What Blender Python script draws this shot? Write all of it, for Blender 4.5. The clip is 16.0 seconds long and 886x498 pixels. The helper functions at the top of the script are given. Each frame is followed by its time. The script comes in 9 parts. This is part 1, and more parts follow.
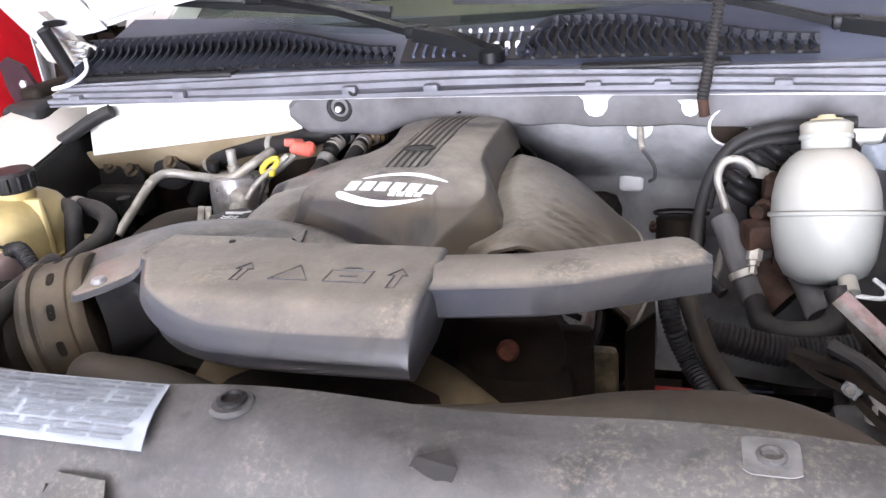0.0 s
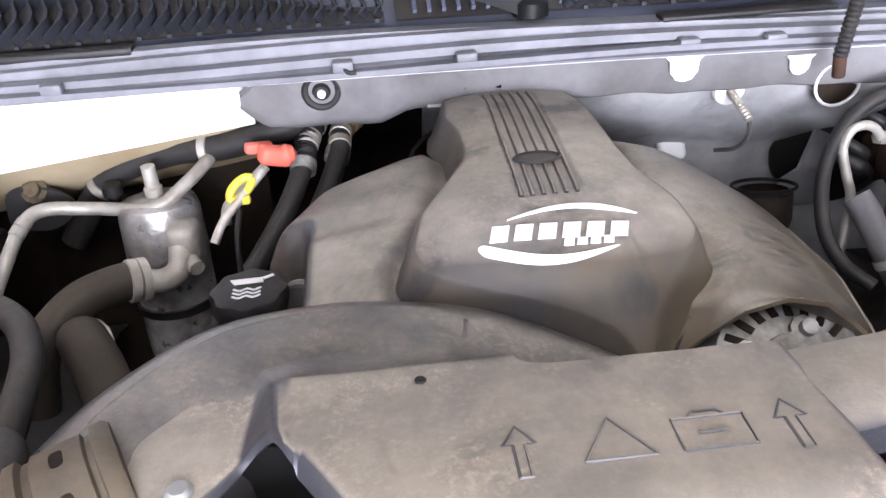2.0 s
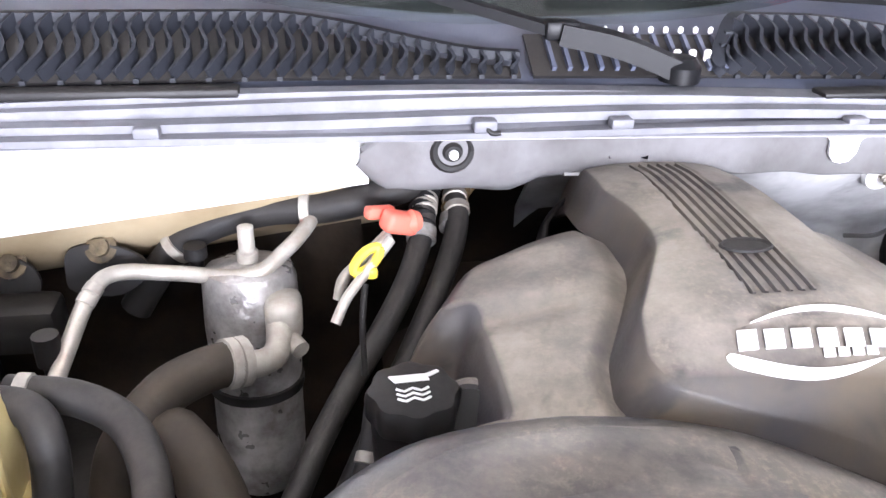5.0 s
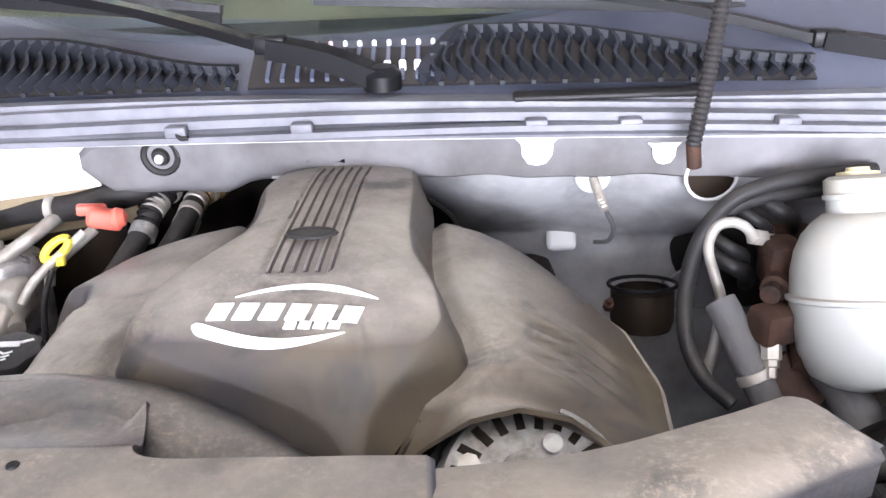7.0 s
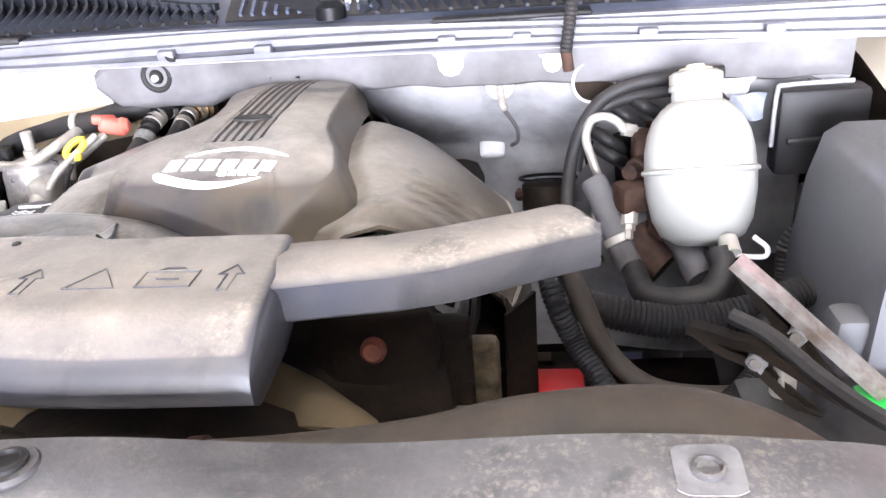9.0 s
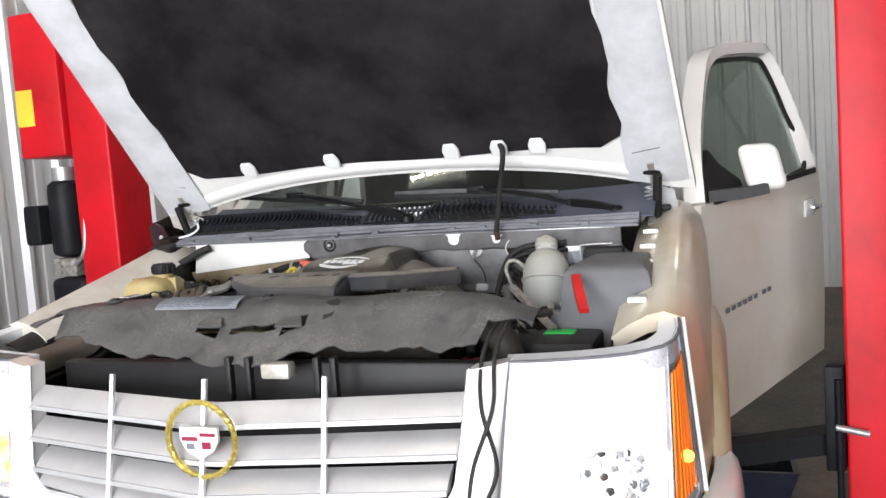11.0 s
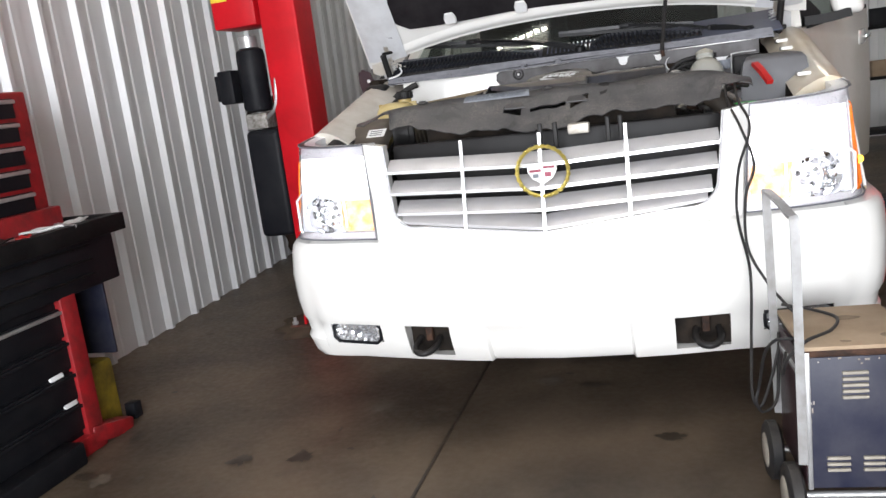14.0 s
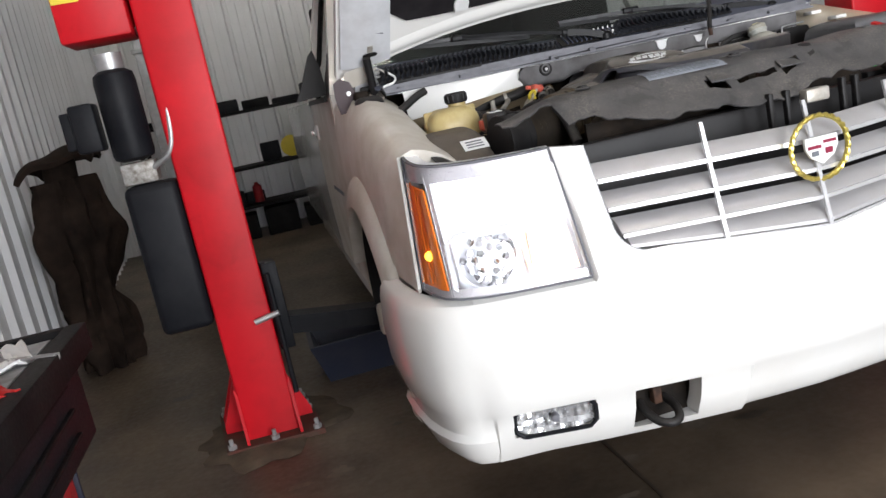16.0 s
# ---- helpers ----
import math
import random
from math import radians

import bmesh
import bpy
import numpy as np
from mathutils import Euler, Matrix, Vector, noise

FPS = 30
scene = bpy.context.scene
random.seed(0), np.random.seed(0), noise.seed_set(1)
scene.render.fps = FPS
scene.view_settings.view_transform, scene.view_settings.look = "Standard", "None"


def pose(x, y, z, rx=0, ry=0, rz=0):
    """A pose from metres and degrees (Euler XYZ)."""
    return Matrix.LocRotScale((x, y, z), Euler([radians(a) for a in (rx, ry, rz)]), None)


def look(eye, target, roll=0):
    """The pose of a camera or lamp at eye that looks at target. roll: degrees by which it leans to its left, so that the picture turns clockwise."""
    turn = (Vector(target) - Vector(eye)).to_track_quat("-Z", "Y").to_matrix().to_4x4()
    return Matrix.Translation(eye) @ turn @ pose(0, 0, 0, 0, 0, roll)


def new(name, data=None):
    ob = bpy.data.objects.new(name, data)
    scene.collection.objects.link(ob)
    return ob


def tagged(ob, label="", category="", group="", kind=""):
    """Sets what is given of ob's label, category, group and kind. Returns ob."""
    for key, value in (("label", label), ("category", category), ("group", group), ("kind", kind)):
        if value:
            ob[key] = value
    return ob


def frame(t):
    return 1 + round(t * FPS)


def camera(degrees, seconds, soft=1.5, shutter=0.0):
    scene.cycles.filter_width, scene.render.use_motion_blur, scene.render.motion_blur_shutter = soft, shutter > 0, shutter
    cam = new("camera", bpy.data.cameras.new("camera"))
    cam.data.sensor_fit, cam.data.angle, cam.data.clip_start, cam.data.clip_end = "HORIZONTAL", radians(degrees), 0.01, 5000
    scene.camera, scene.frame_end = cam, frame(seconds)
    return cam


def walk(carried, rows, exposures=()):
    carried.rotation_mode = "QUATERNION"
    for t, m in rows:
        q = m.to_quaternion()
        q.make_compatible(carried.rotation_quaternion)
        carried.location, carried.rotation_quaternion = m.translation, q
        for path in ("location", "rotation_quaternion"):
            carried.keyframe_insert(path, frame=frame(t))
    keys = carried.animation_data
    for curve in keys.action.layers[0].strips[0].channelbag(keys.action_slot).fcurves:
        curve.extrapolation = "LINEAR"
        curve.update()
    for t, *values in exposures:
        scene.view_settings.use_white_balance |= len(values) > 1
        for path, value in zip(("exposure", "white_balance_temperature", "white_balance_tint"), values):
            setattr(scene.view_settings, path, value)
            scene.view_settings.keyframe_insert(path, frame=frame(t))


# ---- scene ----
cam = camera(57.7, 16.0)
PATH = [
    (0, (0.372, -0.158, 1.61), (-0.207, 1.591, 0.833), -5.6),
    (0.5, (0.154, -0.112, 1.617), (-0.151, 1.706, 0.84), -3.9),
    (1, (-0.02, -0.028, 1.64), (-0.052, 1.763, 0.749), -4.1),
    (1.5, (-0.091, 0.12, 1.642), (-0.069, 1.849, 0.637), -6.2),
    (2, (-0.164, 0.177, 1.643), (-0.038, 1.885, 0.609), -3.4),
    (2.5, (-0.29, 0.199, 1.64), (-0.069, 1.892, 0.599), -1.2),
    (3, (-0.403, 0.225, 1.624), (-0.115, 1.852, 0.497), 4.3),
    (3.2, (-0.434, 0.24, 1.618), (-0.142, 1.842, 0.457), 5.0),
    (5.3, (-0.366, 0.339, 1.615), (-0.029, 2.095, 0.72), 0.8),
    (5.5, (-0.31, 0.323, 1.618), (0.015, 2.09, 0.739), -0.9),
    (6, (-0.088, 0.271, 1.613), (-0.013, 2.096, 0.798), -1.9),
    (6.5, (0.096, 0.246, 1.604), (0.072, 2.049, 0.739), -3.4),
    (7, (0.145, 0.221, 1.595), (0.075, 2.034, 0.755), -2.6),
    (7.5, (0.249, 0.219, 1.567), (0.114, 1.989, 0.645), -2.2),
    (8, (0.314, 0.19, 1.552), (0.182, 1.93, 0.574), -3.2),
    (8.5, (0.333, 0.125, 1.555), (0.157, 1.864, 0.582), -2.8),
    (9, (0.339, -0.029, 1.56), (0.112, 1.761, 0.696), -4.9),
    (9.2, (0.322, -0.158, 1.562), (0.119, 1.679, 0.796), -4.1),
    (11.3, (1.226, -1.515, 1.436), (0.456, 0.323, 1.269), -0.9),
    (11.5, (1.355, -1.621, 1.396), (0.58, 0.205, 1.14), 3.0),
    (12, (1.524, -1.799, 1.369), (0.769, 0.013, 0.984), 2.0),
    (12.5, (1.464, -1.925, 1.351), (0.612, -0.156, 0.972), 1.8),
    (13, (1.189, -2.133, 1.331), (0.51, -0.289, 0.958), 0.6),
    (13.5, (0.846, -2.383, 1.304), (0.178, -0.527, 0.976), -1.2),
    (14, (0.396, -2.48, 1.294), (-0.162, -0.601, 0.896), -7.2),
    (14.5, (-0.095, -2.532, 1.284), (-0.28, -0.561, 0.999), -8.6),
    (15, (-0.545, -2.418, 1.294), (-0.445, -0.458, 0.909), -11.9),
    (15.5, (-0.932, -2.133, 1.318), (-0.708, -0.183, 0.93), -11.0),
    (16, (-1.312, -1.694, 1.332), (-0.931, 0.228, 0.929), -11.7),
]
EXPOSURES = [(0, 1.3, 6030, 18), (0.5, 1.245, 6030, 18), (1.5, 1.335, 6030, 18), (2.5, 1.5, 6030, 18), (3.0, 1.62, 6030, 18), (5.5, 1.99, 6030, 18), (6.3, 1.75, 6030, 18), (7.0, 1.67, 6030, 18), (8.2, 1.534, 6030, 18), (8.5, 1.87, 6030, 18), (9.2, 2.15, 6030, 18), (9.8, 1.537, 6200, 16), (10.8, 0.265, 6400, 11), (11.3, 0.154, 6400, 11), (12.5, -0.274, 6400, 11), (13.5, -0.138, 6400, 11), (14.5, -0.11, 6400, 11), (15.5, -0.16, 6400, 11), (16, -0.19, 6400, 11)]
walk(cam, [(t, look(eye, target, roll)) for t, eye, target, roll in PATH], EXPOSURES)

FLOOR = 0.06          # height of the workshop floor

# ---- light ----
world = bpy.data.worlds.new("workshop_sky")
world.use_nodes = True
scene.world = world
sky = world.node_tree.nodes.new("ShaderNodeTexSky")
sky.sky_type = "NISHITA"
sky.sun_disc = False
sky.sun_elevation = radians(42)
sky.sun_rotation = radians(200)
world.node_tree.links.new(sky.outputs[0], world.node_tree.nodes["Background"].inputs[0])
world.node_tree.nodes["Background"].inputs[1].default_value = 0.12

sun = new("sun", bpy.data.lights.new("sun", "SUN"))
sun.data.energy, sun.data.angle, sun.data.color = 2.2, radians(0.6), (1.0, 0.95, 0.88)
sun.matrix_world = look((1.5, -14.0, 13.0), (0.0, 0.0, 0.0))

# daylight of the open shutter door behind the camera
door_light = new("door_daylight", bpy.data.lights.new("door_daylight", "AREA"))
door_light.data.shape, door_light.data.size, door_light.data.size_y = "RECTANGLE", 4.3, 2.6
door_light.data.energy, door_light.data.color = 635, (0.95, 0.97, 1.0)
door_light.matrix_world = look((0.6, -5.6, 1.50), (0.5, 1.0, 1.50))
scene.view_settings.exposure = 0.0

# ---- materials ----
def nd(nt, kind, **values):
    n = nt.nodes.new(kind)
    for k, v in values.items():
        n.inputs[k.replace("_", " ")].default_value = v
    return n


def surface(name, base, second=None, rough=0.5, metal=0.0, grain=60.0, blotch=6.0, mix=0.5, bump=0.05,
            rough_var=0.1, coat=0.0, dust=None, dust_amount=0.0, dust_low=0.22, dust_from=0.15, smudge=0.0, specks=0.0, vary=0.0, spec=0.35, stretch=(1, 1, 1)):
    """A worn surface: base colour, blotches of a second colour, fine grain in bump and roughness, dust on what faces up."""
    m = bpy.data.materials.new(name)
    m.use_nodes = True
    m.diffuse_color = (*base, 1)
    nt = m.node_tree
    ln = nt.links.new
    bsdf = nt.nodes["Principled BSDF"]
    tc = nd(nt, "ShaderNodeTexCoord")
    mp = nd(nt, "ShaderNodeMapping", Scale=stretch)
    ln(tc.outputs["Object"], mp.inputs[0])
    big = nd(nt, "ShaderNodeTexNoise", Scale=blotch, Detail=5.0, Roughness=0.6)
    fine = nd(nt, "ShaderNodeTexNoise", Scale=grain, Detail=3.0, Roughness=0.6)
    for n in (big, fine):
        ln(mp.outputs[0], n.inputs["Vector"])
    ramp = nd(nt, "ShaderNodeMapRange")
    ramp.inputs[1].default_value, ramp.inputs[2].default_value = 0.38, 0.66
    ramp.inputs[4].default_value = mix
    ln(big.outputs[0], ramp.inputs[0])
    col = nt.nodes.new("ShaderNodeMix")
    col.data_type = "RGBA"
    second = second or tuple(c * 0.7 for c in base)
    col.inputs["A"].default_value, col.inputs["B"].default_value = (*base, 1), (*second, 1)
    ln(ramp.outputs[0], col.inputs["Factor"])
    out = col.outputs["Result"]
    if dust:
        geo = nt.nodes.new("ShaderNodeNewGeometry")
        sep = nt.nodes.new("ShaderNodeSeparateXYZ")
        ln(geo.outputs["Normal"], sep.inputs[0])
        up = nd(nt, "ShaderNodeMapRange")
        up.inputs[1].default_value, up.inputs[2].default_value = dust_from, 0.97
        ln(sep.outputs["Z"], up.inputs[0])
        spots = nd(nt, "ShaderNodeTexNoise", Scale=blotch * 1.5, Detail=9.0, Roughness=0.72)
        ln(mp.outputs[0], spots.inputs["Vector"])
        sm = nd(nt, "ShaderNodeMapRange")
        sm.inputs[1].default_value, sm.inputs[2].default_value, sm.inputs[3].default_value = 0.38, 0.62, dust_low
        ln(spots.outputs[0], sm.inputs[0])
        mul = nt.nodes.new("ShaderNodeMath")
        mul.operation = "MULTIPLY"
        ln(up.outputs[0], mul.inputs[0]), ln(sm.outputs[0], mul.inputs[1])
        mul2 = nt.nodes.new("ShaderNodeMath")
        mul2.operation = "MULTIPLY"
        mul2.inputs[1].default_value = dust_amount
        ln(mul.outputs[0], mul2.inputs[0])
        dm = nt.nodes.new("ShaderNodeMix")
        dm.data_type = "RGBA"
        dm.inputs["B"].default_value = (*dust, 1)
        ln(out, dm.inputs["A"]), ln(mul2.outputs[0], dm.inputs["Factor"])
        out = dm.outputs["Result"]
    if smudge:
        sn = nd(nt, "ShaderNodeTexNoise", Scale=blotch * 2.0, Detail=4.0, Roughness=0.55, Distortion=0.8)
        ln(mp.outputs[0], sn.inputs["Vector"])
        sr = nd(nt, "ShaderNodeMapRange")
        sr.interpolation_type = "SMOOTHSTEP"
        sr.inputs[1].default_value, sr.inputs[2].default_value, sr.inputs[3].default_value, sr.inputs[4].default_value = 0.56, 0.70, 0.0, smudge
        ln(sn.outputs[0], sr.inputs[0])
        sx = nt.nodes.new("ShaderNodeMix")
        sx.data_type = "RGBA"
        sx.inputs["B"].default_value = (*(c * 0.55 for c in base), 1)
        ln(out, sx.inputs["A"]), ln(sr.outputs[0], sx.inputs["Factor"])
        out = sx.outputs["Result"]
    if specks:
        kn = nd(nt, "ShaderNodeTexNoise", Scale=170.0, Detail=7.0, Roughness=0.7)
        ln(mp.outputs[0], kn.inputs["Vector"])
        kr = nd(nt, "ShaderNodeMapRange")
        kr.inputs[1].default_value, kr.inputs[2].default_value, kr.inputs[3].default_value, kr.inputs[4].default_value = 0.48, 0.66, 0.0, specks
        ln(kn.outputs[0], kr.inputs[0])
        km = nd(nt, "ShaderNodeTexNoise", Scale=11.0, Detail=5.0, Roughness=0.65)
        ln(mp.outputs[0], km.inputs["Vector"])
        ks = nd(nt, "ShaderNodeMapRange")
        ks.inputs[1].default_value, ks.inputs[2].default_value, ks.inputs[3].default_value = 0.46, 0.62, 0.12
        ln(km.outputs[0], ks.inputs[0])
        kk = nt.nodes.new("ShaderNodeMath")
        kk.operation = "MULTIPLY"
        ln(kr.outputs[0], kk.inputs[0]), ln(ks.outputs[0], kk.inputs[1])
        if dust:
            ku = nt.nodes.new("ShaderNodeMath")
            ku.operation = "MULTIPLY"
            ln(kk.outputs[0], ku.inputs[0]), ln(up.outputs[0], ku.inputs[1])
            kk = ku
        kx = nt.nodes.new("ShaderNodeMix")
        kx.data_type = "RGBA"
        kx.inputs["B"].default_value = (0.46, 0.39, 0.30, 1)
        ln(out, kx.inputs["A"]), ln(kk.outputs[0], kx.inputs["Factor"])
        out = kx.outputs["Result"]
    if vary:
        info = nt.nodes.new("ShaderNodeObjectInfo")
        hsv = nt.nodes.new("ShaderNodeHueSaturation")
        vr = nd(nt, "ShaderNodeMapRange")
        vr.inputs[3].default_value, vr.inputs[4].default_value = 1 - vary, 1 + vary
        ln(info.outputs["Random"], vr.inputs[0]), ln(vr.outputs[0], hsv.inputs["Value"]), ln(out, hsv.inputs["Color"])
        out = hsv.outputs[0]
    ln(out, bsdf.inputs["Base Color"])
    rr = nd(nt, "ShaderNodeMapRange")
    rr.inputs[3].default_value, rr.inputs[4].default_value = max(0.02, rough - rough_var), min(1, rough + rough_var)
    ln(fine.outputs[0], rr.inputs[0]), ln(rr.outputs[0], bsdf.inputs["Roughness"])
    bsdf.inputs["Metallic"].default_value = metal
    bsdf.inputs["Coat Weight"].default_value = coat
    bsdf.inputs["Specular IOR Level"].default_value = spec
    if bump:
        bp = nd(nt, "ShaderNodeBump", Strength=bump, Distance=0.004)
        ln(fine.outputs[0], bp.inputs["Height"]), ln(bp.outputs[0], bsdf.inputs["Normal"])
    return m


def glass(name, tint=(1, 1, 1), rough=0.02, ior=1.45):
    m = bpy.data.materials.new(name)
    m.use_nodes = True
    b = m.node_tree.nodes["Principled BSDF"]
    b.inputs["Base Color"].default_value = (*tint, 1)
    b.inputs["Transmission Weight"].default_value = 1
    b.inputs["Roughness"].default_value = rough
    b.inputs["IOR"].default_value = ior
    return m


def glow(name, colour, strength):
    m = bpy.data.materials.new(name)
    m.use_nodes = True
    b = m.node_tree.nodes["Principled BSDF"]
    b.inputs["Base Color"].default_value = (*colour, 1)
    b.inputs["Emission Color"].default_value = (*colour, 1)
    b.inputs["Emission Strength"].default_value = strength
    return m


DUST = (0.27, 0.235, 0.20)
M_white = surface("pearl_white_paint", (0.80, 0.79, 0.76), (0.74, 0.72, 0.68), 0.22, coat=0.6, grain=400, bump=0.0, mix=0.4, rough_var=0.04)
M_soiled = surface("soiled_white_paint", (0.64, 0.58, 0.48), (0.44, 0.31, 0.15), 0.35, coat=0.3, grain=200, blotch=1.6, bump=0.01, mix=0.9)
# high dust_from on the next three: real dust, plus shade painted on the slopes
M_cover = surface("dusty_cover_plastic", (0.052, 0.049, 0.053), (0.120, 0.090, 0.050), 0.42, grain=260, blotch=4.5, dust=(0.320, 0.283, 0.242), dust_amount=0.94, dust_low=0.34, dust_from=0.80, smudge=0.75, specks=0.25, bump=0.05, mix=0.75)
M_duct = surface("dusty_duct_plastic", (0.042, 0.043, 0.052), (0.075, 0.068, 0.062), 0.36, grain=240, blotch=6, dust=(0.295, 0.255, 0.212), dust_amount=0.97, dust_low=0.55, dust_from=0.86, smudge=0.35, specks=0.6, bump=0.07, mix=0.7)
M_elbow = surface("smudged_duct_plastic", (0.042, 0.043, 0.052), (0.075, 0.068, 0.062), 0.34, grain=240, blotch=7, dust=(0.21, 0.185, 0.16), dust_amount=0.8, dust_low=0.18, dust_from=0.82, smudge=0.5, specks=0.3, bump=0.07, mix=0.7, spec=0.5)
M_black = surface("black_plastic", (0.010, 0.0095, 0.010), (0.022, 0.020, 0.019), 0.5, grain=180, bump=0.05, dust=DUST, dust_amount=0.07, spec=0.25)
M_rubber = surface("black_rubber", (0.016, 0.0155, 0.0165), (0.030, 0.026, 0.022), 0.55, grain=160, blotch=18, bump=0.06, dust=DUST, dust_amount=0.11, spec=0.25)
M_loom = surface("black_loom_plastic", (0.008, 0.0078, 0.0085), (0.020, 0.017, 0.014), 0.5, grain=160, blotch=18, bump=0.06, dust=DUST, dust_amount=0.05, spec=0.22)
# oily dirt, so near-black that it also paints deep shade in the bay
M_browndark = surface("oily_dirt_and_shade", (0.008, 0.006, 0.0045), (0.030, 0.020, 0.013), 0.7, grain=90, blotch=14, bump=0.25, mix=0.7, spec=0.15)
M_rad = surface("dusty_sheet_plastic", (0.040, 0.039, 0.041), (0.075, 0.07, 0.068), 0.5, grain=200, blotch=8, dust=(0.122, 0.113, 0.108), dust_amount=0.65, smudge=0.5, specks=0.25, bump=0.06, spec=0.3)
M_cowl = surface("grey_cowl_plastic", (0.074, 0.084, 0.122), (0.054, 0.060, 0.084), 0.5, grain=300, blotch=5, bump=0.04, dust=DUST, dust_amount=0.10)
M_pad = surface("grey_insulation_pad", (0.195, 0.19, 0.195), (0.070, 0.065, 0.062), 0.8, grain=120, blotch=4.5, bump=0.18, mix=0.85, spec=0.2)
M_seal = surface("grey_weather_strip", (0.165, 0.165, 0.185), (0.10, 0.10, 0.11), 0.5, grain=150, blotch=14, bump=0.06, mix=0.85)
M_alu = surface("dull_aluminium", (0.50, 0.475, 0.43), (0.30, 0.265, 0.22), 0.5, metal=0.45, grain=120, blotch=28, bump=0.05, mix=0.85)
M_cast = surface("cast_aluminium", (0.40, 0.39, 0.37), (0.13, 0.11, 0.09), 0.55, metal=0.5, grain=90, blotch=38, bump=0.25, mix=0.9)
M_tan = surface("tan_dust_coat", (0.145, 0.108, 0.060), (0.065, 0.047, 0.028), 0.75, grain=100, blotch=10, bump=0.12, spec=0.2)
M_rust = surface("rusty_iron", (0.066, 0.034, 0.022), (0.014, 0.010, 0.009), 0.75, grain=120, blotch=26, bump=0.25, mix=0.95, spec=0.2)
M_redrust = surface("red_rusty_bolt", (0.22, 0.075, 0.05), (0.10, 0.04, 0.03), 0.7, grain=120, blotch=60, bump=0.2, mix=0.8, spec=0.2)
M_chrome = surface("chrome", (0.86, 0.87, 0.88), (0.8, 0.8, 0.82), 0.08, metal=1.0, grain=300, bump=0.0, mix=0.3, rough_var=0.03)
M_satin = surface("satin_grille_silver", (0.50, 0.49, 0.50), (0.42, 0.41, 0.41), 0.35, metal=0.35, grain=300, bump=0.01, dust=(0.4, 0.37, 0.33), dust_amount=0.35)
M_bright = surface("bright_grille_edge", (0.85, 0.85, 0.86), (0.8, 0.8, 0.8), 0.2, metal=0.6, grain=300, bump=0.0)
M_resv = surface("milky_reservoir_plastic", (0.40, 0.405, 0.38), (0.33, 0.33, 0.29), 0.4, grain=120, blotch=10, bump=0.02, dust=(0.40, 0.33, 0.23), dust_amount=0.6)
M_tank = surface("yellowed_tank_plastic", (0.50, 0.41, 0.20), (0.34, 0.24, 0.075), 0.35, grain=120, blotch=9, bump=0.02, mix=0.9)
M_capdust = surface("dusty_cap_plastic", (0.34, 0.33, 0.29), (0.24, 0.21, 0.15), 0.5, blotch=14, bump=0.03, mix=0.8)
M_cap = surface("pale_yellow_cap", (0.62, 0.55, 0.34), (0.45, 0.38, 0.2), 0.5, bump=0.03)
M_red = surface("lift_red_paint", (0.56, 0.006, 0.014), (0.34, 0.006, 0.010), 0.45, grain=140, blotch=3, bump=0.03, mix=0.7, smudge=0.35, spec=0.25)
M_reddark = surface("chipped_red_paint", (0.30, 0.010, 0.014), (0.12, 0.012, 0.012), 0.45, grain=120, blotch=12, bump=0.08, mix=0.8)
M_redplastic = surface("red_plastic", (0.52, 0.018, 0.016), (0.34, 0.012, 0.012), 0.45, bump=0.03)
M_coral = surface("coral_red_plastic", (0.80, 0.16, 0.11), (0.6, 0.1, 0.07), 0.5, bump=0.03)
M_yellow = surface("yellow_plastic", (0.75, 0.58, 0.05), (0.55, 0.42, 0.04), 0.45, bump=0.03)
M_green = surface("green_plastic", (0.03, 0.55, 0.08), (0.02, 0.4, 0.06), 0.4, bump=0.02)
M_amber = surface("amber_lens", (0.85, 0.20, 0.02), (0.75, 0.14, 0.01), 0.15, grain=500, bump=0.0, coat=0.8)
M_paleamber = surface("pale_amber_lens", (0.78, 0.30, 0.09), (0.80, 0.62, 0.45), 0.25, metal=0.2, grain=100, blotch=26, bump=0.1, mix=0.9)
M_gold = surface("gold_wreath", (0.75, 0.60, 0.16), (0.5, 0.42, 0.1), 0.3, metal=0.8, grain=300, bump=0.05)
M_whiteplain = surface("white_print", (0.80, 0.80, 0.80), (0.66, 0.65, 0.63), 0.5, bump=0.02)
M_maroon = surface("maroon_enamel", (0.25, 0.02, 0.05), None, 0.3, bump=0)
M_grey_print = surface("grey_print", (0.15, 0.16, 0.18), None, 0.6, bump=0)
M_concrete = surface("stained_concrete", (0.118, 0.086, 0.059), (0.034, 0.025, 0.018), 0.5, grain=35, blotch=1.5, bump=0.14, mix=0.85, smudge=0.5, rough_var=0.22, spec=0.3)
M_steelwall = surface("galvanised_wall_sheet", (0.71, 0.71, 0.72), (0.60, 0.595, 0.59), 0.42, metal=0.1, grain=80, blotch=1.2, bump=0.02, vary=0.04)
M_plain = surface("grey_wall_board", (0.34, 0.335, 0.325), (0.28, 0.275, 0.265), 0.8, grain=40, blotch=1.0, bump=0.05)
M_ceiling = surface("pale_ceiling_sheet", (0.36, 0.36, 0.355), (0.29, 0.29, 0.285), 0.7, grain=20, blotch=0.7, bump=0.03)
M_navy = surface("navy_enamel", (0.014, 0.016, 0.034), (0.040, 0.040, 0.055), 0.45, grain=140, blotch=9, bump=0.08, mix=0.8)
M_card = surface("worn_cardboard", (0.36, 0.27, 0.185), (0.24, 0.17, 0.11), 0.85, grain=90, blotch=6, bump=0.06, mix=0.8)
M_galv = surface("galvanised_steel", (0.52, 0.52, 0.52), (0.38, 0.38, 0.38), 0.42, metal=0.7, grain=110, blotch=14, bump=0.06, mix=0.8)
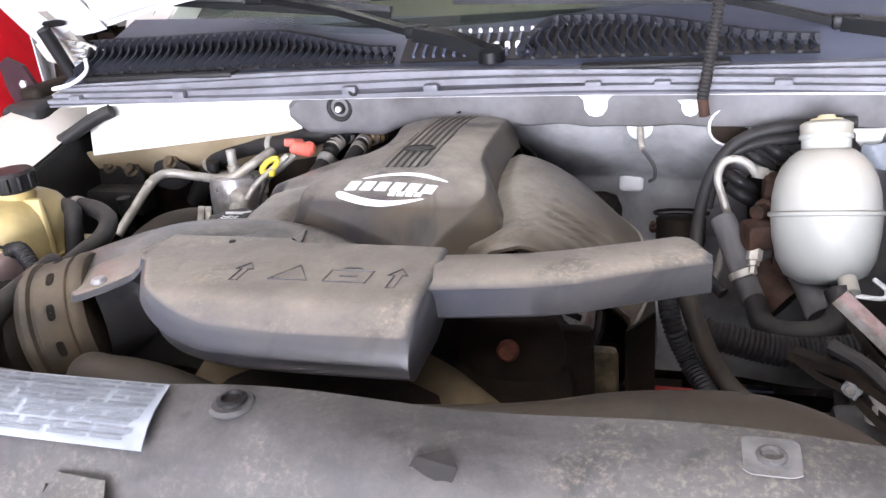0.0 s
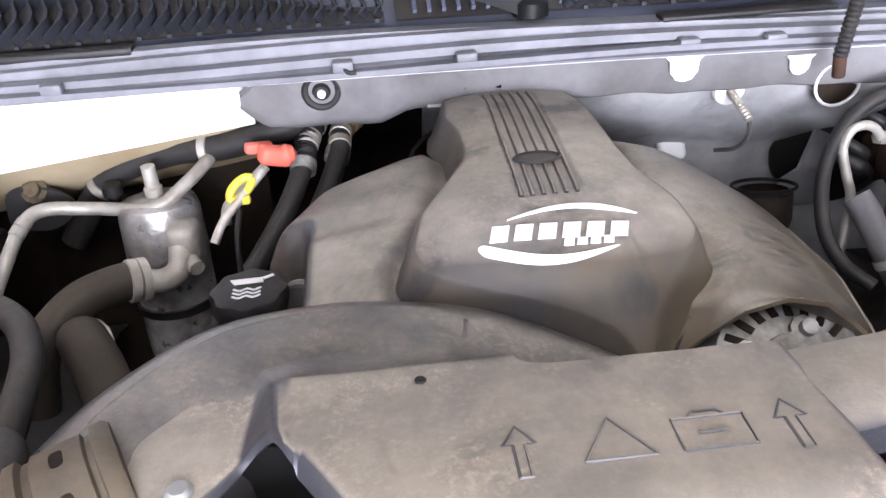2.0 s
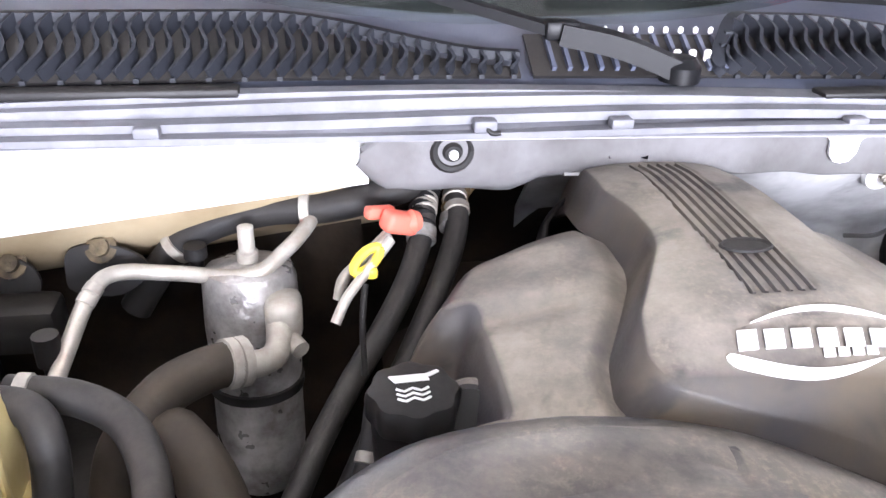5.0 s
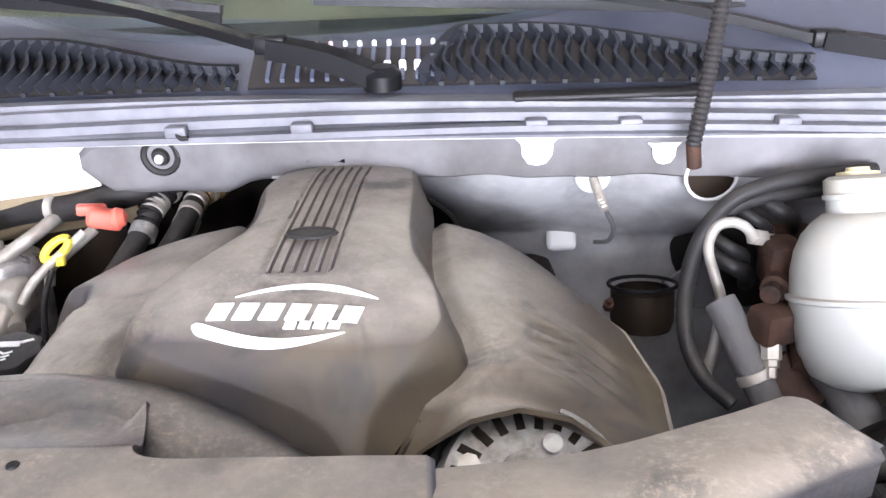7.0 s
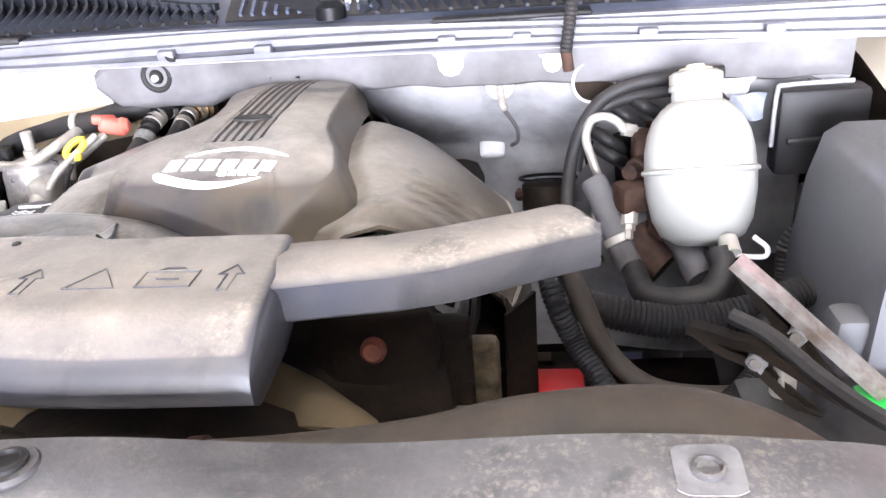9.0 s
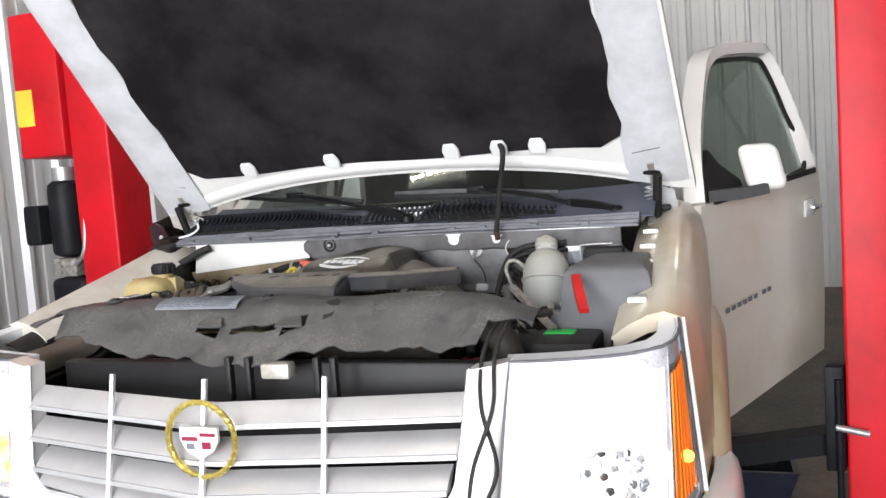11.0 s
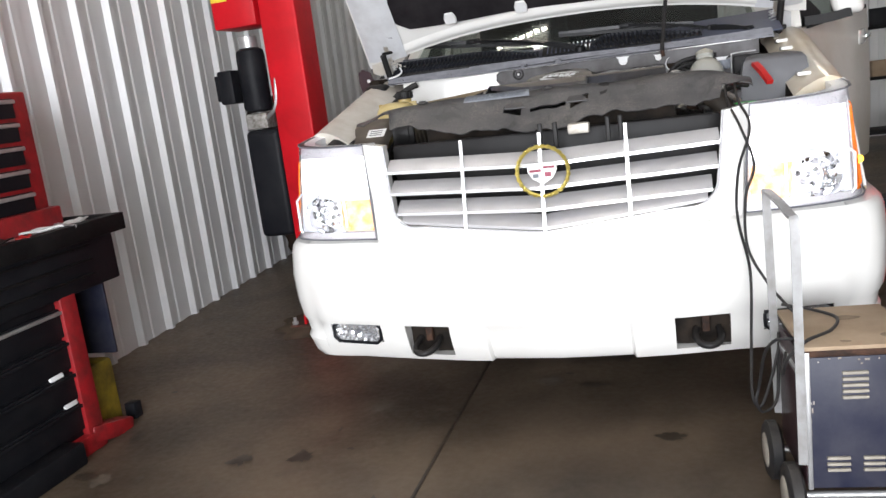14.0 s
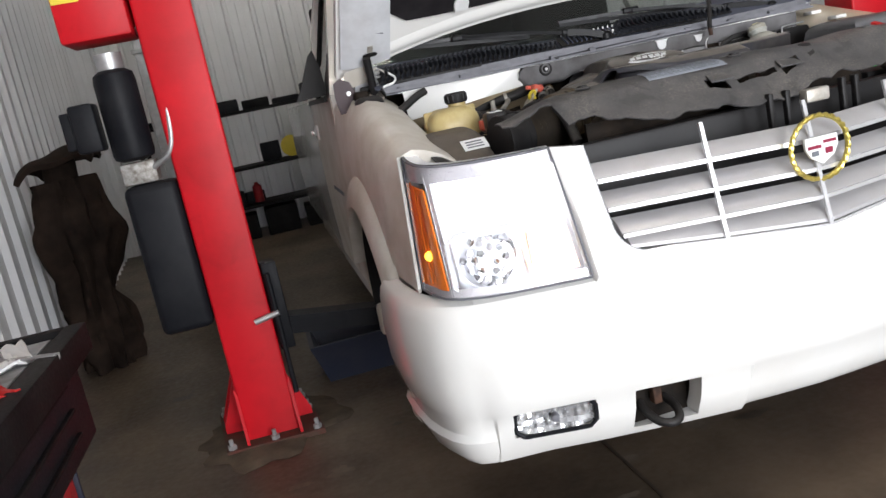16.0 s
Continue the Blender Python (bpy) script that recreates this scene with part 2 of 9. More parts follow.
M_motor = surface("black_motor_enamel", (0.007, 0.0075, 0.010), (0.018, 0.018, 0.020), 0.5, grain=140, blotch=8, bump=0.06, spec=0.14)
M_bench = surface("oily_bench_steel", (0.006, 0.0055, 0.006), (0.016, 0.015, 0.015), 0.6, grain=100, blotch=7, bump=0.1, mix=0.7, spec=0.1)
M_insul = surface("black_hood_felt", (0.010, 0.0085, 0.010), (0.045, 0.041, 0.043), 0.9, grain=70, blotch=3.5, bump=0.3, mix=0.5, spec=0.1)
M_tarp = surface("brown_canvas", (0.036, 0.024, 0.018), (0.010, 0.007, 0.006), 0.9, grain=160, blotch=4, bump=0.2, mix=0.9, spec=0.1)
M_foil = surface("crinkled_foil", (0.56, 0.54, 0.53), (0.15, 0.13, 0.115), 0.30, metal=0.6, grain=38, blotch=22, bump=0.8, mix=0.85)
# near-black, putting the shade of cab and underside into the colour; also the screen band
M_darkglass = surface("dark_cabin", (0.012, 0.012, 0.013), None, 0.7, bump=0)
M_tan_body = surface("dusty_body_paint", (0.36, 0.29, 0.19), (0.22, 0.16, 0.09), 0.6, grain=80, blotch=7, bump=0.03, mix=0.8)
# green tint dims the view through the screen, standing for a dark cab
M_glass = glass("window_glass", (0.62, 0.68, 0.64))
M_lens = glass("clear_lens", (1, 1, 1), 0.01, 1.2)
M_tube = glow("fluorescent_tube", (1.0, 0.95, 0.82), 52.0)
M_dash = surface("dusty_dashboard_vinyl", (0.16, 0.16, 0.11), (0.11, 0.11, 0.08), 0.8, grain=200, blotch=4, bump=0.05, mix=0.8)
M_brass = surface("dirty_brass", (0.26, 0.17, 0.08), (0.05, 0.035, 0.025), 0.5, metal=0.5, grain=140, blotch=40, bump=0.1, mix=0.95)
M_sticker = surface("faded_sticker", (0.29, 0.31, 0.345), (0.17, 0.18, 0.21), 0.6, grain=90, blotch=14, bump=0.02, mix=0.8)
M_reflect = surface("satin_lamp_reflector", (0.88, 0.89, 0.92), (0.80, 0.82, 0.86), 0.35, metal=0.3, grain=150, blotch=20, bump=0.03)
M_running = glow("lit_lamp_reflector", (1.0, 0.98, 1.0), 2.6)
M_markerglow = glow("lit_orange_bulb", (1.0, 0.55, 0.05), 4.0)
M_oilspot = surface("dark_oil_spot", (0.030, 0.022, 0.016), (0.055, 0.041, 0.03), 0.45, grain=60, blotch=9, bump=0.05, mix=0.9)
M_palespot = surface("pale_dried_spill", (0.125, 0.098, 0.074), (0.07, 0.054, 0.04), 0.7, grain=60, blotch=12, bump=0.05, mix=0.9)
M_dirtyred = surface("dirt_caked_red", (0.055, 0.038, 0.027), (0.13, 0.016, 0.013), 0.75, grain=90, blotch=16, bump=0.18, mix=0.5, spec=0.2)
M_wiper = surface("satin_black_wiper", (0.005, 0.005, 0.006), (0.010, 0.010, 0.010), 0.4, grain=200, bump=0.0, spec=0.15)
M_vane = surface("dark_vane_plastic", (0.013, 0.014, 0.018), (0.022, 0.024, 0.030), 0.55, grain=200, bump=0.03, spec=0.2)
M_faded = surface("faded_pink_plastic", (0.28, 0.20, 0.19), (0.20, 0.15, 0.14), 0.5, bump=0.03)
M_maroonside = surface("dark_maroon_enamel", (0.030, 0.014, 0.018), (0.06, 0.03, 0.03), 0.35, grain=120, blotch=8, bump=0.05)
M_fuse = surface("grey_fuse_cover", (0.125, 0.126, 0.136), (0.085, 0.083, 0.086), 0.48, grain=220, blotch=4, mix=0.8, spec=0.3, dust=(0.10, 0.09, 0.08), dust_amount=0.8, bump=0.05)
M_sleeve = surface("grey_fabric_sleeve", (0.115, 0.11, 0.112), (0.07, 0.064, 0.06), 0.85, grain=200, blotch=12, bump=0.2)
M_blade = surface("dull_blade_metal", (0.035, 0.035, 0.038), (0.09, 0.09, 0.09), 0.45, metal=0.2, grain=150, blotch=20, bump=0.03, spec=0.2)
M_tinted = glass("tinted_window_glass", (0.30, 0.36, 0.31))
M_pitted = surface("oily_pitted_casting", (0.15, 0.115, 0.068), (0.022, 0.016, 0.011), 0.5, metal=0.25, grain=60, blotch=45, bump=0.6, mix=0.9, spec=0.3)
M_hosedust = surface("dusty_brown_rubber", (0.030, 0.025, 0.021), (0.055, 0.042, 0.029), 0.62, grain=120, blotch=14, bump=0.1, mix=0.85, spec=0.25, dust=(0.062, 0.048, 0.035), dust_amount=0.65, dust_low=0.3, dust_from=0.3)
M_collar = surface("dusty_collar_rubber", (0.060, 0.052, 0.044), (0.110, 0.080, 0.045), 0.6, grain=120, blotch=12, bump=0.1, mix=0.9, spec=0.25, dust=(0.145, 0.118, 0.088), dust_amount=0.8, dust_low=0.35, dust_from=0.3)
M_dullyellow = surface("grimy_yellow_plastic", (0.24, 0.17, 0.015), (0.08, 0.055, 0.012), 0.6, grain=90, blotch=10, bump=0.08, mix=0.9)
M_wornspot = surface("worn_pale_dust", (0.19, 0.182, 0.175), (0.10, 0.097, 0.095), 0.6, grain=90, blotch=40, bump=0.1, mix=0.95)
M_doorpaint = surface("faintly_soiled_white_paint", (0.74, 0.70, 0.63), (0.62, 0.55, 0.44), 0.3, coat=0.4, grain=200, blotch=1.8, bump=0.0, mix=0.8)
M_inner = surface("thin_white_inner_paint", (0.62, 0.63, 0.65), (0.48, 0.48, 0.49), 0.4, grain=120, blotch=8, bump=0.03, mix=0.85)
M_lampgrey = surface("grey_lamp_bezel", (0.46, 0.45, 0.47), (0.36, 0.35, 0.37), 0.3, metal=0.3, grain=150, blotch=14, bump=0.02, mix=0.7)
M_lid = surface("dusty_brown_lid_plastic", (0.050, 0.044, 0.040), (0.085, 0.070, 0.055), 0.55, grain=160, blotch=7, bump=0.06, mix=0.8, dust=(0.15, 0.125, 0.10), dust_amount=0.75, dust_low=0.5, dust_from=0.2, spec=0.25)
M_stain = surface("oil_soaked_cardboard", (0.16, 0.115, 0.075), (0.25, 0.185, 0.125), 0.8, grain=90, blotch=30, bump=0.04, mix=0.9)
M_slope = surface("smudged_grey_bulkhead", (0.50, 0.495, 0.50), (0.16, 0.152, 0.148), 0.7, grain=90, blotch=5.0, bump=0.12, mix=0.9, spec=0.25, smudge=0.6)
M_handle = surface("dull_grey_handle_steel", (0.30, 0.30, 0.30), (0.20, 0.19, 0.18), 0.5, metal=0.3, grain=90, blotch=20, bump=0.06, mix=0.8)
M_louvre = surface("pale_dusty_louvre", (0.33, 0.30, 0.25), (0.22, 0.20, 0.17), 0.7, grain=90, blotch=20, bump=0.06, mix=0.8)
M_fogchrome = surface("facetted_lamp_chrome", (0.86, 0.87, 0.88), (0.50, 0.50, 0.52), 0.22, metal=0.75, grain=40, blotch=30, bump=0.25, mix=0.9)
M_wornsteel = surface("worn_bare_steel", (0.46, 0.43, 0.40), (0.20, 0.15, 0.11), 0.4, metal=0.6, grain=70, blotch=35, bump=0.15, mix=0.9)
M_wingdust = surface("dusty_grey_white_paint", (0.63, 0.60, 0.55), (0.47, 0.42, 0.35), 0.5, coat=0.1, grain=160, blotch=5, bump=0.02, mix=0.9)
M_dirt = surface("trodden_dirt", (0.10, 0.077, 0.055), (0.05, 0.038, 0.028), 0.9, grain=60, blotch=9, bump=0.3, mix=0.9, spec=0.1)
M_traypaper = surface("grey_tray_lining", (0.34, 0.34, 0.35), (0.16, 0.155, 0.15), 0.6, grain=60, blotch=9, bump=0.05, mix=0.9)
M_bluetint = surface("blue_pan", (0.013, 0.016, 0.030), (0.026, 0.026, 0.034), 0.5, bump=0.08, blotch=10)


# ---- building helpers ----
ORIGIN = {}


def thing(name, loc, label, category, group="", kind=""):
    e = new(name)
    e.location = loc
    e.empty_display_size = 0.05
    ORIGIN[e.name] = Vector(loc)
    return tagged(e, label, category, group, kind)


def finish(bm, name, mat, angle=38, origin=None):
    if origin is not None:
        bmesh.ops.translate(bm, verts=bm.verts, vec=-origin)
    me = bpy.data.meshes.new(name)
    bmesh.ops.recalc_face_normals(bm, faces=bm.faces)
    bm.to_mesh(me)
    bm.free()
    me.materials.append(mat)
    me.polygons.foreach_set("use_smooth", [True] * len(me.polygons))
    me.set_sharp_from_angle(angle=radians(angle))
    return me


def part(name, bm, mat, parent, label="", angle=38):
    """One mesh, drawn in world places, under a thing or under one of its parts."""
    o = ORIGIN[parent.name]
    ob = new(name, finish(bm, name, mat, angle, o))
    ob.parent = parent
    ORIGIN[ob.name] = o
    return tagged(ob, label)


def solo(name, bm, mat, label="", category="", group="", kind="", angle=38, loc=None):
    """A thing of a single mesh, its origin at its base."""
    if loc is None:
        xs = [v.co for v in bm.verts]
        loc = Vector((sum(c.x for c in xs) / len(xs), sum(c.y for c in xs) / len(xs), min(c.z for c in xs)))
    loc = Vector(loc)
    ob = new(name, finish(bm, name, mat, angle, loc))
    ob.location = loc
    ORIGIN[ob.name] = loc
    return tagged(ob, label, category, group, kind)


def boxed(x0, x1, y0, y1, z0, z1, bevel=0.0, segs=2, bm=None, turn=None, pivot=None):
    bm = bm or bmesh.new()
    made = bmesh.ops.create_cube(bm, size=1)["verts"]
    for v in made:
        v.co = Vector(((x0 + x1) / 2 + v.co.x * (x1 - x0), (y0 + y1) / 2 + v.co.y * (y1 - y0), (z0 + z1) / 2 + v.co.z * (z1 - z0)))
    if bevel:
        edges = list({e for v in made for e in v.link_edges})
        res = bmesh.ops.bevel(bm, geom=edges, offset=bevel, segments=segs, affect="EDGES", profile=0.5)
        made = list({v for f in res["faces"] for v in f.verts} | {v for v in made if v.is_valid})
    if turn is not None:
        pv = Vector(pivot or ((x0 + x1) / 2, (y0 + y1) / 2, (z0 + z1) / 2))
        for v in made:
            v.co = pv + turn @ (v.co - pv)
    return bm


def rot(rx=0, ry=0, rz=0):
    return Euler([radians(a) for a in (rx, ry, rz)]).to_matrix()


def smooth_line(points, per=8):
    """A rounded line through the points."""
    p = [Vector(q) for q in points]
    p = [2 * p[0] - p[1]] + p + [2 * p[-1] - p[-2]]
    out = []
    for i in range(1, len(p) - 2):
        a, b, c, d = p[i - 1:i + 3]
        for k in range(per):
            t = k / per
            out.append(0.5 * (2 * b + (c - a) * t + (2 * a - 5 * b + 4 * c - d) * t * t + (3 * b - a - 3 * c + d) * t ** 3))
    return out + [p[-2]]


def piped(points, r, per=8, sides=12, rings=None, bm=None, caps=True, straight=False, wall=0.0):
    """A pipe along a rounded line. r: a radius or a function of the share of the way. rings: (depth, length of a ring) for a ribbed hose."""
    bm = bm or bmesh.new()
    line = [Vector(q) for q in points] if straight else smooth_line(points, per)
    if rings:
        depth, pitch = rings
        total = sum((b - a).length for a, b in zip(line, line[1:]))
        n = max(8, int(total / pitch * 4))
        marks, acc, j = [], 0.0, 0
        for k in range(n + 1):
            want = total * k / n
            while j < len(line) - 2 and acc + (line[j + 1] - line[j]).length < want:
                acc += (line[j + 1] - line[j]).length
                j += 1
            seg = (line[j + 1] - line[j]).length or 1e-6
            marks.append(line[j].lerp(line[j + 1], min(1, (want - acc) / seg)))
        line = marks
    prev, loops = None, []
    for i, q in enumerate(line):
        t = (line[min(i + 1, len(line) - 1)] - line[max(i - 1, 0)]).normalized()
        if prev is None:
            prev = t.orthogonal().normalized()
        prev = (prev - t * prev.dot(t)).normalized()
        side = t.cross(prev)
        rad = r(i / (len(line) - 1)) if callable(r) else r
        if rings:
            rad -= rings[0] * (0.0, 0.5, 1.0, 0.5)[i % 4]
        loops.append([bm.verts.new(q + rad * (math.cos(a) * prev + math.sin(a) * side)) for a in (2 * math.pi * k / sides for k in range(sides))])
    for a, b in zip(loops, loops[1:]):
        for k in range(sides):
            bm.faces.new((a[k], a[(k + 1) % sides], b[(k + 1) % sides], b[k]))
    if caps:
        bm.faces.new(loops[0][::-1]), bm.faces.new(loops[-1])
    return bm


def turned(profile, base, axis=(0, 0, 1), sides=24, bm=None, caps=True):
    """A turned body: profile of (radius, height along the axis)."""
    bm = bm or bmesh.new()
    ax = Vector(axis).normalized()
    u = ax.orthogonal().normalized()
    w = ax.cross(u)
    b = Vector(base)
    loops = []
    for r, h in profile:
        if r < 1e-5:
            loops.append([bm.verts.new(b + ax * h)])
        else:
            loops.append([bm.verts.new(b + ax * h + r * (math.cos(a) * u + math.sin(a) * w)) for a in (2 * math.pi * k / sides for k in range(sides))])
    for p, q in zip(loops, loops[1:]):
        for k in range(sides):
            f = [p[k % len(p)], p[(k + 1) % len(p)], q[(k + 1) % len(q)], q[k % len(q)]]
            f = list(dict.fromkeys(f))
            if len(f) > 2:
                bm.faces.new(f)
    for lp in (loops[0], loops[-1]):
        if len(lp) > 2 and caps:
            bm.faces.new(lp)
    return bm


def sheet(nu, nv, fn, thick=0.0, bm=None, skip=None):
    """A curved sheet from fn(u, v) over the unit square, with a second skin 'thick' below along the normals' z or y."""
    bm = bm or bmesh.new()
    g = [[bm.verts.new(fn(i / nu, j / nv)) for j in range(nv + 1)] for i in range(nu + 1)]
    faces = []
    for i in range(nu):
        for j in range(nv):
            if skip and skip((i + 0.5) / nu, (j + 0.5) / nv):
                continue
            faces.append(bm.faces.new((g[i][j], g[i + 1][j], g[i + 1][j + 1], g[i][j + 1])))
    if thick:
        bm.normal_update()
        bmesh.ops.solidify(bm, geom=faces, thickness=thick)
        loose = [v for v in bm.verts if not v.link_faces]
        bmesh.ops.delete(bm, geom=loose, context="VERTS")
    return bm


def plate(outline, thick, place, bm=None):
    """A flat plate: outline in its own plane (a, b) -> place(a, b, h)."""
    bm = bm or bmesh.new()
    top = [bm.verts.new(place(a, b, thick)) for a, b in outline]
    low = [bm.verts.new(place(a, b, 0.0)) for a, b in outline]
    bm.faces.new(top), bm.faces.new(low[::-1])
    for k in range(len(top)):
        n = (k + 1) % len(top)
        bm.faces.new((low[k], low[n], top[n], top[k]))
    return bm


def lerp_rows(rows, t):
    """Values between rows of (key, ...) at key t."""
    if t <= rows[0][0]:
        return rows[0][1:]
    for a, b in zip(rows, rows[1:]):
        if t <= b[0]:
            s = (t - a[0]) / (b[0] - a[0])
            return tuple(p + (q - p) * s for p, q in zip(a[1:], b[1:]))
    return rows[-1][1:]


def ease(t):
    t = min(1.0, max(0.0, t))
    return t * t * (3 - 2 * t)


def strip_along(points, width, height, bm=None, up=Vector((0, 0, 1)), per=6):
    """A bar of rectangular section along a rounded line."""
    bm = bm or bmesh.new()
    line = smooth_line(points, per)
    loops = []
    for i, q in enumerate(line):
        t = (line[min(i + 1, len(line) - 1)] - line[max(i - 1, 0)]).normalized()
        s = t.cross(up).normalized()
        n = s.cross(t)
        loops.append([bm.verts.new(q + a * width / 2 * s + b * height / 2 * n) for a, b in ((-1, -1), (1, -1), (1, 1), (-1, 1))])
    for a, b in zip(loops, loops[1:]):
        for k in range(4):
            bm.faces.new((a[k], a[(k + 1) % 4], b[(k + 1) % 4], b[k]))
    bm.faces.new(loops[0][::-1]), bm.faces.new(loops[-1])
    return bm

# ---- workshop shell ----
def wall_x(y):
    return -2.47 - 0.075 * y


floor = new("floor", finish(boxed(-7, 9, -6.2, 9.2, FLOOR - 0.2, FLOOR), "floor", M_concrete))
tagged(floor, "stained brown concrete workshop floor", "floor", kind="structure")
ground = new("ground", finish(boxed(-60, 60, -70, 60, FLOOR - 0.35, FLOOR - 0.05), "ground", M_concrete))
tagged(ground, "grey concrete yard outside the door", "ground", kind="structure")
for n, (x0, x1, y0, y1) in enumerate(((-0.475, -0.463, -6.2, 1.6), (-2.4, 6.0, -1.303, -1.299))):
    tagged(new("trim", finish(boxed(x0 + 0.03, x1 + 0.03, y0, y1, FLOOR + 0.0005, FLOOR + 0.003), "trim", M_oilspot)), "dark floor joint", "floor joint", kind="structure")

rs = random.Random(21)
for k in range(140):
    x, y, r = rs.uniform(-2.3, 2.6), rs.uniform(-2.2, 3.4), rs.uniform(0.006, 0.045)
    stretch = rs.uniform(0.5, 1.6)
    n = 30
    ph = rs.uniform(0, 9)
    ring = []
    for i in range(n):
        a = 2 * math.pi * i / n
        wob = 1 + 0.7 * noise.noise(Vector((math.cos(a) * 1.3 + ph, math.sin(a) * 1.3, k))) + 0.45 * noise.noise(Vector((math.cos(a) * 4 + ph, math.sin(a) * 4, k)))
        ring.append((x + r * wob * math.cos(a) * stretch, y + r * wob * math.sin(a) / stretch, FLOOR + 0.0010 + 0.00002 * k))
    bm = bmesh.new()
    bm.faces.new([bm.verts.new(c) for c in ring])
    ob = new("stain", finish(bm, "stain", (M_oilspot, M_oilspot, M_palespot)[k % 3]))
    ob.parent = floor

H = 4.6
ceiling = new("ceiling", finish(boxed(-7, 9, -6.2, 9.2, H, H + 0.12), "ceiling", M_ceiling))
tagged(ceiling, "pale sheet ceiling", "ceiling", kind="structure")


def rib_panel_mesh(width, height):
    """A corrugated wall sheet: three trapezoid ribs, drawn along +x, ribs towards -y."""
    bm = bmesh.new()
    xs = []
    n = round(width / 0.305)
    for k in range(n):
        b = k * 0.305
        xs += [(b, 0), (b + 0.085, 0), (b + 0.092, 0.007), (b + 0.148, 0.007), (b + 0.155, 0), (b + 0.236, 0), (b + 0.256, 0.034), (b + 0.284, 0.034)]
    xs.append((width, 0))
    loops = []
    for z in (0, height):
        loops.append([bm.verts.new((x, -d, z)) for x, d in xs])
    for k in range(len(xs) - 1):
        bm.faces.new((loops[0][k], loops[0][k + 1], loops[1][k + 1], loops[1][k]))
    geom = list(bm.faces)
    bm.normal_update()
    bmesh.ops.solidify(bm, geom=geom, thickness=0.004)
    return finish(bm, "panel", M_steelwall, 20)


PANEL = rib_panel_mesh(0.915, H - FLOOR)


def clad(wall, start, yaw, count, hidden=()):
    """Hangs corrugated panels on a wall, side by side from a start point along its direction."""
    d = Vector((math.cos(radians(yaw)), math.sin(radians(yaw)), 0))
    for k in range(count):
        if k in hidden:
            continue
        ob = new("panel", PANEL)
        ob.parent = wall
        ob.matrix_parent_inverse = wall.matrix_world.inverted()
        ob.matrix_basis = Matrix.Translation(Vector(start) + d * 0.915 * k) @ pose(0, 0, 0, 0, 0, yaw)


def shell_wall(name, a, b, label, thick=0.15, z0=None, z1=None):
    """A plain board wall from a to b; thickness lies away from the room, to the right of the way a to b."""
    a, b = Vector((*a, 0)), Vector((*b, 0))
    t = (b - a).normalized()
    n = Vector((t.y, -t.x, 0))
    bm = bmesh.new()
    base = FLOOR - 0.1 if z0 is None else z0
    topz = H if z1 is None else z1
    q = [a, b, b + n * thick, a + n * thick]
    lo = [bm.verts.new((p.x, p.y, base)) for p in q]
    hi = [bm.verts.new((p.x, p.y, topz)) for p in q]
    bm.faces.new(lo[::-1]), bm.faces.new(hi)
    for k in range(4):
        bm.faces.new((lo[k], lo[(k + 1) % 4], hi[(k + 1) % 4], hi[k]))
    return tagged(new(name, finish(bm, name, M_plain)), label, "wall", kind="structure")


wall_west = shell_wall("wall_west", (wall_x(9.0) - 0.01, 9.0), (wall_x(-6.0) - 0.01, -6.0), "workshop wall clad in grey corrugated steel")
clad(wall_west, (wall_x(-6.0), -6.0, FLOOR), 90 + 4.29, 16)
wall_north = shell_wall("wall_north", (8.8, 8.2), (wall_x(8.2), 8.2), "far wall clad in pale corrugated steel")
clad(wall_north, (wall_x(8.2), 8.19, FLOOR), 0, 13)
wall_east = shell_wall("wall_east", (8.7, -6.0), (8.7, 8.2), "plain far side wall of the workshop")
clad(wall_east, (8.69, 8.1, FLOOR), -90, 15)
wall_south = shell_wall("wall_south", (wall_x(-6.0), -6.0), (-2.0, -6.0), "wall beside the open shutter door")
shell_wall("wall_south_2", (2.8, -6.0), (8.8, -6.0), "wall beside the open shutter door")
shell_wall("wall_south_3", (-2.0, -6.0), (2.8, -6.0), "wall over the open shutter door", z0=2.85)
wall_west["kind"] = "structure"


def ceiling_light(x, y, half=0.62, bays=6):
    """A long fluorescent fitting: white tray, two tubes, diffuser slats between them."""
    t = thing("ceiling_light", (x, y, H - 0.12), "white fluorescent ceiling light, switched on", "ceiling light", "ceiling lights")
    part("tray", boxed(x - half, x + half, y - 0.15, y + 0.15, H - 0.07, H, 0.01), M_whiteplain, t)
    for dy in (-0.075, 0.075):
        part("tube", piped([(x - half + 0.04, y + dy, H - 0.095), (x + half - 0.04, y + dy, H - 0.095)], 0.016, straight=True), M_tube, t, "glowing fluorescent tube")
    for k in range(bays):
        px = x - half + 0.02 + (2 * half - 0.04) * k / (bays - 1)
        part("slat", boxed(px - 0.012, px + 0.012, y - 0.14, y + 0.14, H - 0.125, H - 0.07), M_whiteplain, t)


for cx, cy in ((0.3, -0.9), (0.3, -2.2), (4.6, 4.2)):
    ceiling_light(cx, cy)
ceiling_light(-1.0, 2.85, 0.36, 8)
# unseen fittings, added only to brighten the far and west walls
ceiling_light(-1.9, 6.4)
ceiling_light(1.6, 6.6)
ceiling_light(-1.9, 0.2)


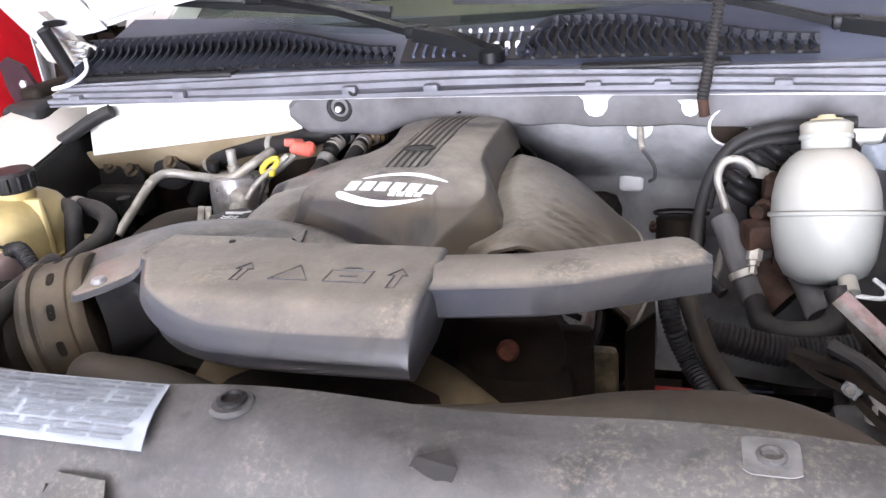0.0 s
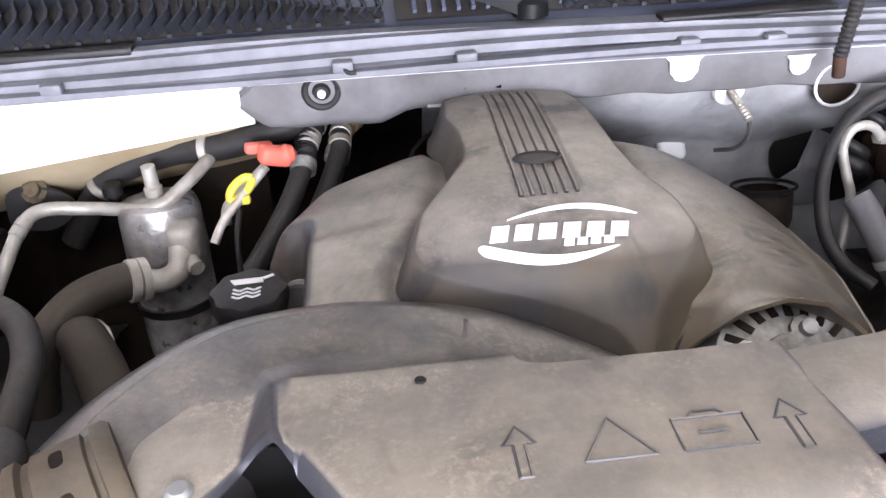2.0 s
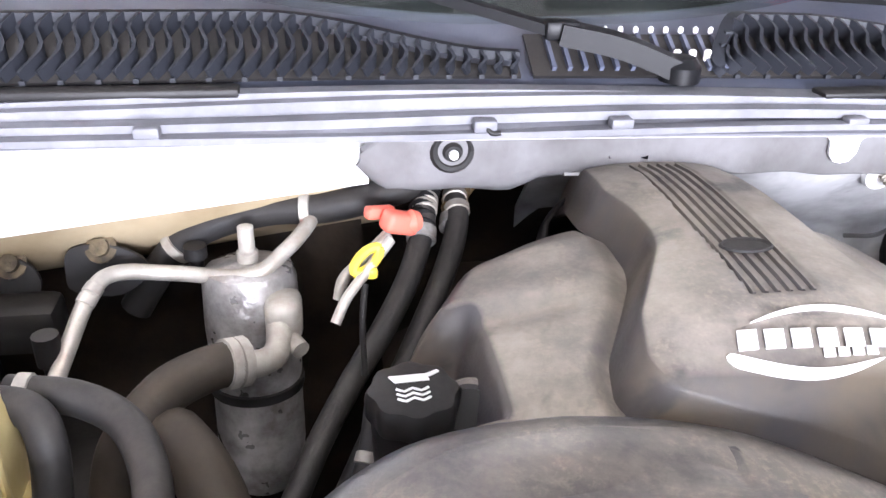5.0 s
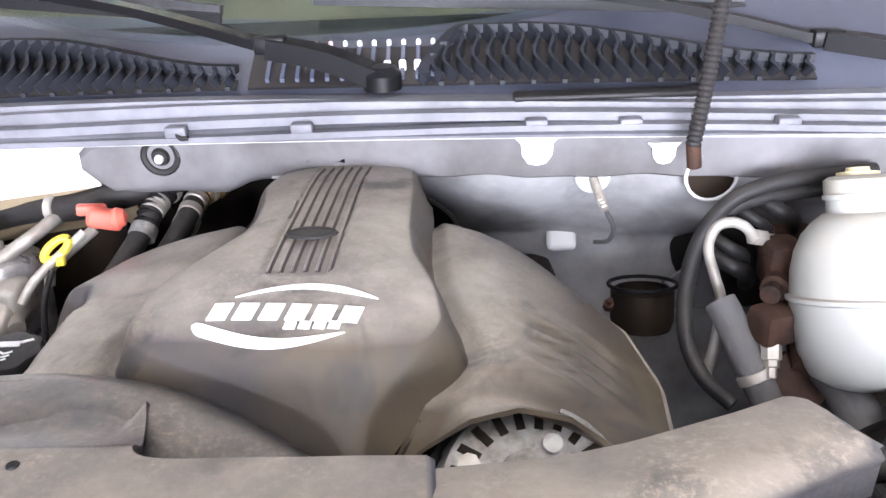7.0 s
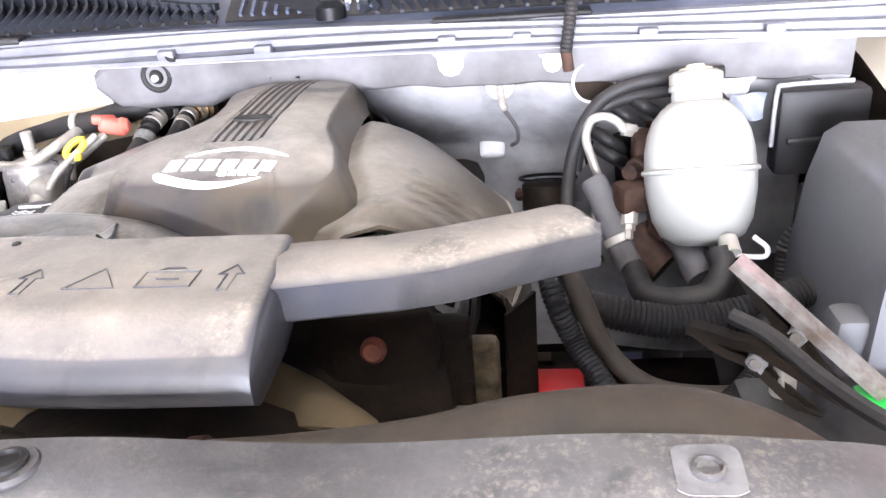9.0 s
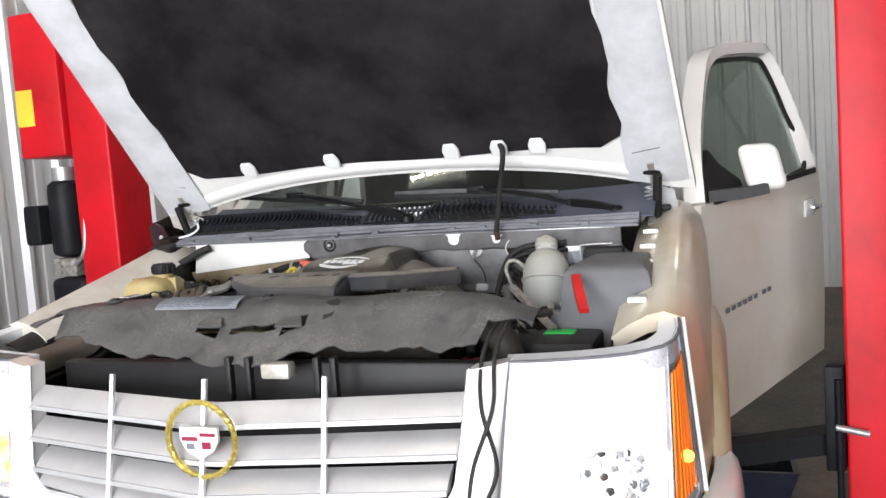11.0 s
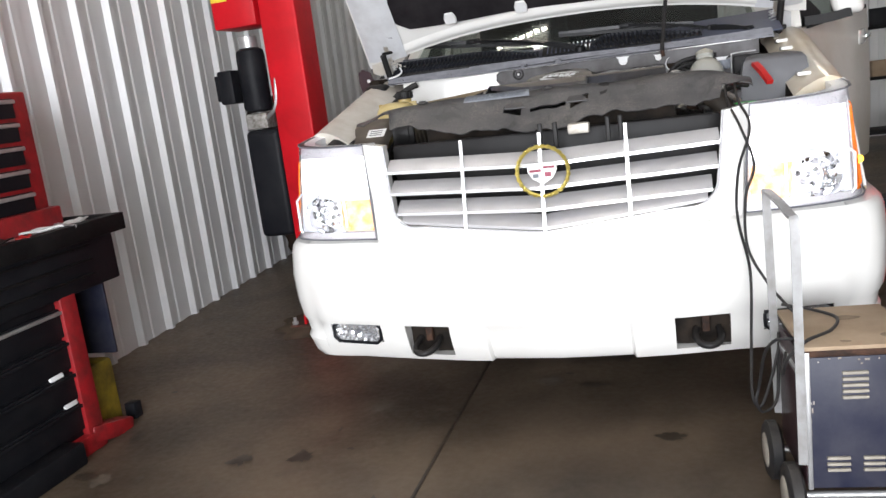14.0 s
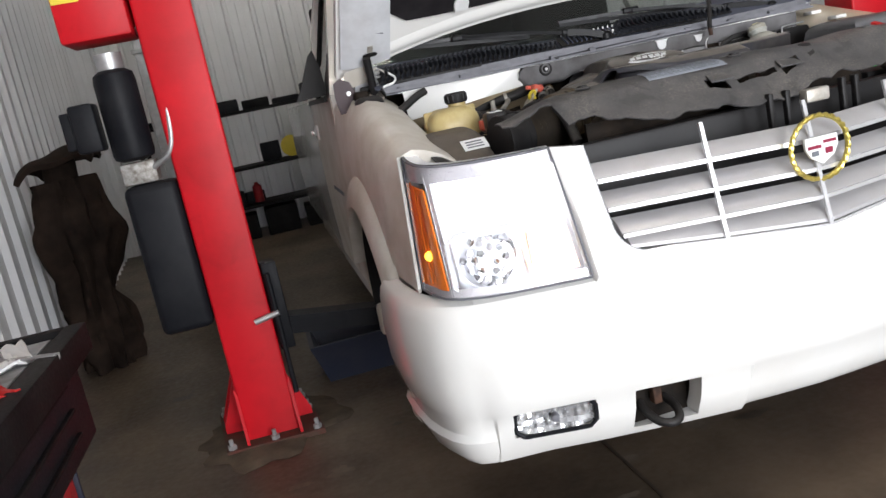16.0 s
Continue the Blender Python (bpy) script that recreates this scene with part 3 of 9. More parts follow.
# ---- two-post lift ----
def lift_column(name, edge, dirs, label, side):
    """A red box column: edge = inner front corner, dirs = (unit way outwards along the front face, unit way to the back)."""
    e = Vector((*edge, 0))
    out, back = Vector((*dirs[0], 0)).normalized(), Vector((*dirs[1], 0)).normalized()

    def at(a, b, z):
        return e + out * a + back * b + Vector((0, 0, z))
    t = thing(name, at(0.1, 0.12, FLOOR), label, "car lift", "lift columns")
    w, d, top = 0.215, 0.27, 3.6
    prof = [(0, 0), (w, 0), (w, d), (w - 0.06, d), (w - 0.06, d - 0.015), (w - 0.015, d - 0.03), (w - 0.015, 0.015), (0.015, 0.015), (0.015, d - 0.03), (0.06, d - 0.015), (0.06, d), (0, d)]
    bm = bmesh.new()
    lo = [bm.verts.new(at(a, b, FLOOR + 0.02)) for a, b in prof]
    hi = [bm.verts.new(at(a, b, top)) for a, b in prof]
    for k in range(len(prof)):
        n = (k + 1) % len(prof)
        bm.faces.new((lo[k], lo[n], hi[n], hi[k]))
    bm.faces.new(lo), bm.faces.new(hi)
    bmesh.ops.bevel(bm, geom=[x for x in bm.edges if abs((x.verts[0].co - x.verts[1].co).z) > 1 and min((x.verts[0].co - at(a, b, x.verts[0].co.z)).length for a, b in ((0, 0), (w, 0))) < 0.01],
                    offset=0.012, segments=3, affect="EDGES", profile=0.5)
    part("post", bm, M_red, t)
    bm = bmesh.new()
    base = [at(a, b, FLOOR) for a, b in ((-0.09, -0.075), (w + 0.09, -0.075), (w + 0.09, d + 0.12), (-0.09, d + 0.12))]
    lo = [bm.verts.new(p) for p in base]
    hi = [bm.verts.new(p + Vector((0, 0, 0.022))) for p in base]
    bm.faces.new(lo[::-1]), bm.faces.new(hi)
    for k in range(4):
        bm.faces.new((lo[k], lo[(k + 1) % 4], hi[(k + 1) % 4], hi[k]))
    part("base_plate", bm, M_dirtyred, t, "scuffed and dirty base plate")
    for a, b, da, db in ((0.0, 0.01, 0, -1), (w, 0.01, 0, -1), (0.0, d * 0.5, -1, 0), (w, d * 0.5, 1, 0), (w, d - 0.02, 1, 0)):
        bm = bmesh.new()
        p, q = at(a, b, FLOOR + 0.022), at(a + da * 0.075, b + db * 0.065, FLOOR + 0.022)
        r = at(a, b, FLOOR + 0.24)
        s = (back if da else out) * 0.006
        v1 = [bm.verts.new(x + s) for x in (p, q, q + Vector((0, 0, 0.03)), r)]
        v2 = [bm.verts.new(x - s) for x in (p, q, q + Vector((0, 0, 0.03)), r)]
        bm.faces.new(v1), bm.faces.new(v2[::-1])
        for k in range(4):
            bm.faces.new((v1[k], v1[(k + 1) % 4], v2[(k + 1) % 4], v2[k]))
        part("gusset", bm, M_red, t)
    for a, b in ((-0.065, -0.05), (w + 0.065, -0.05), (-0.065, d + 0.09), (w + 0.065, d + 0.09), (w / 2, -0.052), (-0.068, 0.2)):
        part("anchor_bolt", turned([(0.018, 0.0), (0.018, 0.016), (0.009, 0.017), (0.009, 0.04), (0.0, 0.041)], at(a, b, FLOOR + 0.022), sides=6), M_galv, t)
    # carriage plate with its swing arm
    bm = boxed(-0.03, 0.03, -0.05, 0.05, 0, 0.36, 0.006)
    m = Matrix((out.to_3d(), back.to_3d(), Vector((0, 0, 1)))).transposed()
    for v in bm.verts:
        v.co = at(-0.035, 0.05, 0.42) + m @ v.co
    part("carriage_block", bm, M_motor, t, "black carriage block with a locking bolt")
    part("lock_pin", piped([at(-0.03, -0.02, 0.58), at(0.07, -0.02, 0.56)], 0.012, straight=True), M_galv, t)
    part("lock_rod", piped([at(-0.02, -0.015, 0.74), at(-0.02, -0.015, 0.24)], 0.011, straight=True), M_motor, t)
    tip = Vector((-side * -0.62, 1.55, 0.40))
    arm = [at(-0.04, 0.12, 0.50), at(-0.04, 0.12, 0.50).lerp(tip, 0.5), tip]
    bm = strip_along([arm[0], arm[1], arm[2]], 0.10, 0.075)
    part("swing_arm", bm, M_motor, t, "black telescopic swing arm")
    part("lift_pad", turned([(0.06, 0), (0.06, 0.03), (0.045, 0.035), (0.045, 0.12), (0.055, 0.125), (0.055, 0.15), (0, 0.15)], tip + Vector((0, 0, 0.02)), sides=16), M_rubber, t)
    return t, at


lift_left, at_left = lift_column("lift_column", (-1.415, 1.50), ((-0.985, 0.06), (-0.1, 0.99)), "red two-post lift column with chipped paint, bolted to the floor", -1)
lift_right, at_right = lift_column("lift_column", (1.418, 1.56), ((0.98, -0.02), (0.25, 0.97)), "red two-post lift column with a hose along it, bolted to the floor", 1)

for t, at in ((lift_left, at_left), (lift_right, at_right)):
    c = at(0.107, 0.10, FLOOR)

    def mound(u, v):
        a = 2 * math.pi * u
        r = (0.34 + 0.16 * noise.noise(Vector((math.cos(a) * 2, math.sin(a) * 2, c.x)))) * v
        return Vector((c.x + r * math.cos(a), c.y + r * math.sin(a), FLOOR + 0.002 + 0.020 * (1 - v) ** 0.5 + 0.004 * noise.noise(Vector((r * 30 * math.cos(a), r * 30 * math.sin(a), 1)))))
    part("dirt_heap", sheet(40, 8, mound), M_dirt, t, "swept dirt lying round the base plate")
# power unit on the far side of the left column
p = at_left(0.31, 0.10, 0)
px, py = p.x, p.y
part("operator_box", boxed(px - 0.16, px + 0.09, py - 0.12, py + 0.12, 1.72, 2.35, 0.012), M_red, lift_left, "red sheet steel operator box")
part("decal", boxed(px - 0.155, px - 0.06, py - 0.123, py - 0.119, 1.86, 2.02), M_yellow, lift_left, "yellow warning decal")
part("motor", turned([(0.045, 0), (0.072, 0.012), (0.077, 0.03), (0.077, 0.30), (0.072, 0.33), (0.05, 0.345), (0.0, 0.346)], (px - 0.03, py - 0.02, 1.27), sides=28), M_motor, lift_left, "black electric lift motor")
part("capacitor_box", boxed(px - 0.21, px - 0.12, py - 0.1, py + 0.03, 1.33, 1.51, 0.012), M_motor, lift_left)
part("switch_box", boxed(px - 0.25, px - 0.205, py - 0.06, py, 1.35, 1.49, 0.006), M_motor, lift_left)
part("pump_block", boxed(px - 0.09, px + 0.04, py - 0.08, py + 0.05, 1.18, 1.265, 0.01), M_cast, lift_left, "grey cast pump block")
part("fluid_tank", boxed(px - 0.10, px + 0.10, py - 0.10, py + 0.08, 0.58, 1.175, 0.03, 3), M_motor, lift_left, "long black oil tank of the lift")
part("hydraulic_hose", piped([(px + 0.03, py - 0.07, 1.23), (px + 0.12, py - 0.1, 1.31), (px + 0.135, py - 0.08, 1.6), (px + 0.10, py - 0.02, 1.75)], 0.011), M_galv, lift_left)
part("neck", turned([(0.05, 0), (0.05, 0.06)], (px - 0.03, py - 0.02, 1.615), sides=20), M_galv, lift_left)

q = at_right(0.245, 0.2, 0)
part("air_hose", piped([(q.x - 0.02, q.y, 2.2), (q.x - 0.01, q.y - 0.02, 1.4), (q.x + 0.03, q.y - 0.05, 1.0), (q.x - 0.03, q.y - 0.08, 0.65), (q.x - 0.05, q.y - 0.08, 0.3), (q.x - 0.03, q.y - 0.05, FLOOR + 0.03)], 0.009), M_card, lift_right, "thin tan air hose")
part("cross_box", boxed(q.x - 0.09, q.x + 0.12, q.y - 0.16, q.y + 0.1, 1.78, 2.3, 0.01), M_red, lift_right, "red sheet steel cover")

# ---- the truck: body ----
truck = thing("pickup_truck", (0, 1.5, FLOOR), "white pickup truck, bonnet up and front door ajar, on a lift", "pickup truck")

PLAN = [(0.0, 0.008), (0.2, 0.018), (0.4, 0.045), (0.64, 0.090), (0.86, 0.139), (0.96, 0.180), (1.03, 0.27), (1.066, 0.42), (1.075, 0.64)]


def plan_y(x):
    return lerp_rows(PLAN, abs(x))[0]


# bumper skin, with openings for tow hooks and fog lamps
BUMP_Z = [(0.325, 0.13), (0.332, 0.095), (0.36, 0.070), (0.41, 0.044), (0.43, 0.036), (0.48, 0.022), (0.50, 0.008), (0.56, -0.006), (0.66, -0.012), (0.745, -0.006), (0.772, 0.004), (0.786, 0.016), (0.797, 0.06)]


def bumper():
    half = [0.0, 0.12, 0.235, 0.245, 0.31, 0.375, 0.545, 0.58, 0.645, 0.75, 0.855, 0.895, 0.910, 0.945]
    pts = [(x, plan_y(x)) for x in half]
    pts += [(0.985, 0.200), (1.018, 0.248), (1.042, 0.31), (1.060, 0.38), (1.070, 0.48), (1.074, 0.60), (1.074, 0.655)]
    cols = [(-x, y) for x, y in pts[:0:-1]] + pts
    hook = {(0.375, 0.545)}
    fog = {(0.645, 0.75), (0.75, 0.855)}
    bm = bmesh.new()
    g = []
    for x, y in cols:
        col = []
        for z, dy in BUMP_Z:
            out = min(1.0, max(0.0, (1.06 - abs(x)) / 0.25))
            yy = y + dy * (0.35 + 0.65 * out)
            xx = x
            if abs(x) > 0.9:
                xx = math.copysign(abs(x) - max(0, dy) * 0.75 * (1 - out), x)
            if abs(x) < 0.24 and z < 0.47:
                yy += 0.014
            if abs(x) > 0.9:
                # upright press line, chamfered top and the standing-out lower lip of the corner
                side = min(1.0, (abs(x) - 0.9) / 0.07)
                push = lerp_rows([(0.325, -0.004), (0.332, 0.014), (0.36, 0.024), (0.41, 0.020), (0.43, -0.006), (0.48, -0.008), (0.56, -0.004), (0.66, 0.0), (0.745, -0.014), (0.772, -0.022), (0.797, -0.034)], z)[0]
                xx = math.copysign(abs(xx) + 0.6 * push * side * (1 - 0.35 * out), x)
                yy -= push * side * 0.2
                if abs(x) < 0.96 and 0.42 < z < 0.57:
                    yy += 0.006
            if abs(x) < 0.24 and z < 0.34:
                z = z + 0.006
            col.append(bm.verts.new((xx, yy, z)))
        g.append(col)
    holes = []
    for i in range(len(cols) - 1):
        a, b = sorted((abs(cols[i][0]), abs(cols[i + 1][0])))
        for j in range(len(BUMP_Z) - 1):
            z0, z1 = BUMP_Z[j][0], BUMP_Z[j + 1][0]
            if (a, b) in hook and z0 >= 0.36 and z1 <= 0.48 or (a, b) in fog and z0 >= 0.41 and z1 <= 0.48:
                holes.append((i, j, (a, b) in hook))
                continue
            bm.faces.new((g[i][j], g[i + 1][j], g[i + 1][j + 1], g[i][j + 1]))
    # sunk walls of the openings
    cells = {(i, j) for i, j, _ in holes}
    deep = {}

    def inner(i, j):
        if (i, j) not in deep:
            c = g[i][j].co
            deep[i, j] = bm.verts.new((c.x, c.y + 0.06, c.z))
        return deep[i, j]
    for i, j in cells:
        for (di, dj), (p0, p1) in {(-1, 0): ((0, 0), (0, 1)), (1, 0): ((1, 0), (1, 1)), (0, -1): ((0, 0), (1, 0)), (0, 1): ((0, 1), (1, 1))}.items():
            if (i + di, j + dj) not in cells:
                a, b = (i + p0[0], j + p0[1]), (i + p1[0], j + p1[1])
                bm.faces.new((g[a[0]][a[1]], g[b[0]][b[1]], inner(*b), inner(*a)))
    return part("bumper", bm, M_white, truck, "white one-piece plastic bumper skin", 30)


bump = bumper()
for s in (-1, 1):
    # dark backing and hook behind the tow opening
    part("backing", boxed(min(s * 0.36, s * 0.56), max(s * 0.36, s * 0.56), 0.165, 0.175, 0.34, 0.50), M_browndark, bump)
    part("tow_hook", piped([(s * 0.440, 0.16, 0.412), (s * 0.436, 0.11, 0.404), (s * 0.450, 0.066, 0.394), (s * 0.476, 0.052, 0.390), (s * 0.503, 0.068, 0.394), (s * 0.514, 0.11, 0.404), (s * 0.510, 0.16, 0.414)], 0.0115), M_black, bump, "black iron tow hook")
    part("hook_plate", boxed(s * 0.47 - 0.012, s * 0.47 + 0.012, 0.13, 0.16, 0.41, 0.485, 0.004), M_rust, bump)
    # fog lamp
    fy = plan_y(0.75) + 0.030
    tilt = rot(0, 0, s * 14)
    pv = Vector((s * 0.75, fy, 0.446))

    def fog(x, y, z):
        return pv + tilt @ Vector((x, y, z))
    bm = boxed(-0.108, 0.108, 0.034, 0.07, -0.042, 0.042, 0.004)
    for v in bm.verts:
        v.co = fog(*v.co)
    lamp = part("fog_lamp", bm, M_motor, bump, "small rectangular fog lamp")
    part("reflector", sheet(20, 6, lambda u, v: fog(0.098 * (2 * u - 1), 0.008 + 0.014 * (1 - abs(2 * u - 1) ** 3) * math.sin(math.pi * v) + 0.010 * noise.noise(Vector((u * 13, v * 4, 3.0 + s))), (0.033 - 0.012 * abs(2 * u - 1) ** 6) * (2 * v - 1))), M_fogchrome, lamp, "chromed facetted reflector", 8)
    part("bulb_shield", turned([(0.0, -0.012), (0.010, -0.010), (0.012, 0.004), (0.0, 0.012)], fog(0.0, 0.006, 0.002), tilt @ Vector((0, 1, 0)), 10), M_seal, lamp)
    part("rim", piped([fog(a, 0.0, b) for a, b in ((-0.085, -0.036), (0.085, -0.036), (0.104, -0.020), (0.106, 0.020), (0.088, 0.036), (-0.088, 0.036), (-0.106, 0.020), (-0.104, -0.020), (-0.085, -0.036))], 0.006, straight=True, sides=6), M_motor, lamp)


# nose panel round the grille
def nose_y(x, z):
    x = abs(x)
    return 0.02 + 0.11 * x + 0.04 * x * x + 0.197 * (z - 0.83)


def grille_outline(grow=0.0):
    """Half of the grille's opening, from the bottom middle to the top corner."""
    pts = [(0.0, 0.797)]
    for x in (0.1, 0.2, 0.3, 0.4):
        pts.append((x, 0.797 + 0.075 * x + 0.02 * x * x))
    for k in range(7):
        a = radians(-80 + 80 * k / 6)
        pts.append((0.445 + 0.088 * math.cos(a) , 0.918 + 0.088 * math.sin(a)))
    pts += [(0.541, 0.97), (0.549, 1.04), (0.557, 1.112)]
    return pts


def nose():
    inn = grille_outline()
    out = [(0.0, 0.778)] + [(x, 0.779 + 0.012 * x) for x in (0.1, 0.2, 0.3, 0.4)]
    out += [(0.45 + 0.0235 * k, 0.784) for k in range(7)][:-1] + [(0.600, 0.785), (0.610, 0.93), (0.622, 1.02), (0.634, 1.124)]
    inn, out = inn[:len(out)], out[:len(inn)]
    bm = bmesh.new()
    for s in (-1, 1):
        rows = []
        for (a, b), (c, d) in zip(inn, out):
            rows.append([bm.verts.new((s * a, nose_y(a, b) + 0.05, b)), bm.verts.new((s * a, nose_y(a, b) + 0.004, b)), bm.verts.new((s * (a + (c - a) * 0.12), nose_y(a, b) - 0.006, b + (d - b) * 0.12)),
                         bm.verts.new((s * (a + (c - a) * 0.9), nose_y(c, d) - 0.006, b + (d - b) * 0.9)), bm.verts.new((s * c, nose_y(c, d) + 0.002, d)), bm.verts.new((s * c, nose_y(c, d) + 0.05, d))])
        for p, q in zip(rows, rows[1:]):
            for k in range(5):
                bm.faces.new((p[k], q[k], q[k + 1], p[k + 1]))
        bm.faces.new(rows[-1])
    bmesh.ops.remove_doubles(bm, verts=bm.verts, dist=0.0005)
    return part("nose_panel", bm, M_white, truck, "white panel framing the grille")


nose()

# grille
grille = part("grille_frame", piped([(x, nose_y(x, z) + 0.002, z) for x, z in [(-a, b) for a, b in grille_outline()[::-1]] + grille_outline()[1:]], 0.005, per=2, sides=8), M_bright, truck, "thin bright rim of the grille")


def grille_half(z):
    return lerp_rows([(0.80, 0.05), (0.83, 0.43), (0.85, 0.49), (0.88, 0.521), (0.918, 0.533), (0.97, 0.541), (1.112, 0.557)], z)[0]


for z in (1.016, 0.944, 0.876, 0.812):
    w = grille_half(z) - 0.004 if z > 0.85 else 0.498
    n = 16
    bm = bmesh.new()
    rows = []
    for k in range(2 * n + 1):
        x = -w + w * k / n
        dip = -0.012 * (1 - abs(x) / w) if z > 0.85 else -0.008 + 0.075 * abs(x) + 0.02 * x * x
        zz = z + dip
        y = nose_y(x, zz)
        rows.append([bm.verts.new((x, y + 0.000, zz)), bm.verts.new((x, y + 0.0, zz + 0.009)), bm.verts.new((x, y + 0.018, zz + 0.028)), bm.verts.new((x, y + 0.05, zz + 0.044)), bm.verts.new((x, y + 0.052, zz + 0.038)), bm.verts.new((x, y + 0.02, zz + 0.0))])
    for p, q in zip(rows, rows[1:]):
        for k in range(6):
            bm.faces.new((p[k], p[(k + 1) % 6], q[(k + 1) % 6], q[k]))
    bm.faces.new(rows[0]), bm.faces.new(rows[-1][::-1])
    if z < 0.85:
        part("slat", bm, M_satin, grille, "silver grey grille slat")
    else:
        part("slat", bm, M_satin, grille, "silver grey grille slat")
        edge = strip_along([(-w + 2 * w * k / 8, nose_y(-w + 2 * w * k / 8, z) - 0.004, z + 0.004 - 0.012 * (1 - abs(-1 + k / 4))) for k in range(9)], 0.008, 0.010, per=4)
        part("edge_strip", edge, M_bright, grille, "bright front edge of a slat")
for x in (-0.265, 0.0, 0.265):
    zb = 0.80 if x == 0 else 0.822
    part("mullion", strip_along([(x, nose_y(x, zb) - 0.006, zb), (x, nose_y(x, 0.95) - 0.006, 0.95), (x, nose_y(x, 1.108) - 0.006, 1.108)], 0.010, 0.008, up=Vector((0, 1, 0)), per=3), M_bright, grille, "thin bright upright bar")

# radiator behind the grille and its crossbeam
part("radiator", boxed(-0.56, 0.56, 0.26, 0.30, 0.62, 1.10, 0.01), M_black, truck, "dark radiator core behind the grille")
part("bumper_beam", boxed(-0.9, 0.9, 0.20, 0.26, 0.55, 0.68, 0.02), M_black, truck)
part("fan_clutch_bracket", boxed(0.08, 0.15, 0.155, 0.19, 1.085, 1.12, 0.006), M_alu, truck, "bare metal latch bracket")
for x in (-0.02, 0.03, 0.2, 0.24):
    part("latch_rod", boxed(x, x + 0.014, 0.17, 0.19, 1.03, 1.13, 0.003), M_black, truck)

# emblem: wreath and shield
ey = nose_y(0, 0.99) - 0.02
emblem = part("emblem", piped([(0.006 + 0.080 * math.cos(2 * math.pi * k / 24), ey, 0.990 + 0.078 * math.sin(2 * math.pi * k / 24)) for k in range(25)], 0.0055, per=2, sides=8), M_gold, grille, "round gold wreath with a white shield")
for k in range(26):
    a = radians(-80 + 340 * k / 25 - 0)
    c = Vector((0.006 + 0.081 * math.cos(a - 0.17), ey - 0.003, 0.990 + 0.079 * math.sin(a - 0.17)))
    leaf = turned([(0.0, -0.014), (0.006, -0.006), (0.007, 0.002), (0.0, 0.015)], c, (-math.sin(a), -0.25, math.cos(a)), 6)
    part("leaf", leaf, M_gold, emblem)
shield = [(-0.045, 0.026), (0.045, 0.026), (0.046, 0.0), (0.032, -0.024), (0.0, -0.042), (-0.032, -0.024), (-0.046, 0.0)]
part("shield", plate(shield, 0.008, lambda a, b, h: Vector((0.006 + a, ey - 0.002 - h, 0.992 + b))), M_whiteplain, emblem, "white shield")
for a0, a1, b0, b1, m in ((-0.040, -0.003, -0.002, 0.006, M_maroon), (0.004, 0.040, 0.008, 0.015, M_maroon), (0.008, 0.028, -0.018, -0.004, M_maroon), (-0.03, -0.012, -0.02, -0.008, M_grey_print)):
    part("colour_field", boxed(0.006 + a0, 0.006 + a1, ey - 0.0125, ey - 0.0095, 0.992 + b0, 0.992 + b1), m, emblem)


# headlamps
LAMP = [(0.604, 0.101), (0.70, 0.113), (0.79, 0.127), (0.862, 0.146), (0.918, 0.172), (0.953, 0.212), (0.972, 0.275), (0.980, 0.350)]


def lamp_pt(u, v, s, sink=0.0):
    """On the lamp's outer face: u from the inner edge to the outer end, v from bottom to top."""
    k = u * (len(LAMP) - 1)
    i = min(int(k), len(LAMP) - 2)
    f = k - i
    x = LAMP[i][0] + (LAMP[i + 1][0] - LAMP[i][0]) * f
    y = LAMP[i][1] + (LAMP[i + 1][1] - LAMP[i][1]) * f
    zb = 0.798 + 0.012 * u
    zt = 1.122 + 0.032 * u * u
    z = zb + (zt - zb) * v
    x += 0.030 * v * (1 - u) - 0.035 * v * u * u
    y += 0.068 * v * (1 + 0.6 * u)
    nx, ny = 0.25 + 0.7 * u * u, -0.95
    ln = math.hypot(nx, ny)
    return Vector((s * (x - nx / ln * sink), y - ny / ln * sink, z))


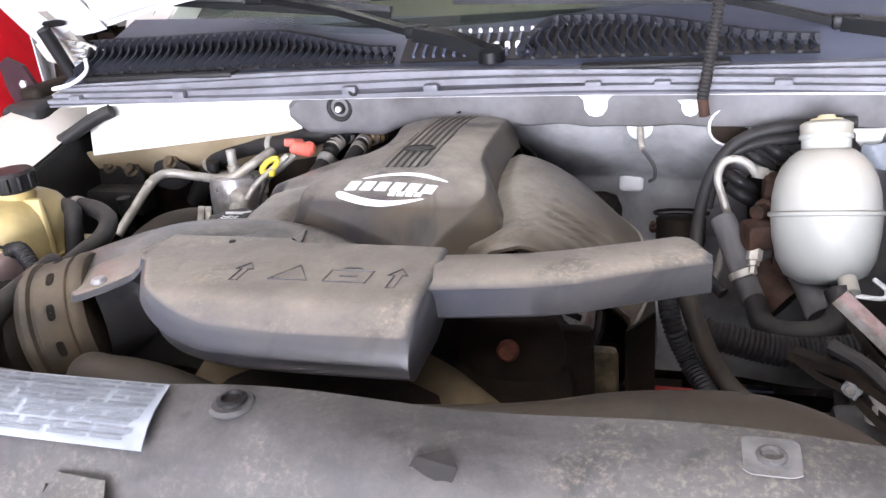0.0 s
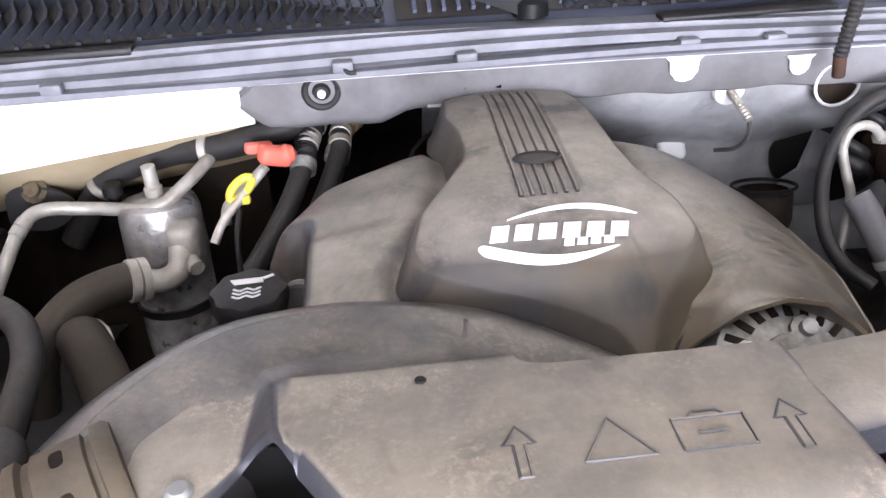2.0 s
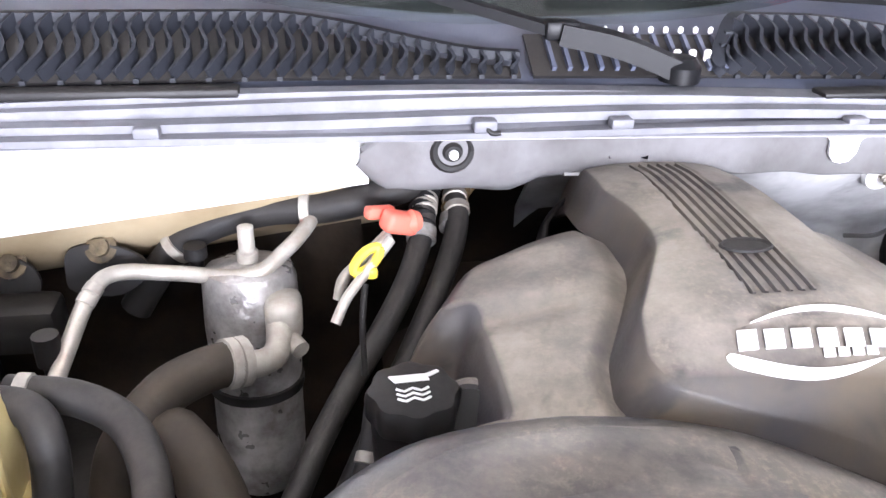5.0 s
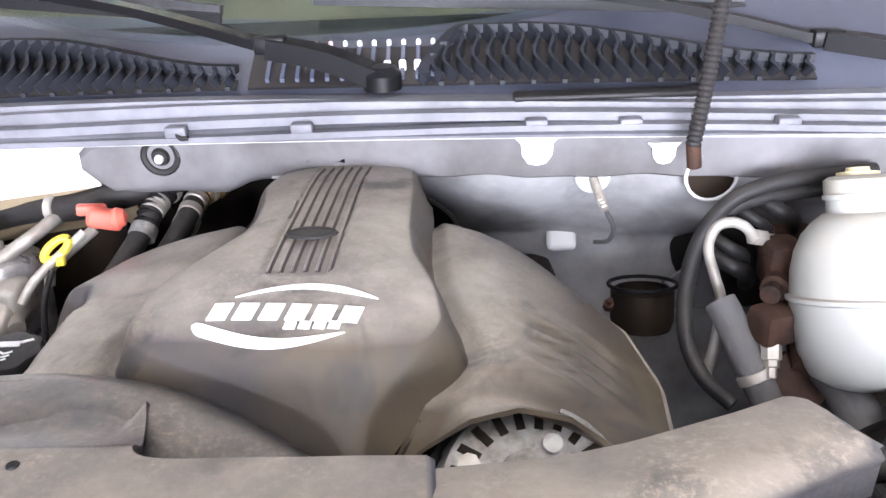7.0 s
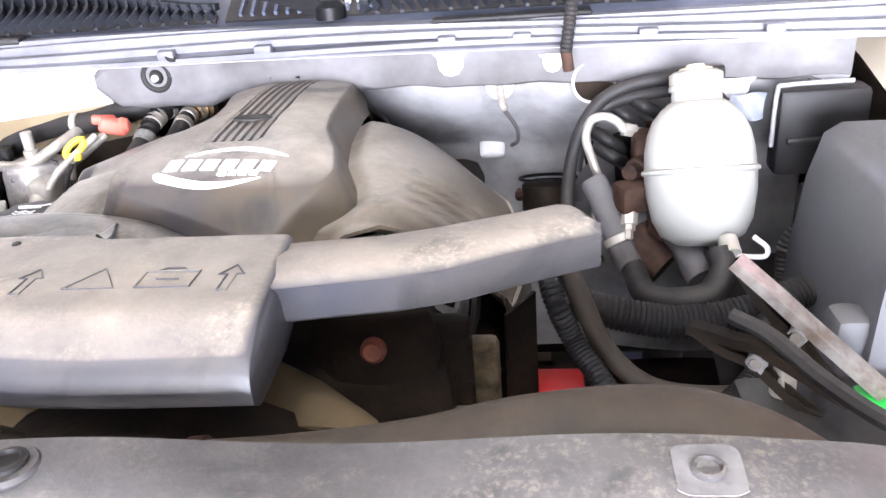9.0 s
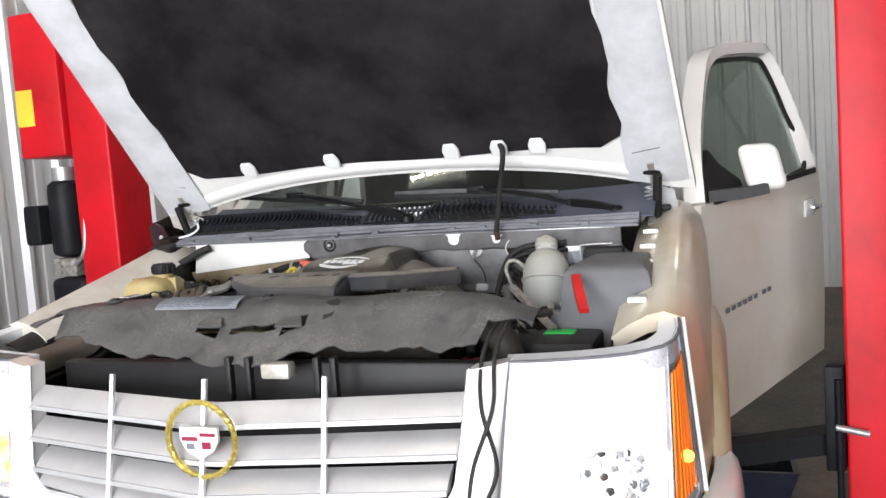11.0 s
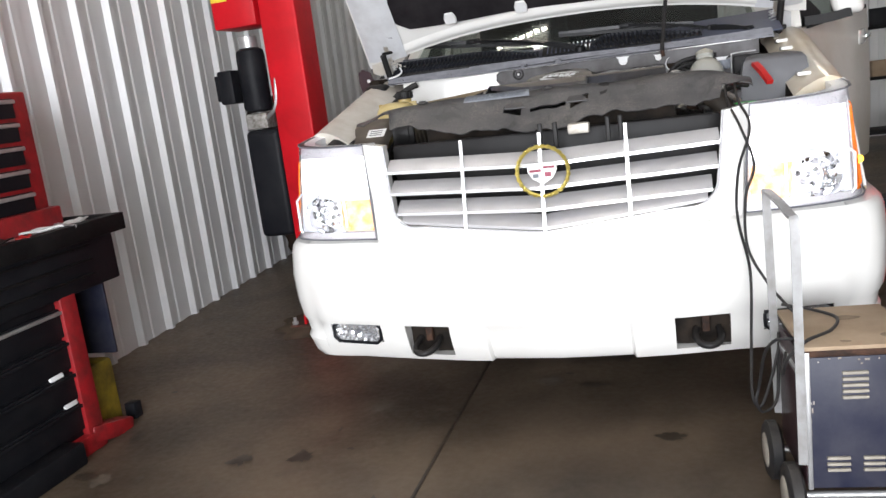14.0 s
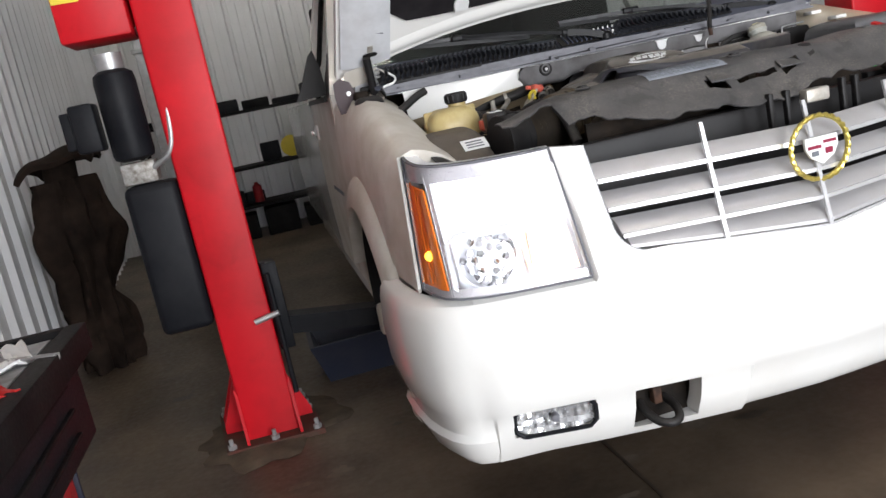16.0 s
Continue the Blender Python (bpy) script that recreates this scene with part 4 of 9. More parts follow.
def headlamp(s):
    lamp = part("headlamp", sheet(14, 6, lambda u, v: lamp_pt(u, v, s, 0.075)), M_reflect, truck, "large clear headlamp, upper reflector lit")
    bm = bmesh.new()
    ring = [(k / 14, 0) for k in range(15)] + [(1, k / 6) for k in range(1, 7)] + [(1 - k / 14, 1) for k in range(1, 15)] + [(0, 1 - k / 6) for k in range(1, 6)]
    a = [bm.verts.new(lamp_pt(u, v, s, 0.0)) for u, v in ring]
    b = [bm.verts.new(lamp_pt(u, v, s, 0.075)) for u, v in ring]
    for k in range(len(ring)):
        n = (k + 1) % len(ring)
        bm.faces.new((a[k], a[n], b[n], b[k]))
    part("housing", bm, M_reflect, lamp, "bright housing wall")
    part("gasket", piped([lamp_pt(u, v, s, -0.001) for u, v in ring + ring[:1]], 0.0032, per=1, sides=6, caps=False), M_seal, lamp, "dark rubber edge")
    cover = part("cover_glass", sheet(18, 10, lambda u, v: lamp_pt(0.01 + 0.635 * u, 0.01 + 0.98 * v, s, 0.004), 0.003), M_lens, lamp, "clear plastic cover")
    cover.visible_shadow = False
    part("top_band", sheet(14, 2, lambda u, v: lamp_pt(u, 0.885 - 0.05 * u * u + (0.115 + 0.05 * u * u) * v, s, 0.010), 0.002), M_lampgrey, lamp, "grey band along the top")
    part("side_band", sheet(3, 6, lambda u, v: lamp_pt(0.615 + 0.045 * u, 0.02 + 0.86 * v, s, 0.010), 0.002), M_lampgrey, lamp, "grey divider beside the marker")
    part("base_band", sheet(14, 2, lambda u, v: lamp_pt(0.01 + 0.98 * u, 0.005 + 0.065 * v, s, 0.008), 0.002), M_lampgrey, lamp, "grey band along the bottom")
    part("inner_divider", sheet(3, 8, lambda u, v: lamp_pt(0.655, 0.03 + 0.88 * v, s, 0.008 + 0.062 * u), 0.003), M_reflect, lamp)
    # orange side marker with fluted lens
    mk = part("amber_marker", sheet(6, 10, lambda u, v: lamp_pt(0.668 + 0.010 * v + (0.316 - 0.022 * v) * u, 0.060 + 0.755 * v, s, 0.006 + 0.004 * math.cos(math.pi * (2 * u - 1))), 0.004), M_amber, lamp, "orange side marker lens")
    for k in range(6):
        part("flute", piped([lamp_pt(0.705 + 0.043 * k, 0.085 + 0.735 * v / 6, s, 0.005) for v in range(7)], 0.0022, per=1, sides=5), M_amber, mk)
    bulb = lamp_pt(0.80, 0.30, s, 0.0)
    part("marker_bulb", turned([(0.0, -0.014), (0.010, -0.008), (0.013, 0), (0.010, 0.008), (0.0, 0.014)], bulb, (0, 0, 1), 10), M_markerglow, lamp, "lit orange bulb")
    # upper reflector, lit; round low beam below; pale turn signal inside
    part("upper_reflector", sheet(10, 6, lambda u, v: lamp_pt(0.03 + 0.575 * u, 0.46 + 0.41 * v, s, 0.040 + 0.022 * math.sin(math.pi * u) * math.sin(math.pi * v))), M_running, lamp, "lit running light reflector", 20)
    part("reflector_divider", sheet(10, 2, lambda u, v: lamp_pt(0.03 + 0.575 * u, 0.43 + 0.04 * v, s, 0.030 + 0.01 * v), 0.003), M_reflect, lamp)
    c = lamp_pt(0.40, 0.26, s, 0.058)
    r = 0.073
    bowl = part("low_beam", turned([(0.0, 0.030), (r * 0.25, 0.026), (r * 0.6, 0.012), (r * 0.92, -0.016), (r, -0.03)], c, (s * 0.30, 1, 0), 24, caps=False), M_chrome, lamp, "faceted grey reflector bowl")
    rr = random.Random(7)
    for k in range(19):
        a = 2.4 * k
        q = c + Vector((math.cos(a) * r * 0.20 * math.sqrt(k), -0.012 + 0.012 * (1 - k / 19), math.sin(a) * r * 0.20 * math.sqrt(k)))
        part("facet", turned([(0.0, -0.004), (0.009, -0.003), (0.012, 0.003), (0.0, 0.006)], q, (rr.uniform(-0.6, 0.6), 1, rr.uniform(-0.6, 0.6)), 5), M_lampgrey if k % 3 == 0 else M_chrome, bowl)
    part("surround", piped([c + Vector((sx * 0.100, -0.044 + 0.20 * s * sx * 0.100, sz * 0.078)) for sx, sz in ((-0.75, -1), (0.75, -1), (1, -0.7), (1, 0.7), (0.75, 1), (-0.75, 1), (-1, 0.7), (-1, -0.7), (-0.75, -1))], 0.0045, per=1, sides=6, straight=True), M_reflect, bowl, "pale squarish surround")
    part("bezel", piped([c + Vector((math.cos(t) * r * 1.08, -0.03 + 0.18 * s * math.cos(t) * r, math.sin(t) * r * 1.08)) for t in (2 * math.pi * k / 24 for k in range(25))], 0.003, per=1, sides=6), M_reflect, bowl)
    part("turn_signal", sheet(5, 5, lambda u, v: lamp_pt(0.03 + 0.19 * u, 0.08 + 0.33 * v, s, 0.022 + 0.006 * ((round(u * 5) + round(v * 5)) % 2))), M_paleamber, lamp, "pale orange turn signal reflector", 10)
    return lamp


for s in (-1, 1):
    headlamp(s)
    # black strip over the lamp
    part("lamp_shelf", sheet(10, 2, lambda u, v: lamp_pt(u, 1.0, s, 0.002) + Vector((-s * 0.02 * v * u, 0.085 * v, -0.006 * v + 0.001)), 0.003), M_rad, truck, "dark filler strip above the lamp")


# wings
def top_z(y):
    return lerp_rows([(0.30, 1.135), (0.46, 1.168), (0.7, 1.222), (1.0, 1.290), (1.2, 1.340), (1.4, 1.360), (1.55, 1.366)], y)[0]


def arch_z(y):
    d = abs(y - 1.09)
    return 0.50 + math.sqrt(max(0.0, 0.47 ** 2 - d * d)) if d < 0.465 else 0.53


def wing(s):
    ys = [0.36, 0.40, 0.46, 0.54, 0.625, 0.63, 0.66, 0.70, 0.76, 0.84, 0.94, 1.04, 1.14, 1.24, 1.34, 1.42, 1.48, 1.52, 1.55, 1.56]
    bm = bmesh.new()
    rows = []
    for y in ys:
        near = min(1.0, max(0.0, (0.625 - y) / 0.265))
        t = top_z(y + 0.10 * near)
        lo = arch_z(y) if y > 0.626 else 0.80
        front = 0.03 * max(0, (0.6 - y) / 0.25)
        prof = [(0.800, t - 0.055), (0.835, t - 0.030), (0.88, t - 0.008), (0.915, t), (0.950, t - 0.012), (0.985 - front * 0.3, t - 0.06), (1.0 - front * 0.5, t - 0.14)]
        mid = t - 0.14
        for k in range(1, 6):
            prof.append((1.003 - front * 0.7 + 0.006 * math.sin(k / 5 * 3.14), mid + (lo - mid) * k / 5))
        prof.append((0.955, lo + 0.004))
        row = []
        for k, (a, b) in enumerate(prof):
            # the front edge leans back with the lamp and follows its outer end
            e = lamp_pt(1.0, min(1.0, max(0.0, (b - 0.81) / 0.342)), 1)
            row.append(((a + near * near * (e.x + 0.014 - a)) if k > 4 else a, y + near * (e.y + 0.004 - 0.36), b))
        rows.append(row)
    # folded front edge beside the lamp
    fold = [(a - 0.010, b + 0.012, c) if k > 4 else (a, b + 0.002, c - 0.040) for k, (a, b, c) in enumerate(rows[0])]
    rows = [[bm.verts.new((s * a, b, c)) for a, b, c in row] for row in [fold] + rows]
    for p, q in zip(rows, rows[1:]):
        for k in range(len(p) - 1):
            bm.faces.new((p[k], p[k + 1], q[k + 1], q[k]))
    w = part("wing", bm, M_soiled if s > 0 else M_wingdust, truck, "white front wing" + (" stained brown with dust" if s > 0 else ""), 50)
    # flare round the arch
    bm = bmesh.new()
    rows = []
    for k in range(23):
        a = radians(196 - 172 * k / 22)
        c, sn = math.cos(a), math.sin(a)
        rows.append([bm.verts.new((s * x, 1.09 + r * c, 0.50 + r * sn)) for r, x in ((0.575, 1.004), (0.560, 1.022), (0.53, 1.036), (0.49, 1.046), (0.468, 1.046), (0.462, 1.02), (0.466, 0.95))])
    for p, q in zip(rows, rows[1:]):
        for k in range(6):
            bm.faces.new((p[k], p[k + 1], q[k + 1], q[k]))
    part("arch_flare", bm, M_soiled if s > 0 else M_wingdust, w, "white wheel arch flare", 50)
    part("front_edge", piped([lamp_pt(1.0, v / 8, s) + Vector((s * 0.010, 0.004, 0)) for v in range(0, 9)], 0.0050, per=2, sides=8), M_white, w, "bright clean edge beside the lamp")
    # inner arch liner
    part("arch_liner", sheet(16, 3, lambda u, v: Vector((s * (1.0 - 0.42 * v), 1.09 + 0.45 * math.cos(math.pi * (1.06 - 1.12 * u)), 0.50 + 0.45 * math.sin(math.pi * (1.06 - 1.12 * u))))), M_black, w, "black wheel arch liner")
    part("mud_flap", boxed(min(s * 0.86, s * 1.0), max(s * 0.86, s * 1.0), 1.50, 1.56, 0.36, 0.50, 0.02, turn=rot(12, 0, 0)), M_doorpaint, w, "white lower arch end")
    return w


for s in (-1, 1):
    wg = wing(s)
    for k in range(5 if s > 0 else 0):
        y = 0.55 + 0.13 * k
        part("wing_tab", boxed(s * 0.85 - 0.022, s * 0.85 + 0.022, y, y + 0.05, top_z(y) - 0.016, top_z(y) - 0.002, 0.004), M_white, wg)
    if s < 0:
        part("wing_gutter", sheet(24, 5, lambda u, v: (lambda y: Vector((-(0.795 + 0.070 * v), y, top_z(y) - 0.068 + 0.034 * math.sin(v * 1.57) + 0.003)))(0.37 + 1.06 * u), 0.004), M_black, wg, "black rubber gutter along the wing's inner edge")
    # bonnet-side channel and inner panel
    part("inner_wing", sheet(12, 5, lambda u, v: Vector((s * (0.80 - 0.03 * v), 0.40 + 1.0 * u, top_z(0.40 + 1.0 * u) - 0.06 - 0.55 * v)), 0.004), M_browndark if s > 0 else M_black, truck, "dark inner wing")
    part("hub_carrier", turned([(0.13, 0), (0.13, 0.03), (0.075, 0.04), (0.075, 0.08), (0, 0.085)], (s * 0.78, 1.09, 0.50), (s, 0, 0), 20), M_rust, truck, "rusty bare hub, wheel off")
    part("wiper_side_trim", boxed(min(s * 0.80, s * 0.9), max(s * 0.80, s * 0.9), 1.30, 1.46, 1.345, 1.365, 0.006), M_black, truck)
    # bonnet hinge
    h = part("bonnet_hinge", strip_along([(s * 0.845, 1.20, 1.31), (s * 0.85, 1.30, 1.36), (s * 0.855, 1.26, 1.44), (s * 0.85, 1.19, 1.50)], 0.02, 0.012), M_alu, truck, "bent metal bonnet hinge")
    part("spring", piped([(s * 0.84 + 0.014 * math.cos(k * 1.1), 1.25 + 0.014 * math.sin(k * 1.1), 1.34 + 0.0022 * k) for k in range(40)], 0.0025, per=2, sides=5), M_galv, h)
    part("gas_strut", piped([(s * 0.86, 1.25, 1.33), (s * 0.87, 1.20, 1.46)], 0.014, straight=True), M_black, h)


# bonnet, up at forty-five degrees
def bonnet_pt(x, s, lift=0.0):
    """x across, s along from the hinge line to the front edge, lift above its inner face (outside)."""
    c = math.sqrt(0.5)
    y, z = 1.290 - s * c, 1.425 + s * c
    bow = 0.03 * (1 - min(1.0, abs(x) / 0.93) ** 2)
    return Vector((x, y + (lift + bow) * c, z + (lift + bow) * c))


def bonnet_low(x):
    return -0.022 + 0.132 * (1 - min(1, abs(x) / 0.94) ** 2.4)


def bonnet_edge(u, v):
    half = 0.978 - 0.100 * v
    x = (2 * u - 1) * half
    return x, bonnet_low(x) + (1.22 - bonnet_low(x)) * v


bonnet = part("bonnet", sheet(24, 16, lambda u, v: bonnet_pt(*bonnet_edge(u, v)), 0.03), M_white, truck, "open white bonnet with black felt inside")
part("felt", sheet(30, 20, lambda u, v: (lambda x, s: bonnet_pt(x, s, -0.012 - 0.006 * math.sin(x * 9) * math.sin(s * 7)))((2 * u - 1) * (0.775 - 0.035 * v + 0.012 * math.sin(v * 21)) * (1 - 0.085 * (max(0, 0.085 - v) / 0.085) ** 2), 0.185 + 0.95 * v), 0.006), M_insul, bonnet, "black sound-deadening felt, worn and creased")
for sx in (-1, 1):
    rail = part("inner_rail", sheet(8, 20, lambda u, v: bonnet_pt(sx * (0.775 - 0.035 * v + (0.185 - 0.05 * v) * u), 0.03 + 1.14 * v, -0.006 - 0.018 * math.sin(math.pi * u) ** 0.5 * (1 - 0.5 * max(0, 0.08 - v) / 0.08)), 0.004), M_inner, bonnet, "pressed grey-white inner rail of the bonnet")
    part("rail_slot", plate([(0.027 * math.copysign(abs(math.cos(a)) ** 0.6, math.cos(a)), 0.009 * math.sin(a)) for a in (2 * math.pi * k / 16 for k in range(16))], 0.002, lambda a, b, h: bonnet_pt(sx * 0.852 + a, 0.085 + b, -0.0275 - h)), M_black, rail)
    part("rail_crease", strip_along([bonnet_pt(sx * x, 0.165 + 0.010 * k, -0.0235) for k, x in enumerate((0.80, 0.84, 0.885))], 0.005, 0.003), M_seal, rail)
    part("hinge_leg", plate([(-0.030, 0.0), (0.034, 0.0), (0.024, 0.10), (-0.018, 0.12)], 0.006, lambda a, b, h: bonnet_pt(sx * 0.89 + a, -0.10 + b, -0.020 - h)), M_inner, rail, "white pressed hinge leg")
part("rear_fold", sheet(24, 3, lambda u, v: (lambda x: bonnet_pt(x, bonnet_low(x) + 0.012 + 0.055 * v, -0.010 * math.sin(math.pi * v)))((2 * u - 1) * 0.84), 0.003), M_white, bonnet, "folded rear edge of the bonnet")
for x in (-0.51, -0.19, 0.235, 0.395, 0.518):
    s0 = 0.205
    bm = bmesh.new()
    pts = [(-0.026, -0.015), (0.026, -0.015), (0.028, 0.02), (0.018, 0.045), (-0.018, 0.045), (-0.028, 0.02)]
    plate(pts, 0.012, lambda a, b, h: bonnet_pt(x + a, s0 + b, -0.020 - h), bm)
    bmesh.ops.bevel(bm, geom=bm.edges[:], offset=0.003, segments=1, affect="EDGES")
    part("felt_clip", bm, M_whiteplain, bonnet, "white retaining clip")

# cab: screen, pillars, roof, doors, sides, bed
part("windscreen", sheet(20, 10, lambda u, v: Vector(((2 * u - 1) * (0.82 - 0.15 * v), 1.345 + 0.10 * (2 * u - 1) ** 2 + 0.80 * v, 1.395 + 0.54 * v - 0.02 * (2 * u - 1) ** 2 * (1 - v))), 0.005), M_glass, truck, "windscreen tinted to darken the cab, with ceiling lights mirrored in it").visible_shadow = False
part("screen_band", sheet(20, 2, lambda u, v: Vector(((2 * u - 1) * 0.82, 1.352 + 0.10 * (2 * u - 1) ** 2 + 0.035 * v, 1.392 + 0.024 * v - 0.02 * (2 * u - 1) ** 2))), M_darkglass, truck, "black painted lower band of the screen")
part("dashboard", sheet(14, 8, lambda u, v: Vector(((2 * u - 1) * 0.80, 1.40 + 0.10 * (2 * u - 1) ** 2 + 0.50 * v, 1.385 + 0.035 * v - 0.10 * max(0, v - 0.85) / 0.15)), 0.01), M_dash, truck, "dusty grey dashboard top")
for s in (-1, 1):
    part("screen_pillar", strip_along([(s * 0.835, 1.50, 1.36), (s * 0.77, 1.86, 1.66), (s * 0.69, 2.24, 1.94)], 0.07, 0.06), M_white, truck, "white windscreen pillar")
    part("seat", boxed(min(s * 0.15, s * 0.68), max(s * 0.15, s * 0.68), 2.45, 2.62, 1.0, 1.78, 0.06, 3), M_darkglass, truck, "front seat, near-black for the unlit cab")
part("roof", sheet(10, 10, lambda u, v: Vector(((2 * u - 1) * (0.70 + 0.02 * v), 2.18 + 1.65 * v, 1.955 + 0.035 * math.sin(math.pi * min(1, u)) * (1 - 0.3 * v))), 0.03), M_white, truck, "white cab roof")
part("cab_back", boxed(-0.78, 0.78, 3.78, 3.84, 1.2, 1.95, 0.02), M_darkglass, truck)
for s in (-1, 1):
    y0 = 1.57 if s < 0 else 2.64
    part("body_side", sheet(12, 6, lambda u, v: Vector((s * (0.985 + 0.015 * math.sin(math.pi * v)) + (0.03 if s < 0 else 0.0), y0 + (5.35 - y0) * u, 0.53 + 0.83 * v)), 0.03), M_white, truck, "white cab and bed side")
    part("sill", boxed(min(s * 0.93, s * 0.99), max(s * 0.93, s * 0.99), 1.56, 4.0, 0.48, 0.60, 0.02), M_white, truck)
    part("cab_pillar", strip_along([(s * 0.97, 2.66, 1.34), (s * 0.80, 2.70, 1.92)], 0.10, 0.05), M_white, truck)
part("bed_floor", boxed(-0.95, 0.95, 1.6, 5.3, 0.55, 0.62), M_darkglass, truck, "near-black sheet for the shaded underside of cab and bed")
part("front_subframe", boxed(-0.50, 0.50, 0.45, 1.5, 0.42, 0.55, 0.03), M_browndark, truck, "oily front frame and steering parts")
for s in (-1, 1):
    part("frame_rail", boxed(s * 0.42 - 0.05, s * 0.42 + 0.05, 0.25, 5.2, 0.46, 0.60, 0.012), M_browndark, truck)
    part("suspension_arm", piped([(s * 0.45, 1.05, 0.46), (s * 0.62, 1.09, 0.42), (s * 0.78, 1.09, 0.44)], 0.03), M_browndark, truck)


def front_door(s, opened):
    """A front door, hinged at its front edge."""
    piv = Vector((s * 0.985, 1.575, 0))
    turn = rot(0, 0, -s * opened)

    def at(y, x, z):
        return piv + turn @ Vector((s * x, y, z + (0.085 * y - 0.01 if opened else 0.0)))
    L = 1.06
    d = part("door", sheet(10, 8, lambda u, v: at(L * u, (0.0 if opened else -0.055) + 0.012 * math.sin(math.pi * v) + (0.006 if 0.28 < v < 0.36 else 0), 0.55 + 0.80 * v), 0.06), M_doorpaint if opened else M_wingdust, truck, "white front door, standing open" if opened else "white front door, shut")
    # window frame
    fr = [(0.02, 1.35), (0.10, 1.55), (0.26, 1.78), (0.36, 1.865), (0.50, 1.89), (0.80, 1.885), (0.90, 1.85), (0.985, 1.60), (1.02, 1.36)]
    part("window_frame", strip_along([at(y, -0.03 - (z - 1.35) * 0.24, z) for y, z in fr], 0.045, 0.07, up=Vector((s, 0, 0.2)), per=4), M_white, d, "white window frame")
    gl = [(0.09, 1.36), (0.13, 1.53), (0.28, 1.755), (0.38, 1.835), (0.52, 1.855), (0.78, 1.85), (0.87, 1.81), (0.945, 1.60), (0.975, 1.36)]
    part("seal", piped([at(y, -0.028 - (z - 1.35) * 0.24, z) for y, z in gl + gl[:1]], 0.011, per=3, sides=6), M_black, d, "black rubber window seal")
    bm = plate(gl, 0.004, lambda y, z, h: at(y, -0.035 - (z - 1.35) * 0.24 + h, z))
    part("window_pane", bm, M_tinted, d, "clear side window").visible_shadow = False
    part("belt_strip", strip_along([at(0.08, 0.014, 1.352), at(0.98, 0.014, 1.352)], 0.012, 0.022), M_black, d)
    h = part("handle_recess", boxed(-0.004, 0.01, 0.0, 0.11, 0, 0.075, 0.012), M_white, d)
    for v in h.data.vertices:
        c = v.co + ORIGIN[d.name]
        v.co = at(0.86 + c.y, 0.012 + c.x, 1.165 + c.z) - ORIGIN[d.name]
    h = part("handle", boxed(0.01, 0.032, 0.03, 0.115, 0.025, 0.05, 0.006), M_chrome, d, "chrome door handle")
    for v in h.data.vertices:
        c = v.co + ORIGIN[d.name]
        v.co = at(0.86 + c.y, 0.012 + c.x, 1.165 + c.z) - ORIGIN[d.name]
    for k in range(8):
        o = 0.045 * k + (0.03 if k > 5 else 0)
        bm = boxed(0.0, 0.004, 0, 0.026, 0, 0.015)
        for v in bm.verts:
            v.co = at(0.10 + o + v.co.y, 0.026 + v.co.x, 0.950 + v.co.z)
        part("badge_bar", bm, M_grey_print, d, "small dark badge bar")
    # mirror
    if opened:
        cx, cz = at(0.155, 0.175, 0), 1.455
        m = part("mirror", boxed(cx.x - 0.085, cx.x + 0.045, cx.y - 0.045, cx.y + 0.04, cz - 0.075, cz + 0.085, 0.034, 4), M_white, d, "white door mirror on a black foot")
        for v in m.data.vertices:
            c = v.co + ORIGIN[d.name]
            v.co.x += -s * 0.018 * (c.z - cz) / 0.08
        part("mirror_glass", boxed(cx.x - 0.07, cx.x + 0.03, cx.y + 0.0405, cx.y + 0.044, cz - 0.06, cz + 0.065, 0.02, 3), M_chrome, d)
        part("mirror_foot", strip_along([at(0.06, 0.0, 1.375), at(0.11, 0.09, 1.375), at(0.155, 0.17, 1.385)], 0.09, 0.04), M_black, d)
    else:
        part("mirror_foot", plate([(0.0, 0.0), (0.13, -0.005), (0.10, 0.05), (0.045, 0.17), (0.025, 0.19), (0.008, 0.12)], 0.05, lambda a, b, h: at(0.20 + h, a - 0.01, 1.37 + b)), M_black, d, "black folded mirror foot")
    part("mirror_sail", plate([(0.05, 1.355), (0.34, 1.355), (0.33, 1.40), (0.20, 1.47), (0.14, 1.53), (0.09, 1.44)], 0.02, lambda y, z, hh: at(y, -0.02 + hh - (z - 1.35) * 0.2, z)), M_black, d)
    return d


front_door(1, 27)
front_door(-1, 0)

# ---- engine bay: bulkhead, cowl, wipers ----
def lip_y(x):
    return 1.140 - 0.05 * x - 0.06 * x * x


def beam_pt(u, v):
    """The padded beam under the cowl lip: x across, v downwards and back under."""
    x = -0.335 + 1.10 * u
    z, dy = lerp_rows([(0, 1.325, 0.010), (0.25, 1.315, 0.015), (0.6, 1.283, 0.017), (0.78, 1.270, 0.021), (0.86, 1.263, 0.030), (1.0, 1.258, 0.075)], v)
    end = ease((x + 0.335) / 0.03)
    low = 0.016 * ease((x - 0.02) / 0.10) * ease((0.85 - v) / 0.3) + 0.014 * (1 - ease((x + 0.17) / 0.05))
    if v > 0.5:
        z -= low + (0.004 * math.sin(x * 31) + 0.003 * math.sin(x * 67)) * (1 if -0.1 < x < 0.1 else 0.4)
        z += 0.012 * (1 - end)
    z = 1.293 + (z - 1.293) * (0.35 + 0.65 * math.sqrt(ease((x + 0.335) / 0.035)))
    return Vector((x, lip_y(x) + dy, z))


